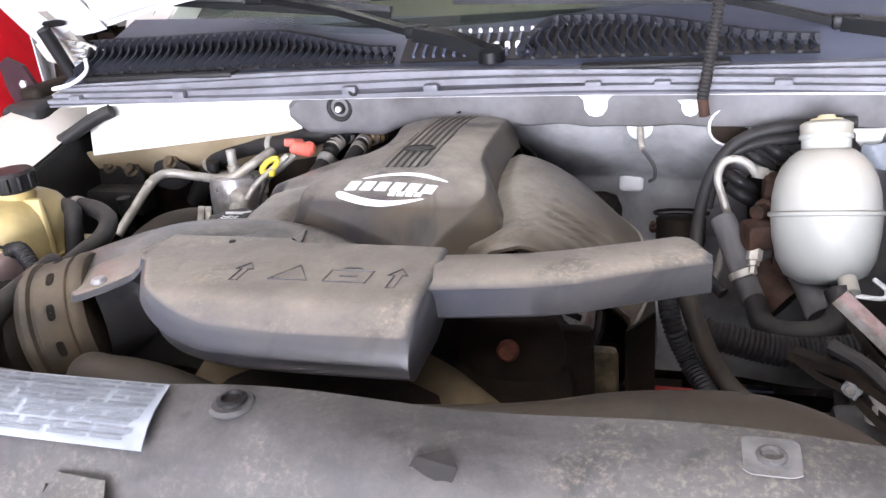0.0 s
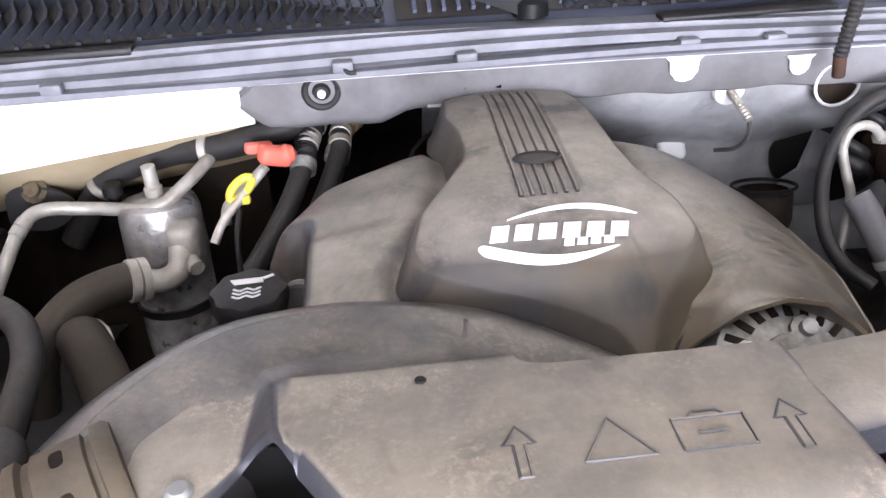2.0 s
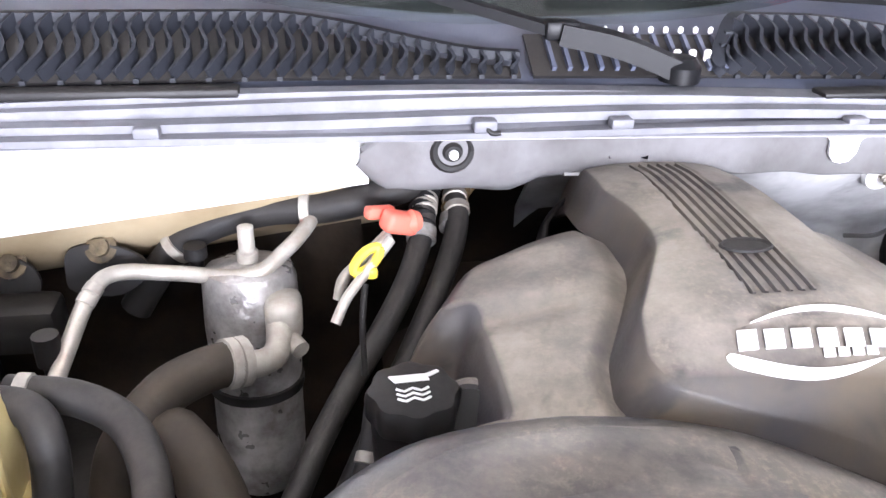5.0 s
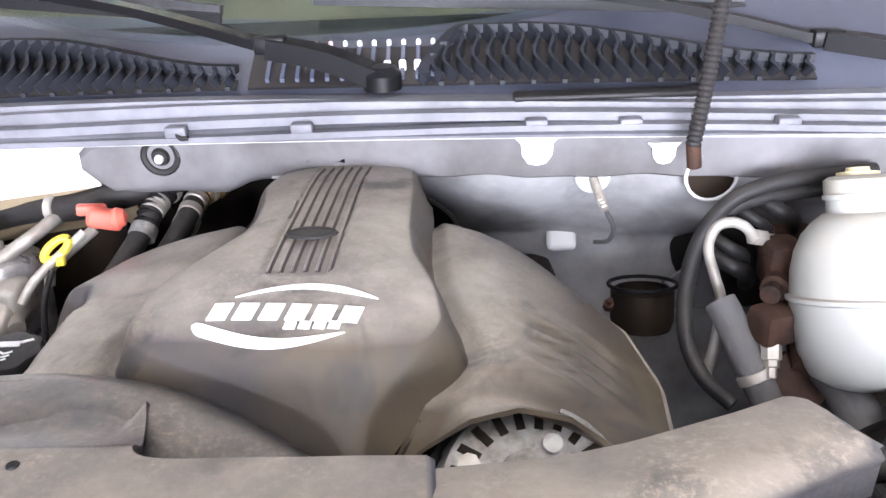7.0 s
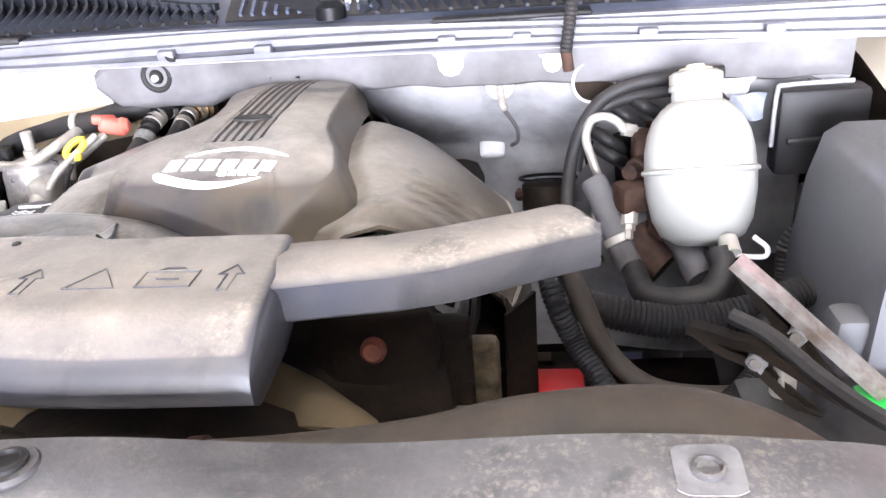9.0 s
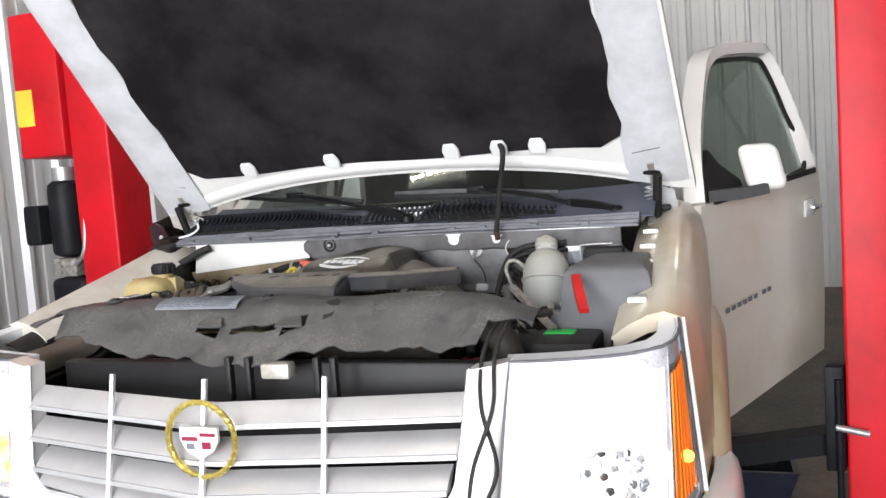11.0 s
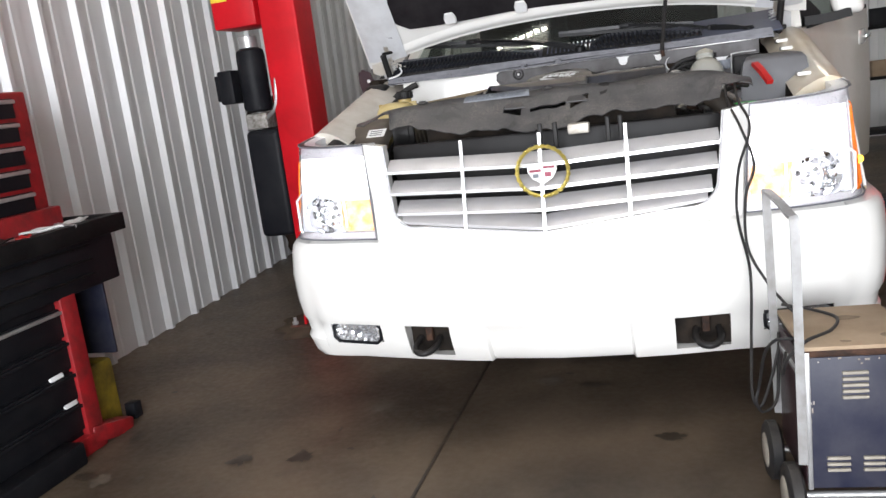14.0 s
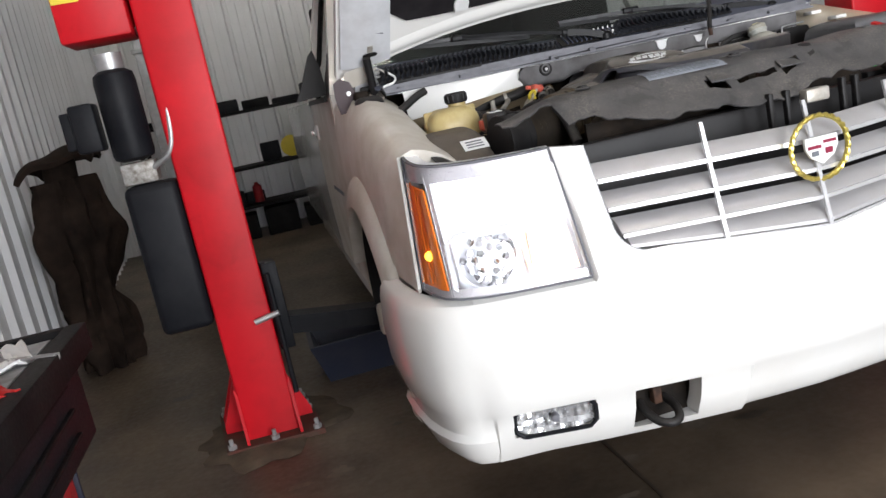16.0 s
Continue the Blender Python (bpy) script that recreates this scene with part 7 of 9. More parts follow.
# ---- coolant tank and its hoses ----
tank = thing("coolant_tank", (-0.72, 0.84, 1.02), "yellowed plastic coolant tank with a black cap", "coolant tank")
part("body", boxed(-0.785, -0.622, 0.735, 0.91, 1.04, 1.245, 0.048, 4), M_tank, tank)
part("rib", boxed(-0.788, -0.619, 0.815, 0.827, 1.05, 1.242, 0.004), M_tank, tank)
part("seam", boxed(-0.791, -0.616, 0.732, 0.913, 1.138, 1.144, 0.003), M_tank, tank)
part("neck", turned([(0.028, 0), (0.028, 0.03)], (-0.672, 0.83, 1.232), sides=24), M_tank, tank)
part("cap", turned([(0.033, 0), (0.035, 0.004), (0.035, 0.028), (0.031, 0.033), (0.0, 0.034)], (-0.672, 0.83, 1.254), sides=28), M_black, tank, "black screw cap")
for k in range(12):
    a = 2 * math.pi * k / 12
    part("cap_grip", boxed(-0.672 + 0.035 * math.cos(a) - 0.003, -0.672 + 0.035 * math.cos(a) + 0.003, 0.83 + 0.035 * math.sin(a) - 0.003, 0.83 + 0.035 * math.sin(a) + 0.003, 1.258, 1.281, 0.001), M_black, tank)


def hose(name, pts, r, mat, label, category="hose", rings=None, sides=14, clamps=()):
    ob = solo(name, piped(pts, r, sides=sides, rings=rings), mat, label, category)
    line = smooth_line(pts, 8)
    for f in clamps:
        i = min(len(line) - 2, int(f * (len(line) - 1)))
        t = (line[i + 1] - line[i]).normalized()
        part("clamp", turned([(r * 1.02, -0.006), (r * 1.14, -0.005), (r * 1.14, 0.005), (r * 1.02, 0.006)], line[i], t, 14), M_alu, ob, "bright metal band")
    return ob


hose("coolant_hose", [(-0.69, 0.885, 1.198), (-0.655, 0.885, 1.205), (-0.615, 0.874, 1.204), (-0.598, 0.852, 1.185), (-0.600, 0.835, 1.13), (-0.612, 0.82, 1.07), (-0.62, 0.81, 1.0)], 0.0148, M_rubber, "black rubber hose on the coolant tank", clamps=(0.1,))
hose("coolant_hose", [(-0.64, 0.905, 1.20), (-0.586, 0.897, 1.195), (-0.545, 0.872, 1.186), (-0.520, 0.822, 1.178), (-0.507, 0.752, 1.176), (-0.503, 0.705, 1.172)], 0.0150, M_rubber, "black rubber hose running to a bend over the intake hose", clamps=(0.05,))
hose("coolant_hose", [(-0.535, 0.668, 1.13), (-0.520, 0.680, 1.165), (-0.496, 0.684, 1.192), (-0.472, 0.655, 1.203), (-0.461, 0.600, 1.203), (-0.457, 0.545, 1.195), (-0.455, 0.48, 1.16), (-0.455, 0.42, 1.09)], 0.0155, M_rubber, "thick black rubber hose over the intake hose")
hose("coolant_hose", [(-0.545, 1.00, 1.06), (-0.525, 0.95, 1.10), (-0.495, 0.90, 1.095), (-0.475, 0.865, 1.05), (-0.46, 0.84, 0.93)], 0.028, M_hosedust, "thick dusty upright hose", clamps=(0.06,))

# ---- air-conditioning accumulator and lines ----
acc = thing("accumulator", (-0.462, 1.14, 0.98), "foil-wrapped air conditioning accumulator can", "accumulator")
part("can", turned([(0.0, -0.10), (0.0342, -0.098), (0.0490, -0.085), (0.0520, -0.07), (0.0515, 0.03), (0.0500, 0.045), (0.0524, 0.06), (0.0524, 0.10), (0.0536, 0.12), (0.0524, 0.175), (0.0479, 0.19), (0.025, 0.198), (0.0, 0.2)], (-0.462, 1.125, 0.985), (0, 0.1, 1), 28), M_foil, acc)
part("strap", turned([(0.050, 0.0), (0.0545, 0.001), (0.0545, 0.012), (0.050, 0.013)], (-0.462, 1.1285, 1.024), (0, 0.1, 1), 24), M_black, acc, "black strap")
part("top_fitting", turned([(0.012, 0), (0.012, 0.02), (0.009, 0.022), (0.009, 0.05), (0, 0.051)], (-0.462, 1.14, 1.175), sides=12), M_alu, acc)
part("port_block", boxed(-0.445, -0.405, 1.07, 1.115, 1.115, 1.165, 0.012, 3), M_alu, acc)
part("port", piped([(-0.43, 1.085, 1.14), (-0.432, 1.06, 1.118), (-0.45, 1.045, 1.112), (-0.475, 1.035, 1.122)], 0.0145), M_alu, acc, "bent aluminium suction pipe")
part("port_stub", piped([(-0.42, 1.075, 1.122), (-0.408, 1.055, 1.118)], 0.010, straight=True), M_alu, acc)
hose("suction_hose", [(-0.470, 1.036, 1.122), (-0.50, 1.018, 1.128), (-0.54, 0.99, 1.122), (-0.575, 0.95, 1.09), (-0.59, 0.93, 1.02)], 0.0235, M_hosedust, "dusty brown suction hose with clamp rings", clamps=(0.02, 0.12))
hose("aluminium_line", [(-0.655, 1.01, 1.10), (-0.64, 1.05, 1.135), (-0.620, 1.098, 1.175), (-0.598, 1.125, 1.184), (-0.54, 1.14, 1.172), (-0.46, 1.115, 1.178), (-0.42, 1.135, 1.197), (-0.395, 1.165, 1.212), (-0.39, 1.19, 1.215)], 0.0088, M_alu, "bare aluminium refrigerant line", "pipe", clamps=(0.24, 0.27))
hose("heater_hose", [(-0.60, 1.19, 1.10), (-0.555, 1.195, 1.165), (-0.51, 1.195, 1.200), (-0.44, 1.195, 1.218), (-0.37, 1.185, 1.224), (-0.30, 1.185, 1.240), (-0.24, 1.21, 1.25)], 0.0185, M_rubber, "black heater hose behind the accumulator", clamps=(0.22, 0.62))
hose("heater_hose", [(-0.245, 1.235, 1.235), (-0.260, 1.178, 1.224), (-0.266, 1.150, 1.208), (-0.287, 1.102, 1.175), (-0.320, 1.060, 1.135), (-0.358, 1.022, 1.095), (-0.395, 0.975, 1.055), (-0.43, 0.92, 1.01)], 0.0135, M_rubber, "black heater hose beside the engine cover", clamps=(0.06, 0.13, 0.17))
hose("heater_hose", [(-0.195, 1.26, 1.22), (-0.217, 1.215, 1.219), (-0.222, 1.170, 1.205), (-0.243, 1.120, 1.172), (-0.285, 1.06, 1.115), (-0.33, 1.0, 1.06), (-0.38, 0.93, 1.0)], 0.0135, M_rubber, "black heater hose beside the engine cover", clamps=(0.12, 0.2, 0.28))
for pts, m in (([(-0.200, 1.248, 1.222), (-0.216, 1.218, 1.219), (-0.223, 1.186, 1.203)], M_brass), ([(-0.250, 1.215, 1.236), (-0.262, 1.178, 1.225), (-0.267, 1.150, 1.207)], M_bench)):
    fit = solo("hose_fitting", piped(pts, 0.0165, rings=(0.004, 0.011), sides=16), m, "ribbed metal heater hose fitting, dirty", "hose fitting")
    part("crimp", piped([Vector(pts[2]) + (Vector(pts[2]) - Vector(pts[1])) * 0.45, Vector(pts[2])], 0.0172, straight=True, sides=16), M_cast, fit, "bright crimped sleeve")
hose("hose_stub", [(-0.335, 0.98, 1.10), (-0.35, 0.93, 1.06), (-0.385, 0.87, 1.01), (-0.42, 0.80, 0.97)], 0.012, M_rubber, "short black hose with white bands", clamps=(0.3, 0.55))
for x, y, z, ln in ((-0.655, 1.05, 1.09, 0.07), (-0.52, 1.16, 1.165, 0.03)):
    pc = solo("service_port", turned([(0.008, 0), (0.008, ln * 0.5), (0.013, ln * 0.52), (0.013, ln), (0, ln + 0.001)], (x, y, z), sides=12), M_black, "black cap on a service port", "valve cap")

# dipsticks
dp = thing("dipstick", (-0.30, 1.12, 1.10), "dipstick with a coral red handle", "dipstick", "dipsticks")
part("tube", piped([(-0.31, 1.108, 1.225), (-0.340, 1.090, 1.203), (-0.360, 1.080, 1.188), (-0.366, 1.076, 1.166)], 0.0065), M_alu, dp, "bare steel tube")
part("handle", boxed(-0.318, -0.276, 1.10, 1.124, 1.224, 1.248, 0.007, 3, turn=rot(0, 20, 25)), M_coral, dp, "coral red handle")
part("lever", boxed(-0.335, -0.30, 1.118, 1.132, 1.236, 1.250, 0.004, turn=rot(0, 10, 25)), M_coral, dp)
part("ball", turned([(0.0, -0.013), (0.010, -0.008), (0.0135, 0), (0.010, 0.008), (0, 0.013)], (-0.283, 1.115, 1.235), (1, 0.3, 0), 14), M_coral, dp)
dp = thing("dipstick", (-0.34, 1.05, 1.08), "dipstick with a yellow ring handle", "dipstick", "dipsticks")
part("tube", piped([(-0.310, 1.080, 1.232), (-0.340, 1.052, 1.208), (-0.360, 1.035, 1.190), (-0.372, 1.022, 1.170)], 0.0055), M_alu, dp, "bare steel tube")
part("ring", piped([Vector((-0.337, 1.060, 1.220)) + 0.0175 * math.cos(a) * Vector((0.75, 0.35, 0.55)) + 0.008 * math.sin(a) * Vector((-0.5, 0.2, 0.8)) for a in (2 * math.pi * k / 20 for k in range(21))], 0.0052, per=1, sides=8), M_yellow, dp, "yellow ring")
part("grip", boxed(-0.352, -0.326, 1.049, 1.059, 1.202, 1.214, 0.004), M_yellow, dp)
part("wire", piped([(-0.34, 1.045, 1.20), (-0.345, 1.02, 1.17), (-0.345, 1.0, 1.12)], 0.0035), M_black, dp)

# oil filler
oil = thing("oil_filler", (-0.313, 0.88, 1.05), "black oil filler cap with a white pictogram", "oil cap")
part("neck", turned([(0.030, 0), (0.032, 0.03), (0.036, 0.10), (0.034, 0.115)], (-0.313, 0.89, 1.06), (0, -0.12, 1), 24), M_black, oil)
bm = bmesh.new()
lps = []
for h, k in ((0.0, 1.0), (0.003, 1.04), (0.022, 1.04), (0.027, 0.98), (0.028, 0.90)):
    lps.append([bm.verts.new(Vector((-0.313, 0.876, 1.168)) + Vector((math.cos(a) * 0.038 * k * (1 + 0.05 * math.cos(8 * a)), math.sin(a) * 0.038 * k * (1 + 0.05 * math.cos(8 * a)), h))) for a in (2 * math.pi * i / 48 for i in range(48))])
for a, b in zip(lps, lps[1:]):
    for i in range(48):
        bm.faces.new((a[i], a[(i + 1) % 48], b[(i + 1) % 48], b[i]))
bm.faces.new(lps[-1]), bm.faces.new(lps[0])
oc = part("cap", bm, M_black, oil, "black scalloped cap")
for pts in ([(-0.333, 0.892), (-0.300, 0.893), (-0.298, 0.884), (-0.328, 0.883)], [(-0.300, 0.893), (-0.290, 0.898), (-0.288, 0.895), (-0.298, 0.889)]):
    part("pictogram", plate(pts, 0.0012, lambda a, b, h: Vector((a, b, 1.1962 + h))), M_whiteplain, oc, "white oil can mark")
for k in range(3):
    part("pictogram", strip_along([(-0.328 + 0.007 * i, 0.873 - 0.0065 * k + 0.002 * (-1) ** i, 1.1966) for i in range(5)], 0.0022, 0.001, per=2), M_whiteplain, oc)

# ---- brake side ----
resv = thing("fluid_reservoir", (0.545, 0.97, 1.075), "milky white plastic fluid reservoir with a pale yellow cap", "fluid reservoir")
rb, rt = Vector((0.556, 0.945, 1.094)), Vector((0.552, 1.012, 1.262))
rax = (rt - rb).normalized()
part("lower_body", turned([(0.0, -0.01), (0.0316, -0.008), (0.0527, 0.004), (0.0633, 0.025), (0.0696, 0.06), (0.0707, 0.085)], rb, rax, 36), M_resv, resv, "milky lower half")
part("seam", turned([(0.0707, 0.084), (0.0744, 0.086), (0.0744, 0.090), (0.0707, 0.092)], rb, rax, 36), M_resv, resv, "moulded seam")
part("upper_body", turned([(0.0702, 0.091), (0.0690, 0.115), (0.0645, 0.137), (0.0565, 0.155), (0.0455, 0.168), (0.0350, 0.176)], rb, rax, 36), M_resv, resv, "milky upper half")
part("neck", turned([(0.0316, 0.174), (0.0316, 0.190), (0.0348, 0.191), (0.0348, 0.196), (0.029, 0.197)], rb, rax, 28), M_resv, resv)
part("cap", turned([(0.0327, 0.196), (0.0338, 0.199), (0.0338, 0.211), (0.028, 0.215), (0.012, 0.216), (0.011, 0.222), (0.0, 0.2225)], rb, rax, 28), M_capdust, resv, "dusty pale cap")
part("cap_top", turned([(0.021, 0.2150), (0.021, 0.2185), (0.012, 0.2195), (0.011, 0.2235), (0.0, 0.224)], rb, rax, 24), M_cap, resv, "yellow marked cap top")
part("wire_clip", piped([(0.585, 0.884, 1.098), (0.600, 0.880, 1.098), (0.617, 0.878, 1.099), (0.620, 0.884, 1.108), (0.606, 0.895, 1.118)], 0.0032), M_whiteplain, resv, "bent white wire clip")
part("outlet", piped([rb + Vector((0.02, -0.045, 0.02)), rb + Vector((0.022, -0.065, 0.008))], 0.012, straight=True), M_resv, resv)
hose("reservoir_hose", [(0.562, 0.888, 1.105), (0.567, 0.870, 1.085), (0.545, 0.850, 1.062), (0.495, 0.852, 1.056), (0.475, 0.885, 1.050), (0.470, 0.93, 1.052), (0.466, 0.95, 1.055)], 0.0165, M_rubber, "black hose looping from the reservoir")
hose("hose_sleeve", [(0.468, 0.945, 1.050), (0.447, 0.975, 1.095), (0.430, 1.005, 1.135), (0.422, 1.02, 1.15)], 0.0180, M_sleeve, "grey fabric hose sleeve", clamps=(0.25,))
hose("vacuum_hose", [(0.60, 1.085, 1.276), (0.535, 1.078, 1.275), (0.474, 1.070, 1.268), (0.434, 1.068, 1.248), (0.407, 1.065, 1.208), (0.392, 1.050, 1.160), (0.386, 1.015, 1.110), (0.398, 0.98, 1.078), (0.425, 0.95, 1.060)], 0.0092, M_rubber, "black vacuum hose in a wide bow")
hose("vacuum_hose", [(0.60, 1.098, 1.255), (0.53, 1.090, 1.252), (0.466, 1.082, 1.246), (0.432, 1.078, 1.228), (0.410, 1.075, 1.190), (0.400, 1.062, 1.150)], 0.0085, M_rubber, "thinner black vacuum hose beside the wide one")
hose("brake_line", [(0.468, 1.066, 1.206), (0.455, 1.062, 1.222), (0.438, 1.06, 1.229), (0.421, 1.058, 1.224), (0.414, 1.056, 1.200), (0.424, 1.052, 1.165), (0.432, 1.045, 1.135), (0.425, 1.03, 1.09), (0.415, 1.02, 1.05)], 0.0062, M_alu, "bright steel brake line", "pipe")
mcyl = thing("master_cylinder", (0.48, 1.10, 1.03), "rusty brake master cylinder on a black booster", "brake cylinder")
part("cylinder", piped([(0.525, 1.15, 1.165), (0.520, 1.05, 1.135), (0.512, 0.96, 1.10)], 0.024), M_rust, mcyl)
part("flange", boxed(0.492, 0.548, 1.098, 1.112, 1.125, 1.205, 0.006), M_rust, mcyl)
part("line_nut", turned([(0.010, 0), (0.010, 0.018), (0.007, 0.02), (0.007, 0.03)], (0.466, 1.068, 1.207), (0.8, 0.3, -0.25), 6), M_alu, mcyl, "bright hexagon nut")
part("valve", boxed(0.478, 0.520, 1.035, 1.085, 1.150, 1.205, 0.010), M_rust, mcyl)
part("valve_port", turned([(0.016, 0), (0.016, 0.02), (0.011, 0.022), (0.011, 0.04)], (0.488, 1.03, 1.165), (-0.5, -0.8, 0.1), 10), M_rust, mcyl)
part("side_block", boxed(0.448, 0.492, 0.965, 1.005, 1.120, 1.160, 0.008, turn=rot(0, 0, 20)), M_rust, mcyl, "rusty side block")
part("fitting", turned([(0.011, 0), (0.011, 0.016), (0.0085, 0.017), (0.0085, 0.024), (0.006, 0.025), (0.006, 0.036), (0, 0.036)], (0.466, 0.972, 1.122), (-0.1, -0.55, -0.8), 6), M_alu, mcyl, "bright hexagon fitting")
part("lower_casting", piped([(0.470, 0.99, 1.085), (0.490, 0.97, 1.06), (0.510, 0.955, 1.045)], 0.028), M_rust, mcyl)
part("cylinder_nose", piped([(0.528, 0.985, 1.092), (0.543, 0.950, 1.072), (0.556, 0.915, 1.050)], 0.023, sides=18), M_pad, mcyl, "dusty grey cylinder nose under the reservoir")
part("booster", turned([(0.075, 0), (0.105, 0.02), (0.105, 0.05), (0.06, 0.075), (0.0, 0.08)], (0.53, 1.295, 1.12), (-0.05, -1, 0), 28), M_black, mcyl, "black vacuum booster")
for k, (x, z, r) in enumerate(((0.445, 1.19, 0.008), (0.452, 1.165, 0.010), (0.470, 1.225, 0.007), (0.497, 1.235, 0.009))):
    part("wire", piped([(x - 0.02, 1.09, z + 0.01), (x, 1.075, z), (x + 0.02, 1.085, z - 0.015), (x + 0.03, 1.11, z - 0.04)], r), M_black, mcyl)
clu = thing("ring_mount", (0.35, 1.15, 1.05), "black cup with a bright edge on the bulkhead", "mount")
part("cup", turned([(0.0, 0.0), (0.036, 0.0), (0.040, 0.012), (0.040, 0.05), (0.034, 0.055)], (0.362, 1.125, 1.055), (0, 0.25, 1), 24, caps=False), M_browndark, clu)
part("rim", piped([Vector((0.362, 1.138, 1.113)) + Vector((0.043 * math.cos(a), 0.042 * math.sin(a), -0.0105 * math.sin(a))) for a in (2 * math.pi * k / 28 for k in range(29))], 0.0026, per=1, sides=8), M_bench, clu, "bare metal edge")
part("bolt", turned([(0.007, 0), (0.007, 0.012), (0.004, 0.013), (0.004, 0.022), (0, 0.022)], (0.318, 1.13, 1.085), (0, -0.6, 0.8), 8), M_rust, clu)
part("plate", plate([(0.392, 1.06), (0.47, 1.06), (0.462, 1.17), (0.44, 1.18), (0.425, 1.12), (0.395, 1.10)], 0.006, lambda a, b, h: Vector((a, 1.165 + h, b))), M_pad, clu)

# fuse box cover and module
fuse = thing("fuse_box", (0.74, 0.72, 0.95), "dusty dark grey fuse box cover", "fuse box")
part("cover", tub(lambda i: [(0.668 + i, 0.66 + i), (0.87 - i, 0.64 + i), (0.87 - i, 0.93 - i), (0.688 + i, 0.93 - i)], [(-0.030, 0.99, 0), (-0.020, 1.09, 0), (-0.012, 1.18, 0), (-0.002, 1.235, 0), (0.012, 1.252, 0), (0.035, 1.258, 0)]), M_fuse, fuse)
part("corner_post", boxed(0.622, 0.660, 0.655, 0.70, 1.02, 1.14, 0.012), M_fuse, fuse)
part("tray", boxed(0.60, 0.86, 0.62, 0.94, 0.94, 1.00, 0.012), M_black, fuse)
mod = thing("control_module", (0.71, 1.045, 1.14), "black control module with a bright bracket", "control module")
part("case", boxed(0.660, 0.775, 1.022, 1.066, 1.145, 1.262, 0.008), M_black, mod)
part("case_rib", boxed(0.672, 0.765, 1.016, 1.024, 1.19, 1.20, 0.003), M_black, mod)
part("bracket", piped([(0.652, 1.018, 1.19), (0.653, 1.016, 1.262), (0.664, 1.015, 1.272), (0.745, 1.016, 1.274)], 0.0032), M_galv, mod, "bright bracket edge")
part("connector", boxed(0.69, 0.74, 0.975, 1.02, 1.09, 1.14, 0.008), M_black, mod)
part("harness", piped([(0.715, 0.985, 1.12), (0.690, 0.965, 1.10), (0.670, 0.96, 1.07), (0.668, 0.95, 1.02)], 0.014, rings=(0.002, 0.006)), M_rubber, mod)
tag = solo("white_tag", sheet(8, 8, lambda u, v: Vector((0.606 + 0.045 * u, 1.058 + 0.006 * math.sin(7 * u + 3 * v), 1.215 + 0.036 * v)), 0.002), M_sticker, "crumpled grey-white label tag", "tag")

solo("corner_brace", strip_along([(0.715, 1.10, 1.275), (0.77, 1.10, 1.232), (0.835, 1.10, 1.185)], 0.030, 0.018, up=Vector((0, -1, 0.3))), M_pad, "grey pressed steel brace at the bulkhead corner", "brace")
# looms
hose("wiring_loom", [(0.35, 0.75, 1.17), (0.358, 0.70, 1.145), (0.378, 0.69, 1.10), (0.404, 0.645, 1.078), (0.43, 0.59, 1.04)], 0.0125, M_loom, "black ribbed wiring loom", "wiring", rings=(0.002, 0.0055))
hose("wiring_loom", [(0.37, 0.75, 1.17), (0.385, 0.71, 1.14), (0.415, 0.715, 1.07), (0.46, 0.70, 1.035), (0.53, 0.69, 1.03), (0.60, 0.69, 1.04)], 0.0115, M_hosedust, "plain black wiring loom beside the battery", "wiring")
hose("wiring_loom", [(0.38, 0.80, 1.085), (0.42, 0.79, 1.078), (0.50, 0.79, 1.062), (0.585, 0.80, 1.068), (0.65, 0.825, 1.08)], 0.0205, M_loom, "thick black ribbed wiring loom", "wiring", rings=(0.0022, 0.0062))
hose("wiring_loom", [(0.598, 0.80, 1.085), (0.59, 0.76, 1.065), (0.575, 0.72, 1.045), (0.53, 0.67, 1.035), (0.48, 0.65, 1.03)], 0.0125, M_loom, "black ribbed wiring loom", "wiring", rings=(0.002, 0.006))
solo("wire_connector", piped([(0.555, 0.655, 1.05), (0.60, 0.652, 1.045)], 0.016, straight=True), M_whiteplain, "white plastic wire connector", "connector")
solo("red_junction_cover", boxed(0.334, 0.394, 0.755, 0.815, 0.90, 0.985, 0.006), M_redplastic, "red plastic junction cover", "junction box")
# near-black sheet closing the bay below, its colour standing for shade
solo("bay_floor", sheet(10, 8, lambda u, v: Vector((-0.78 + 1.56 * u, 0.34 + 0.95 * v, 0.66 + 0.03 * math.sin(9 * u) * math.sin(7 * v))), 0.01), M_browndark, "near-black sheet for the shaded bottom of the engine bay", "engine bay floor", kind="structure")
solo("battery_tray", boxed(0.50, 0.80, 0.42, 0.66, 0.92, 0.955, 0.01), M_rust, "rusty steel battery tray under the battery", "battery tray")
batt = thing("battery", (0.64, 0.54, 0.955), "black car battery with a green end", "battery")
part("case", boxed(0.52, 0.76, 0.45, 0.63, 0.955, 1.10, 0.01), M_black, batt)
part("end_cap", boxed(0.622, 0.700, 0.555, 0.61, 1.070, 1.103, 0.006), M_green, batt, "bright green plastic terminal cover")
part("terminal", turned([(0.012, 0), (0.010, 0.03), (0, 0.03)], (0.56, 0.60, 1.10), sides=14), M_alu, batt)

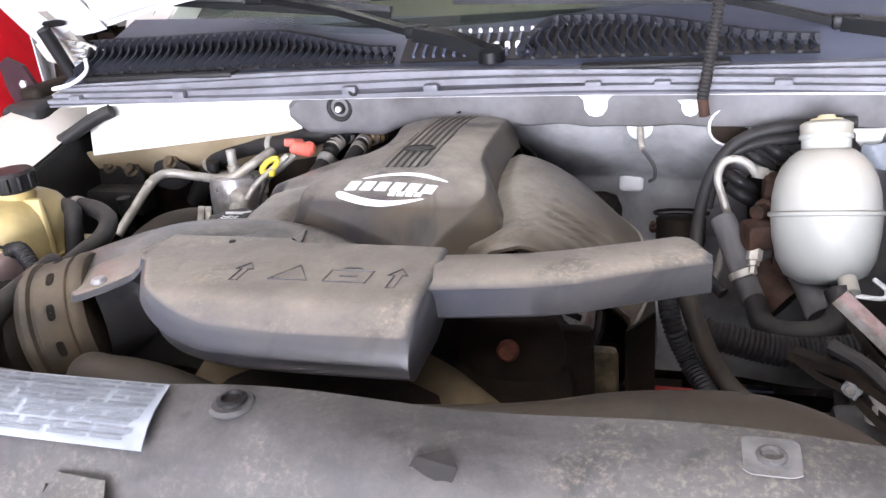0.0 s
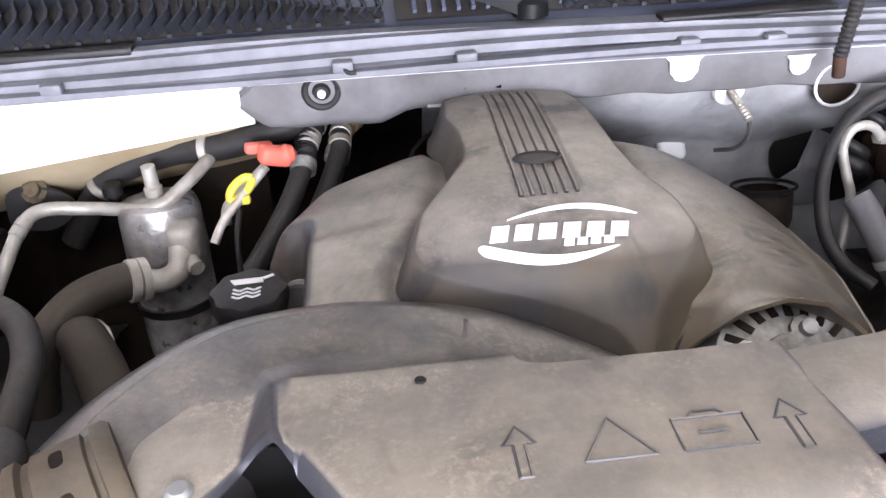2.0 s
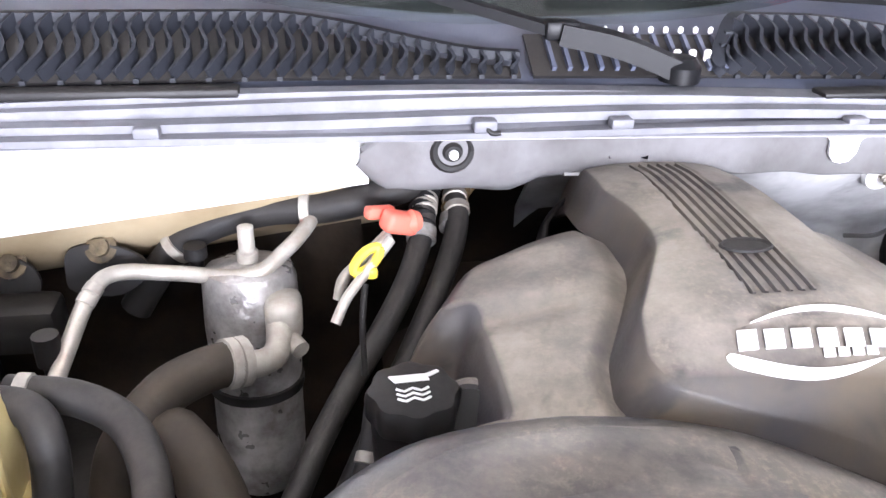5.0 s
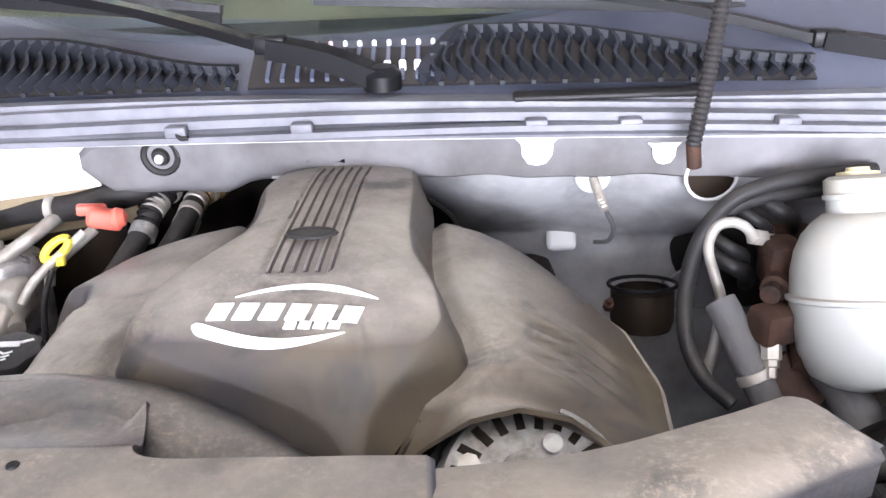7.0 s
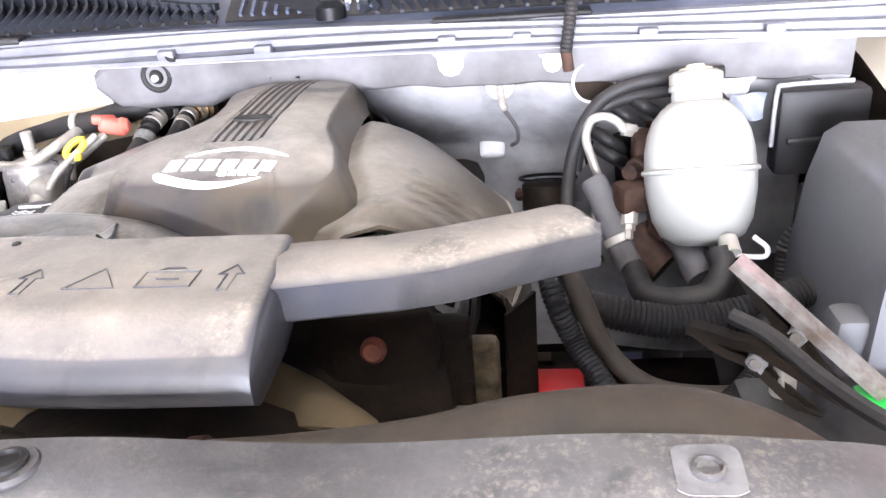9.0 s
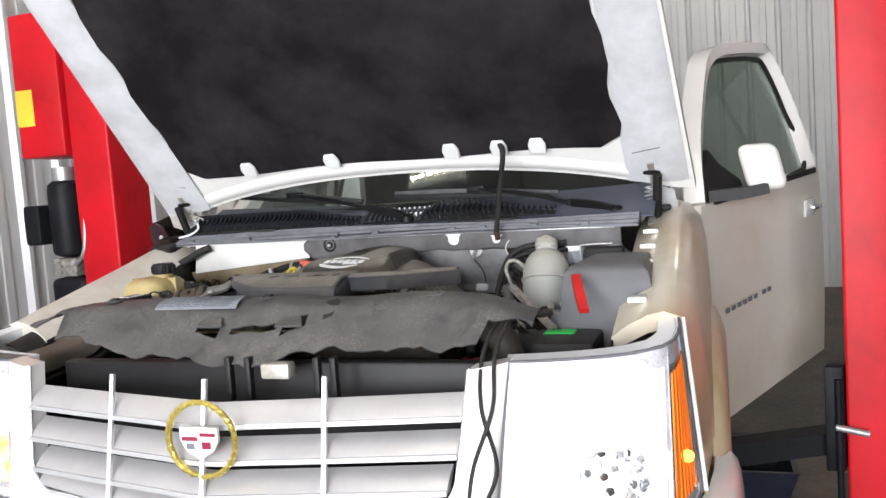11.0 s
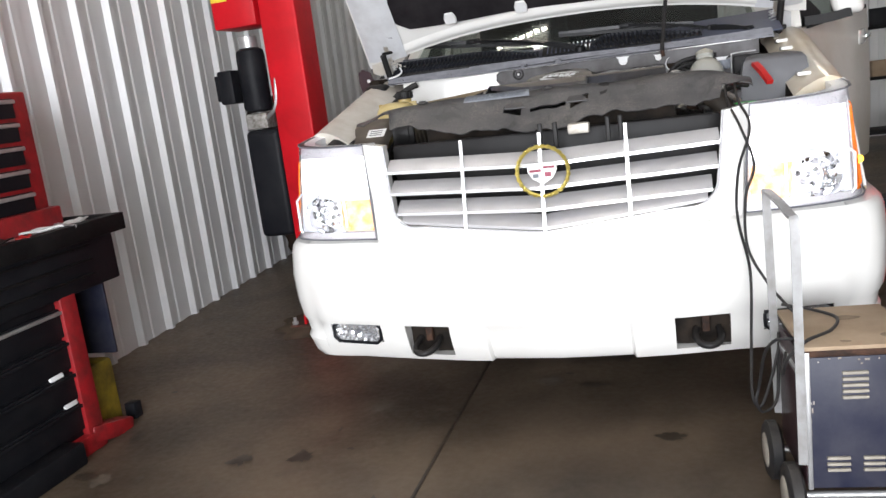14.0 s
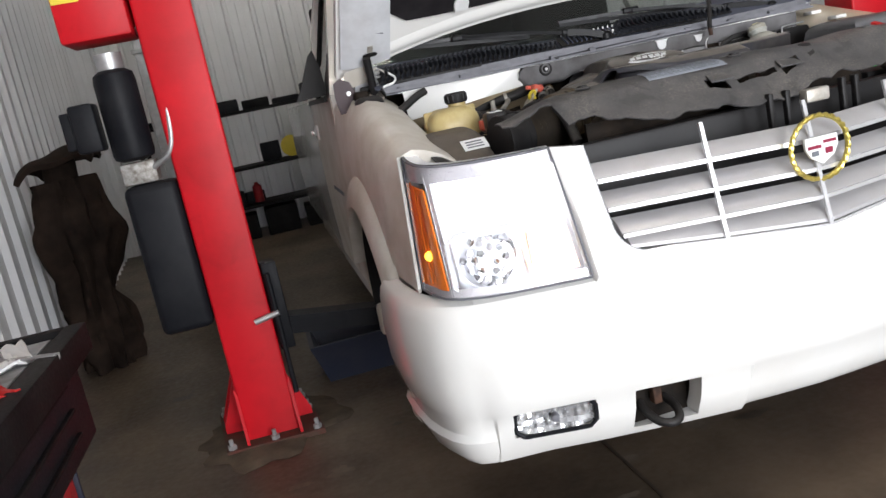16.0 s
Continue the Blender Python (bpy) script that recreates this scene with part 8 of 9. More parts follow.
# fan shroud and radiator hose
shroud = thing("fan_shroud", (0, 0.46, 0.62), "dusty black fan shroud behind the radiator", "fan shroud")
part("plate", sheet(30, 10, lambda u, v: (lambda x, y: Vector((x, y, 1.150 - 0.25 * (y - 0.378) - 0.8 * max(0.0, x - 0.10) * (0.4 + v) - 0.10 * max(0.0, -x - 0.25))))(-0.42 + 0.70 * u, 0.378 + 0.17 * v), 0.005), M_tan, shroud, "tan dusty top of the shroud", 60)
part("rear_flange", sheet(24, 14, lambda u, v: (lambda y: Vector((-0.20 + lerp_rows([(0.53, 0.425), (0.577, 0.383), (0.621, 0.322), (0.649, 0.264), (0.66, 0.24)], y)[0] * u, y, 1.108 + 0.030 * v - 0.6 * max(0.0, u - 0.8) ** 2)))(0.545 + 0.105 * v), 0.005), M_tan, shroud, "tan dusty rear flange of the shroud", 60)
part("ring", sheet(32, 3, lambda u, v: Vector((0.28 * math.cos(math.pi * u) - 0.02, 0.47 + 0.09 * v, 0.86 + 0.28 * math.sin(math.pi * u))), 0.005), M_browndark, shroud)
part("face", boxed(-0.45, 0.42, 0.36, 0.375, 0.62, 1.14), M_browndark, shroud)
hose("radiator_hose", [(0.06, 0.402, 1.165), (0.16, 0.408, 1.168), (0.25, 0.420, 1.172), (0.33, 0.436, 1.180), (0.42, 0.443, 1.183), (0.48, 0.433, 1.174), (0.53, 0.412, 1.150), (0.57, 0.395, 1.11), (0.60, 0.390, 1.02)], 0.033, M_hosedust, "thick dusty black radiator hose", sides=20)
hose("radiator_hose", [(-0.10, 0.50, 1.09), (-0.20, 0.49, 1.135), (-0.28, 0.495, 1.14), (-0.33, 0.54, 1.11), (-0.34, 0.60, 1.05), (-0.33, 0.66, 0.98)], 0.030, M_hosedust, "thick black coolant hose under the intake", sides=18)
part("hose_clamp", turned([(0.0335, 0), (0.036, 0.001), (0.036, 0.012), (0.0335, 0.013)], (0.085, 0.403, 1.166), (1, 0.05, 0.03), 18), M_rust, bpy.data.objects["radiator_hose"])

# ---- radiator cover sheet ----
radcov = thing("radiator_cover", (0, 0.28, 1.10), "dusty black plastic radiator cover sheet with a ragged front edge", "radiator cover")


RAD = [(0.17, 1.105), (0.20, 1.134), (0.253, 1.180), (0.29, 1.220), (0.305, 1.2275), (0.32, 1.232), (0.34, 1.2350), (0.372, 1.2365)]


def radc_pt(u, v):
    x = -0.70 + 1.36 * u
    nv = noise.noise(Vector((x * 14, 0.3, 0.7))) + 0.6 * noise.noise(Vector((x * 37, 1.3, 0.2)))
    edge = 0.018 * nv + 0.010 * math.sin(x * 9)
    y0 = 0.175 + 0.11 * abs(x) * 0.9 + edge * 0.6
    y1 = 0.3665 + 0.003 * math.sin(x * 6)
    if abs(x) > 0.56:
        y0 += 0.05
    y = y0 + (y1 - y0) * v
    z = lerp_rows(RAD, y)[0]
    z -= 0.05 * ease((abs(x) - 0.52) / 0.2)
    z += 0.004 * math.sin(x * 17 + y * 20) + edge * 0.4 * (1 - v)
    return Vector((x, y, z))


def radc_skip(u, v):
    x = -0.70 + 1.36 * u
    return (-0.135 < x < -0.075 and 0.30 < v < 0.45) or (0.085 < x < 0.14 and 0.30 < v < 0.45) or (-0.05 < x < 0.07 and 0.36 < v < 0.42)


part("sheet", sheet(90, 30, radc_pt, 0.004, skip=radc_skip), M_rad, radcov, "", 60)
lb = part("label", sheet(6, 4, lambda u, v: Vector((-0.285 + (0.232 - 0.012 * v) * u, 0.286 + 0.068 * v, lerp_rows(RAD, 0.286 + 0.068 * v)[0] + 0.0065)), 0.0008), M_sticker, radcov, "faded grey sticker with rows of print")
rnd = random.Random(4)
for k in range(10):
    yy = 0.290 + 0.0064 * k
    x = -0.280
    while x < -0.072:
        w = rnd.uniform(0.012, 0.05)
        zz = lerp_rows(RAD, yy)[0] + 0.0078
        z2 = lerp_rows(RAD, yy + 0.0032)[0] + 0.0078
        bm = bmesh.new()
        bm.faces.new([bm.verts.new(c) for c in ((x, yy, zz), (min(x + w, -0.068), yy, zz), (min(x + w, -0.068), yy + 0.0032, z2), (x, yy + 0.0032, z2))])
        part("print_bar", bm, M_grey_print, lb)
        x += w + rnd.uniform(0.003, 0.008)
for x, y in ((0.005, 0.341), (-0.45, 0.343)):
    z = 1.2375
    f = part("fastener", turned([(0.013, 0), (0.013, 0.003), (0.009, 0.004), (0.008, 0.001), (0.0, 0.001)], (x, y, z + 0.0035), sides=18), M_black, radcov, "black push fastener")
    part("washer", turned([(0.0, -0.003), (0.019, -0.003), (0.021, 0.0), (0.018, 0.003), (0.0, 0.0034)], (x, y, z), sides=20), M_rad, f)
f = part("fastener", turned([(0.0105, 0), (0.0105, 0.0025), (0.008, 0.0035), (0.0065, 0.001), (0.0, 0.001)], (0.433, 0.338, 1.2385), sides=18), M_rad, radcov, "worn push fastener in a pale square patch")
part("washer", plate([(0.0195 * math.copysign(abs(math.cos(a)) ** 0.35, math.cos(a)) * (1 + 0.10 * noise.noise(Vector((3 * math.cos(a), 3 * math.sin(a), 2.0)))), 0.019 * math.copysign(abs(math.sin(a)) ** 0.35, math.sin(a))) for a in (2 * math.pi * k / 40 for k in range(40))], 0.0008, lambda a, b, h: Vector((0.433 + a, 0.338 + b, lerp_rows(RAD, 0.338 + b)[0] + 0.0046 + h))), M_wornspot, f, "pale worn square")
part("stain", plate([(0.165, 0.275), (0.18, 0.262), (0.205, 0.27), (0.215, 0.30), (0.205, 0.315), (0.18, 0.305)], 0.0006, lambda a, b, h: Vector((a, b, lerp_rows(RAD, b)[0] + 0.0045 + h))), M_black, radcov, "dark oily stain")
for k, (x, y, z) in enumerate(((-0.10, 0.25, 1.17), (0.11, 0.25, 1.17))):
    part("latch_lip", plate([(-0.035, -0.012), (0.035, -0.012), (0.02, 0.018), (-0.03, 0.02)], 0.004, lambda a, b, h: Vector((x + a, y + b, z + 0.02 + b * 0.5 + h))), M_rad, radcov)
part("latch", boxed(-0.045, 0.065, 0.24, 0.275, 1.10, 1.165, 0.01), M_browndark, truck, "oily bonnet latch")

# ---- battery charger on wheels ----
chg = thing("battery_charger", (0.80, -0.28, FLOOR), "navy wheeled battery charger with cardboard on top", "battery charger")
CT = rot(0, 0, 4)
CP = Vector((0.80, -0.285, 0))


def cbox(name, x0, x1, y0, y1, z0, z1, m, label="", bevel=0.006, parent=None):
    return part(name, boxed(CP.x + x0, CP.x + x1, CP.y + y0, CP.y + y1, z0, z1, bevel, turn=CT, pivot=(CP.x, CP.y, 0)), m, parent or chg, label)


body = cbox("case", -0.125, 0.125, -0.145, 0.155, 0.17, 0.525, M_navy, "dented navy steel case")
cbox("board", -0.135, 0.135, -0.155, 0.165, 0.545, 0.556, M_card, "sheet of worn brown cardboard", 0.002)
for k, (ax, ay, aw, ah) in enumerate(((0.085, -0.10, 0.022, 0.030), (-0.03, -0.125, 0.012, 0.008), (0.02, 0.06, 0.030, 0.018))):
    part("oil_stain", plate([(ax + aw * math.cos(a) * (1 + 0.25 * math.sin(3 * a + k)), ay + ah * math.sin(a)) for a in (2 * math.pi * q / 18 for q in range(18))], 0.0005, lambda a, b, h: CP + CT @ Vector((a, b, 0)) + Vector((0, 0, 0.5564 + h))), M_stain, chg, "oily stain in the cardboard")
cbox("lid", -0.13, 0.13, -0.15, 0.16, 0.525, 0.545, M_rust, "rusty lid")
for k in range(5):
    cbox("louvre", -0.045, 0.015, -0.153, -0.143, 0.435 + 0.016 * k - 0.02, 0.443 + 0.016 * k - 0.02, M_louvre, "", 0.002, body)
for k in range(3):
    cbox("louvre", -0.085, -0.03, -0.153, -0.143, 0.22 + 0.016 * k, 0.228 + 0.016 * k, M_louvre, "", 0.002, body)
    cbox("louvre", 0.0, 0.05, -0.153, -0.143, 0.22 + 0.016 * k, 0.228 + 0.016 * k, M_louvre, "", 0.002, body)
cbox("edge_strip", -0.131, -0.119, -0.151, -0.139, 0.17, 0.54, M_galv, "scratched bare edge", 0.002)
cbox("side_panel", -0.134, -0.126, -0.138, 0.148, 0.175, 0.52, M_maroonside, "dark maroon side sheet", 0.003)
cbox("side_bar", -0.14, -0.13, -0.145, 0.155, 0.46, 0.475, M_galv, "", 0.002)


rc = random.Random(12)
for k in range(26):
    # chipped paint along the front edges of the case
    ex = (-0.118, 0.118)[k % 2] + rc.uniform(-0.007, 0.007)
    ez, ew, eh = rc.uniform(0.19, 0.515), rc.uniform(0.001, 0.0028), rc.uniform(0.002, 0.009)
    if k > 17:
        ex, ez, ew, eh = rc.uniform(-0.11, 0.11), rc.uniform(0.505, 0.522), rc.uniform(0.001, 0.006), rc.uniform(0.0008, 0.0025)
    cbox("paint_chip", ex - ew, ex + ew, -0.1462, -0.1452, ez - eh, ez + eh, M_wornsteel, "", 0.0, body)


def cpt(x, y, z):
    return CP + CT @ Vector((x, y, 0)) + Vector((0, 0, z))


part("push_handle", strip_along([cpt(-0.145, -0.165, 0.25), cpt(-0.145, -0.165, 0.50), cpt(-0.145, -0.165, 0.80), cpt(-0.145, -0.160, 0.878), cpt(-0.148, -0.14, 0.886), cpt(-0.150, 0.0, 0.90), cpt(-0.152, 0.13, 0.905), cpt(-0.152, 0.148, 0.895), cpt(-0.150, 0.150, 0.82), cpt(-0.145, 0.150, 0.50), cpt(-0.142, 0.150, 0.25)], 0.007, 0.022, up=Vector((1, 0, 0)), per=4), M_handle, chg, "flat bent steel handle")
for y, r in ((0.13, 0.085), (-0.13, 0.085)):
    for x in (-0.165, 0.165):
        w = part("wheel", turned([(0.03, -0.02), (r - 0.012, -0.02), (r, -0.012), (r, 0.012), (r - 0.012, 0.02), (0.03, 0.02)], cpt(x, y, FLOOR + r), CT @ Vector((1, 0, 0)), 28), M_rubber, chg, "small rubber wheel")
        part("rim", turned([(0.0, -0.024), (0.045, -0.023), (0.05, -0.02), (0.05, 0.02), (0.045, 0.023), (0.0, 0.024)], cpt(x, y, FLOOR + r), CT @ Vector((1, 0, 0)), 24), M_louvre, w, "pale plastic rim")
for y in (0.13, -0.13):
    part("axle", piped([cpt(-0.17, y, FLOOR + 0.085), cpt(0.17, y, FLOOR + 0.085)], 0.01, straight=True), M_galv, chg)


def cable(name, pts, label, r=0.0043, mat=None):
    return solo(name, piped(pts, r, sides=8), mat or M_rubber, label, "cable")


cable("charger_cable", [(0.64, 0.50, 1.155), (0.585, 0.34, 1.18), (0.575, 0.20, 1.135), (0.60, 0.075, 1.06), (0.63, 0.05, 0.95), (0.60, 0.02, 0.86), (0.595, -0.02, 0.72), (0.64, -0.05, 0.62), (0.68, -0.10, 0.567), (0.70, -0.25, 0.564), (0.675, -0.40, 0.566)], "black charger cable from the battery over the front")
cable("charger_cable", [(0.66, 0.50, 1.16), (0.61, 0.33, 1.18), (0.605, 0.18, 1.135), (0.625, 0.065, 1.06), (0.585, 0.035, 0.94), (0.575, 0.02, 0.80), (0.60, -0.01, 0.64), (0.585, -0.12, 0.46), (0.575, -0.20, 0.33), (0.60, -0.20, 0.30), (0.645, -0.19, 0.44), (0.655, -0.16, 0.50)], "black charger cable hanging in a loop")
cable("charger_cable", [(0.66, -0.42, 0.57), (0.62, -0.40, 0.56), (0.60, -0.33, 0.50), (0.59, -0.25, 0.38), (0.580, -0.25, 0.33), (0.60, -0.23, 0.29), (0.64, -0.20, 0.32), (0.65, -0.17, 0.45)], "black cable draped down the side of the charger")
cable("charger_cable", [(0.67, -0.12, 0.568), (0.74, -0.16, 0.563), (0.79, -0.24, 0.563), (0.76, -0.34, 0.563), (0.69, -0.43, 0.568), (0.645, -0.44, 0.53), (0.635, -0.38, 0.46), (0.655, -0.30, 0.49)], "black cable coiled over the cardboard")


def clamp(name, jaw, hinge, tail, label, wide, top_mat):
    """A charger clamp: a pressed channel over a lower jaw, with a spring and a rivet between them."""
    j, h, t = (Vector(v) for v in (jaw, hinge, tail))
    th = thing(name, h, label, "charger clamp", "charger clamps")
    ax = (t - j).normalized()
    side = ax.cross(Vector((0, 0, 1))).normalized()
    up = side.cross(ax)
    top = [j, j.lerp(h, 0.6) + up * 0.010, h + up * 0.016, t + up * 0.012]
    low = [j - up * 0.007, j.lerp(h, 0.5) - up * 0.012, h - up * 0.010, h.lerp(t, 0.5) - up * 0.022, t - up * 0.026]
    part("upper_arm", strip_along(top, wide, 0.0025, up=up), top_mat, th, "bare steel upper arm")
    for sg in (-1, 1):
        part("flange", strip_along([p + side * sg * wide * 0.5 - up * 0.004 for p in top], 0.0022, 0.010, up=up), top_mat, th)
    part("lower_arm", strip_along(low, wide * 0.8, 0.0025, up=up), M_browndark, th, "rusty lower arm")
    for sg in (-1, 1):
        part("lower_flange", strip_along([p + side * sg * wide * 0.4 + up * 0.004 for p in low], 0.0022, 0.009, up=up), M_browndark, th)
    part("spring", piped([h + side * (-0.012 + 0.0016 * k) + up * 0.008 * math.cos(k * 1.4) + ax * 0.008 * math.sin(k * 1.4) for k in range(16)], 0.002, per=2, sides=5), M_galv, th)
    part("rivet", piped([h - side * wide * 0.7, h + side * wide * 0.7], 0.005, straight=True), M_alu, th)
    return th


clamp("charger_clamp", (0.527, 0.661, 1.208), (0.579, 0.630, 1.145), (0.640, 0.592, 1.100), "worn bare steel charger clamp over the wiring", 0.019, M_wornsteel)
clamp("charger_clamp", (0.481, 0.626, 1.160), (0.535, 0.598, 1.138), (0.600, 0.560, 1.112), "dark rusty charger clamp with a black lead", 0.013, M_browndark)
cable("clamp_lead", [(0.515, 0.625, 1.168), (0.545, 0.60, 1.160), (0.575, 0.545, 1.150), (0.600, 0.475, 1.160), (0.63, 0.44, 1.17), (0.66, 0.48, 1.165)], "black clamp lead lying over the battery", 0.008)
solo("red_clamp_handle", strip_along([(0.70, 0.62, 1.23), (0.715, 0.56, 1.205), (0.735, 0.50, 1.165)], 0.022, 0.014), M_redplastic, "red plastic clamp handle", "clamp handle")

# ---- tool bench by the wall ----
bench = thing("tool_bench", (-2.10, -0.3, FLOOR), "black steel tool bench with a red corner post, top cluttered", "tool bench")
BX0, BX1, BY0, BY1 = -2.42, -1.815, -1.5, 0.36
part("top", boxed(BX0, BX1, BY0, BY1, 0.885, 0.925, 0.008), M_bench, bench, "oily steel worktop")
part("lining", boxed(BX0 + 0.02, BX1 - 0.07, BY0 + 0.02, BY1 - 0.05, 0.925, 0.928), M_traypaper, bench, "pale soiled tray lining")
part("top_edge", boxed(BX1 - 0.045, BX1 + 0.004, BY0, BY1 + 0.004, 0.872, 0.942, 0.004), M_bench, bench, "dark raised rim")
part("top_edge", boxed(BX0, BX1 - 0.045, BY1 - 0.035, BY1 + 0.004, 0.872, 0.942, 0.004), M_bench, bench, "dark raised rim")
part("upper_case", boxed(BX0 + 0.02, BX1 - 0.03, BY0 + 0.02, BY1 - 0.05, 0.68, 0.885, 0.006), M_motor, bench)
for k in range(3):
    z = 0.69 + 0.058 * k
    part("drawer_front", boxed(BX0 + 0.05, BX1 - 0.06, BY1 - 0.05, BY1 - 0.035, z, z + 0.050, 0.004), M_motor, bench)
    part("pull", boxed(BX0 + 0.05, BX1 - 0.06, BY1 - 0.035, BY1 - 0.022, z + 0.038, z + 0.048, 0.003), M_galv, bench, "bright drawer pull")
    part("side_pull", boxed(BX1 - 0.034, BX1 - 0.02, BY0 + 0.1, BY1 - 0.2, z + 0.038, z + 0.048, 0.003), M_bench, bench)
part("lower_chest", boxed(BX0 + 0.05, BX1 - 0.06, BY0 + 0.1, 0.04, FLOOR, 0.68, 0.01), M_motor, bench, "black lower drawer chest")
part("end_post", boxed(BX1 - 0.085, BX1 - 0.030, -0.05, 0.035, FLOOR + 0.05, 0.69, 0.006), M_reddark, bench, "red painted corner post")
part("base_rail", boxed(BX1 - 0.075, BX1 - 0.022, -0.14, 0.03, FLOOR, 0.135, 0.008), M_reddark, bench, "red base rail")
part("base_rail", boxed(BX1 - 0.075, BX1 + 0.02, -1.42, -0.14, FLOOR, 0.15, 0.010), M_motor, bench, "black kick rail")
part("post_foot", boxed(BX1 - 0.11, BX1 - 0.02, -0.04, 0.20, FLOOR, FLOOR + 0.07, 0.012, turn=rot(-14, 0, 0)), M_reddark, bench, "red sloping foot")
part("end_panel", boxed(BX0 + 0.06, BX1 - 0.09, BY1 - 0.10, BY1 - 0.085, 0.36, 0.85, 0.004), M_navy, bench, "dark blue end panel")
for k in range(4):
    z = 0.16 + 0.125 * k
    part("drawer_front", boxed(BX1 - 0.062, BX1 - 0.046, BY0 + 0.14, -0.01, z, z + 0.112, 0.005), M_motor, bench)
    part("pull", boxed(BX1 - 0.047, BX1 - 0.034, BY0 + 0.14, -0.01, z + 0.09, z + 0.104, 0.003), M_galv if k == 3 else M_motor, bench)
for x in (BX0 + 0.06, BX1 - 0.08):
    for y in (BY0 + 0.1, BY1 - 0.08):
        part("foot", boxed(x - 0.025, x + 0.025, y - 0.025, y + 0.025, FLOOR, 0.13, 0.004), M_motor, bench)
part("paper", boxed(-1.872, -1.862, -0.14, -0.075, 0.22, 0.44, 0.002, turn=rot(18, 0, 0)), M_whiteplain, bench, "white paper tucked beside the chest")
part("yellow_bin", boxed(-2.16, -1.93, 0.12, 0.26, FLOOR, 0.35, 0.02), M_dullyellow, bench, "dull yellow bin beside the bench")
chest = thing("tool_chest", (-2.2, -0.25, 0.925), "red tool chest with dark drawers on the bench", "tool chest")
part("case", boxed(-2.44, -2.02, -1.03, 0.20, 0.925, 1.47, 0.01), M_reddark, chest)
part("base_drawer", boxed(-2.42, -1.985, -1.05, 0.22, 0.93, 1.01, 0.008), M_reddark, chest, "wide red bottom drawer")
for k in range(5):
    z = 1.01 + 0.09 * k
    part("drawer", boxed(-2.03, -2.012, -1.0, 0.12, z, z + 0.075, 0.004), M_motor, chest)
    part("pull", boxed(-2.013, -2.0, -1.0, 0.12, z + 0.055, z + 0.07, 0.003), M_galv, chest)
    part("drawer", boxed(-2.40, -2.10, 0.195, 0.212, z, z + 0.075, 0.004), M_motor, chest)
for k, (x, y, w, l, a, m, nm, lb) in enumerate(((-1.93, 0.20, 0.05, 0.22, 20, M_whiteplain, "paper_sheet", "crumpled white paper on the bench"), (-1.96, 0.05, 0.06, 0.16, -30, M_whiteplain, "paper_sheet", "crumpled white paper on the bench"),
                                                 (-1.90, 0.12, 0.02, 0.20, 60, M_galv, "spanner", "steel spanner on the bench"), (-1.95, -0.20, 0.09, 0.14, 10, M_black, "black_case", "black plastic case on the bench"), (-1.88, -0.12, 0.05, 0.10, 40, M_redplastic, "orange_rag", "bright orange rag on the bench"), (-1.90, -0.4, 0.03, 0.24, 15, M_galv, "spanner", "steel spanner on the bench"))):
    bm = sheet(6, 8, lambda u, v: Vector(((u - 0.5) * w, (v - 0.5) * l, 0.008 + 0.010 * abs(math.sin(5 * u + 3 * v)))), 0.006)
    for vv in bm.verts:
        vv.co = Vector((x, y, 0.9275)) + rot(0, 0, a) @ vv.co
    solo(nm, bm, m, lb, nm.replace("_", " "))

# ---- things along the walls ----
cov = thing("covered_machine", (-2.44, 3.35, FLOOR), "machine under a dark brown canvas cover against the wall", "covered machine")
def canvas(u, v):
    a = 2 * math.pi * u
    w = lerp_rows([(0, 0.14), (0.3, 0.165), (0.5, 0.16), (0.7, 0.185), (0.88, 0.18), (1.0, 0.15)], v)[0]
    w += 0.10 * noise.noise(Vector((math.cos(a) * 2.2, math.sin(a) * 2.2, v * 3.6))) + 0.030 * noise.noise(Vector((math.cos(a) * 6, math.sin(a) * 6, v * 9.0))) + 0.016 * math.sin(9 * a + 5 * v + 2 * math.sin(7 * v)) * (1 - 0.5 * v)
    return Vector((-2.46 + 0.06 * v + w * math.cos(a), 3.40 - 0.22 * v + w * 1.05 * math.sin(a), FLOOR + 1.16 * v))


part("cover", sheet(60, 26, canvas), M_tarp, cov, "", 60)
part("hood", sheet(18, 12, lambda u, v: Vector((-2.36 + 0.42 * (u - 0.5) * (1 - 0.15 * v), 3.12 + 0.44 * (v - 0.5), 1.36 + 0.05 * u - 0.06 * abs(2 * u - 1) ** 3 - 0.05 * abs(2 * v - 1) ** 3 + 0.012 * math.sin(9 * u + 5 * v))), 0.03), M_tarp, cov, "flat canvas hood")
part("hood_stem", piped([(-2.40, 3.18, 1.18), (-2.38, 3.14, 1.33)], 0.09, straight=True), M_tarp, cov)


def shelf_unit(x, y, w, d, h, label, levels=(0.25, 0.8, 1.3)):
    t = thing("shelf_unit", (x, y, FLOOR), label, "shelf", "shelves along the wall")
    for z in levels:
        if z < h:
            part("shelf_board", boxed(x - w / 2, x + w / 2, y - d / 2, y + d / 2, z, z + 0.03, 0.004), M_bench, t)
    for a in (-1, 1):
        for b in (-1, 1):
            part("upright", boxed(x + a * (w / 2 - 0.02) - 0.02, x + a * (w / 2 - 0.02) + 0.02, y + b * (d / 2 - 0.02) - 0.02, y + b * (d / 2 - 0.02) + 0.02, FLOOR, h, 0.003), M_bench, t)
    return t


rr = random.Random(11)


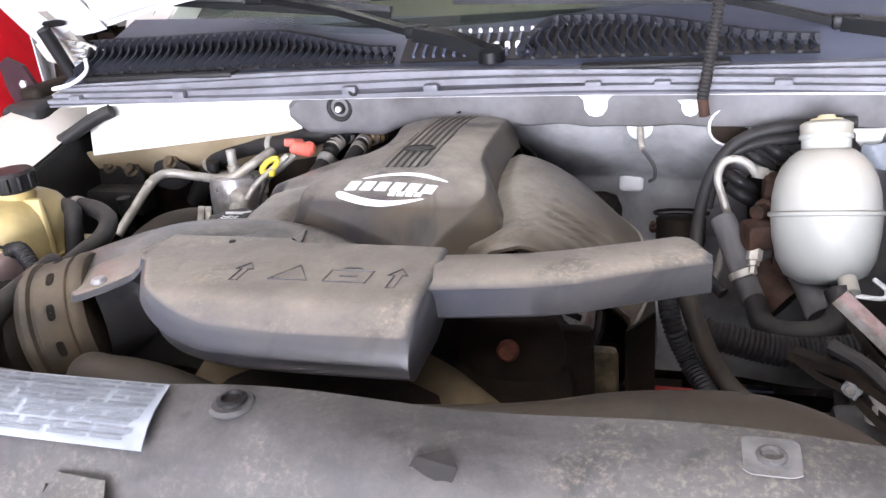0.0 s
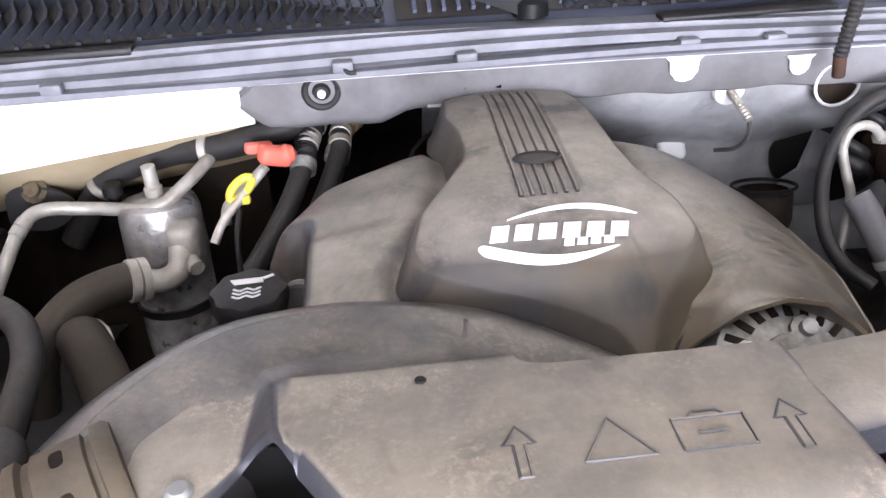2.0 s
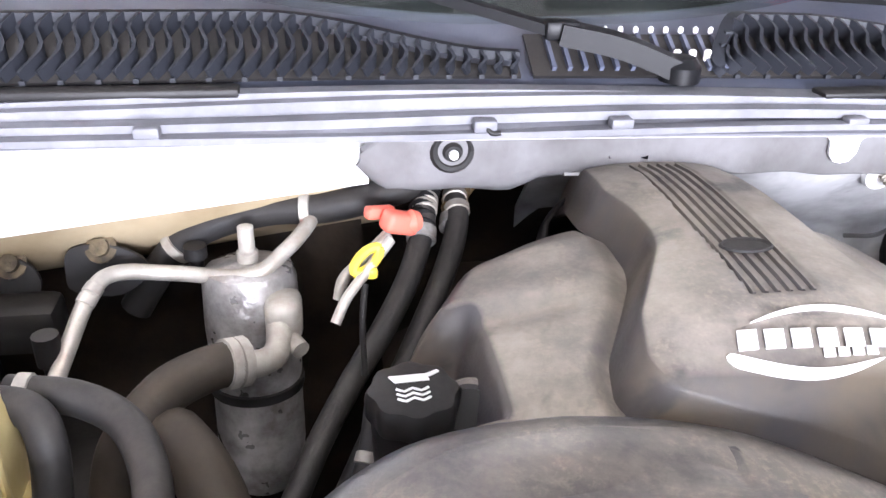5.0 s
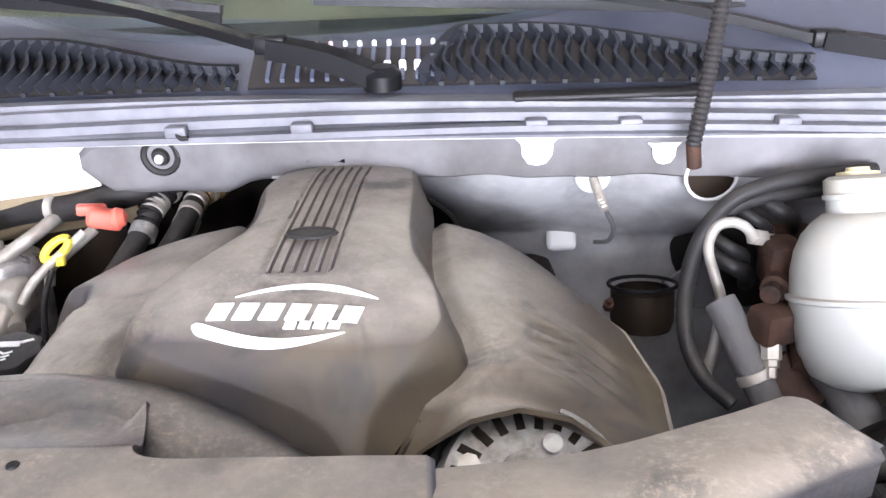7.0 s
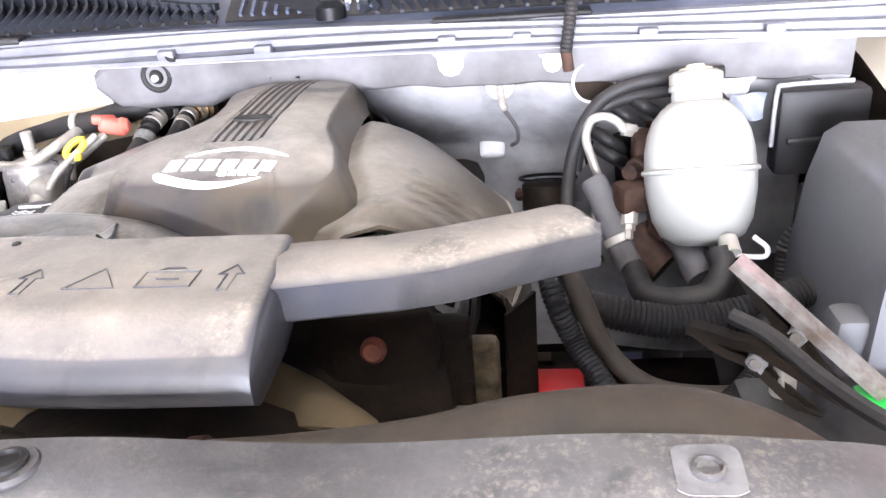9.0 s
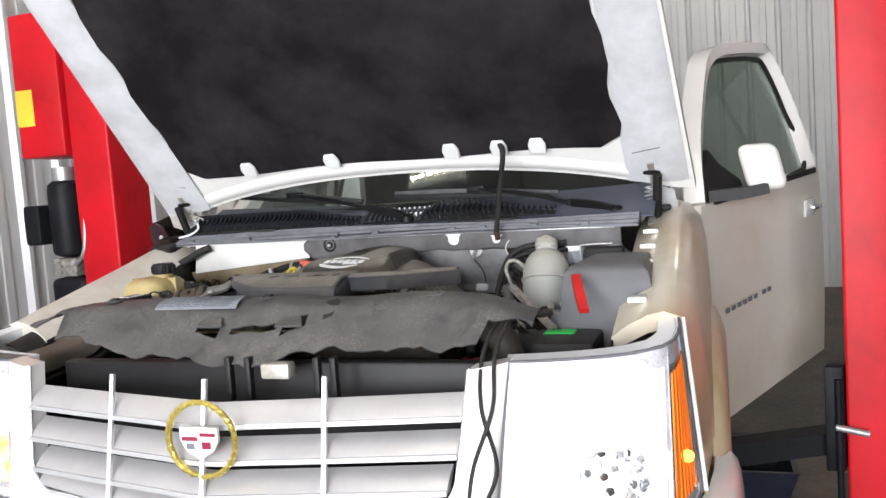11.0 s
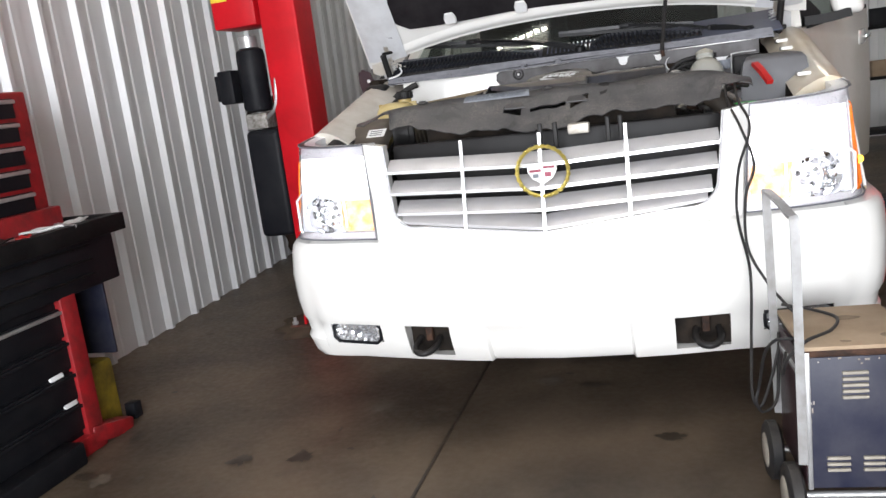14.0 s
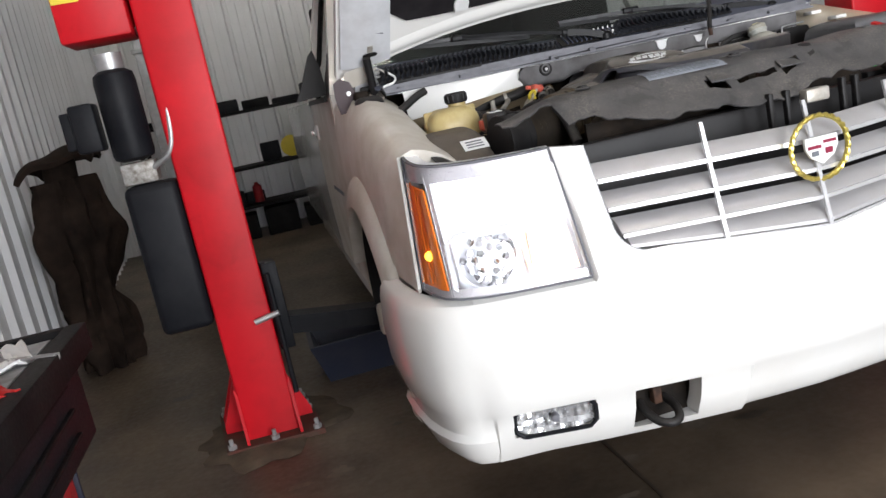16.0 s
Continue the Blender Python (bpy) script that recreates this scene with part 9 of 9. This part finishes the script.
def clutter(x0, x1, y0, y1, z, n):
    kinds = [("parts_box", M_motor, "dark parts box on the shelf"), ("parts_box", M_card, "brown cardboard box on the shelf"), ("oil_can", M_bench, "dull steel can on the shelf"), ("oil_can", M_reddark, "red can on the shelf"), ("yellow_reel", M_yellow, "yellow hose reel on the shelf")]
    for k in range(n):
        nm, m, lb = kinds[rr.randrange(5) if rr.random() > 0.3 else 0]
        x, y = rr.uniform(x0, x1), rr.uniform(y0, y1)
        s = rr.uniform(0.06, 0.13)
        hh = rr.uniform(0.10, 0.28)
        if nm == "parts_box":
            solo(nm, boxed(x - s, x + s, y - s * 0.8, y + s * 0.8, z, z + hh, 0.008, turn=rot(0, 0, rr.uniform(-20, 20))), m, lb, "box")
        elif nm == "oil_can":
            solo(nm, turned([(s * 0.7, 0), (s * 0.7, hh * 0.8), (s * 0.3, hh * 0.92), (s * 0.25, hh), (0, hh)], (x, y, z), sides=18), m, lb, "can")
        else:
            solo(nm, turned([(s * 0.4, 0), (s, 0.01), (s, 0.03), (s * 0.6, 0.04), (s * 0.6, 0.09), (s, 0.10), (s, 0.12), (s * 0.4, 0.13)], (x, y - 0.05, z + s), (0, 1, 0), 20), m, lb, "reel")


shelf_unit(-1.25, 7.55, 2.5, 0.6, 1.52, "dark steel shelf crowded with parts by the far wall", (0.40, 0.82, 1.42))
clutter(-2.3, -0.2, 7.40, 7.70, 0.85, 7)
clutter(-2.3, -0.2, 7.40, 7.70, 0.43, 9)
for k in range(7):
    x = -2.35 + 0.33 * k
    solo("parts_box", boxed(x, x + 0.29, 7.36, 7.72, 1.45, 1.51 + 0.035 * (k * 3 % 4), 0.012), M_motor if k % 3 else M_bench, "low dark parts box on top of the shelf", "box")
for k in range(5):
    x = -2.3 + 0.45 * k
    solo("crate", boxed(x, x + 0.36, 7.32, 7.70, FLOOR, 0.30 + 0.03 * (k % 3), 0.012), M_bench, "dark crate under the shelf", "crate")
shelf_unit(3.3, 6.9, 2.2, 0.5, 1.5, "dark steel shelf crowded with parts by the far wall")
clutter(2.3, 4.3, 6.75, 7.05, 0.83, 9)
clutter(2.3, 4.3, 6.75, 7.05, 1.33, 9)
clutter(2.3, 4.3, 6.75, 7.05, 0.28, 8)
shelf_unit(5.2, 5.2, 0.5, 1.6, 1.35, "dark steel rack beside the aisle")
clutter(5.1, 5.3, 4.6, 5.8, 0.83, 6)
clutter(5.1, 5.3, 4.6, 5.8, 0.28, 6)
duct = thing("ventilation_duct", (-1.76, 4.6, FLOOR), "galvanised ventilation duct with cross-creased faces over a dark heater", "ventilation duct")


def duct_face(a, b, out, z0, z1):
    """One face of a duct section, creased crosswise to a raised middle."""
    bm = bmesh.new()
    q = [bm.verts.new((*a, z0)), bm.verts.new((*b, z0)), bm.verts.new((*b, z1)), bm.verts.new((*a, z1))]
    c = bm.verts.new(((a[0] + b[0]) / 2 + out[0] * 0.035, (a[1] + b[1]) / 2 + out[1] * 0.035, (z0 + z1) / 2))
    for k in range(4):
        bm.faces.new((q[k], q[(k + 1) % 4], c))
    bm.normal_update()
    bmesh.ops.solidify(bm, geom=list(bm.faces), thickness=0.003)
    return bm


DX0, DX1, DY0, DY1 = -1.97, -1.57, 4.40, 4.80
for z0, z1 in ((0.98, 1.93), (1.96, 2.95), (2.98, H)):
    for a, b, out in (((DX0, DY0), (DX1, DY0), (0, -1)), ((DX1, DY0), (DX1, DY1), (1, 0)), ((DX1, DY1), (DX0, DY1), (0, 1)), ((DX0, DY1), (DX0, DY0), (-1, 0))):
        part("duct_panel", duct_face(a, b, out, z0, z1), M_galv, duct, "", 5)
for z in (0.965, 1.945, 2.965):
    part("flange", boxed(DX0 - 0.02, DX1 + 0.02, DY0 - 0.02, DY1 + 0.02, z - 0.014, z + 0.014, 0.003), M_galv, duct)
part("heater", boxed(DX0 - 0.04, DX1 + 0.04, DY0 - 0.05, DY1 + 0.05, FLOOR, 0.95, 0.02), M_motor, duct, "dark heater cabinet")
part("heater_grille", boxed(DX0 + 0.05, DX1 - 0.05, DY0 - 0.062, DY0 - 0.05, 0.2, 0.6, 0.004), M_bench, duct)
jug = thing("yellow_jug", (3.35, 4.1, FLOOR), "dusty yellow plastic jug with a white label", "jug")
part("body", boxed(3.18, 3.52, 3.98, 4.22, FLOOR, FLOOR + 0.40, 0.06, 3), M_tank, jug)
part("neck", turned([(0.04, 0), (0.035, 0.06), (0.045, 0.062), (0.045, 0.10), (0, 0.101)], (3.28, 4.1, FLOOR + 0.39), sides=16), M_tank, jug)
part("label", boxed(3.24, 3.46, 3.974, 3.979, FLOOR + 0.12, FLOOR + 0.27), M_whiteplain, jug)
solo("drain_pan", tub(lambda i: [(0.55 + i, 1.95 + i), (1.30 - i, 1.95 + i), (1.30 - i, 2.45 - i), (0.55 + i, 2.45 - i)], [(0.06, FLOOR, 0), (0.0, FLOOR + 0.20, 0), (0.02, FLOOR + 0.20, 0), (0.07, FLOOR + 0.03, 0)]), M_bluetint, "dark blue drain pan on the floor under the truck", "drain pan")
solo("drain_pan", tub(lambda i: [(-1.30 + i, 1.95 + i), (-0.60 - i, 1.95 + i), (-0.60 - i, 2.4 - i), (-1.30 + i, 2.4 - i)], [(0.06, FLOOR, 0), (0.0, FLOOR + 0.20, 0), (0.02, FLOOR + 0.20, 0), (0.07, FLOOR + 0.03, 0)]), M_bluetint, "dark blue drain pan on the floor under the truck", "drain pan")
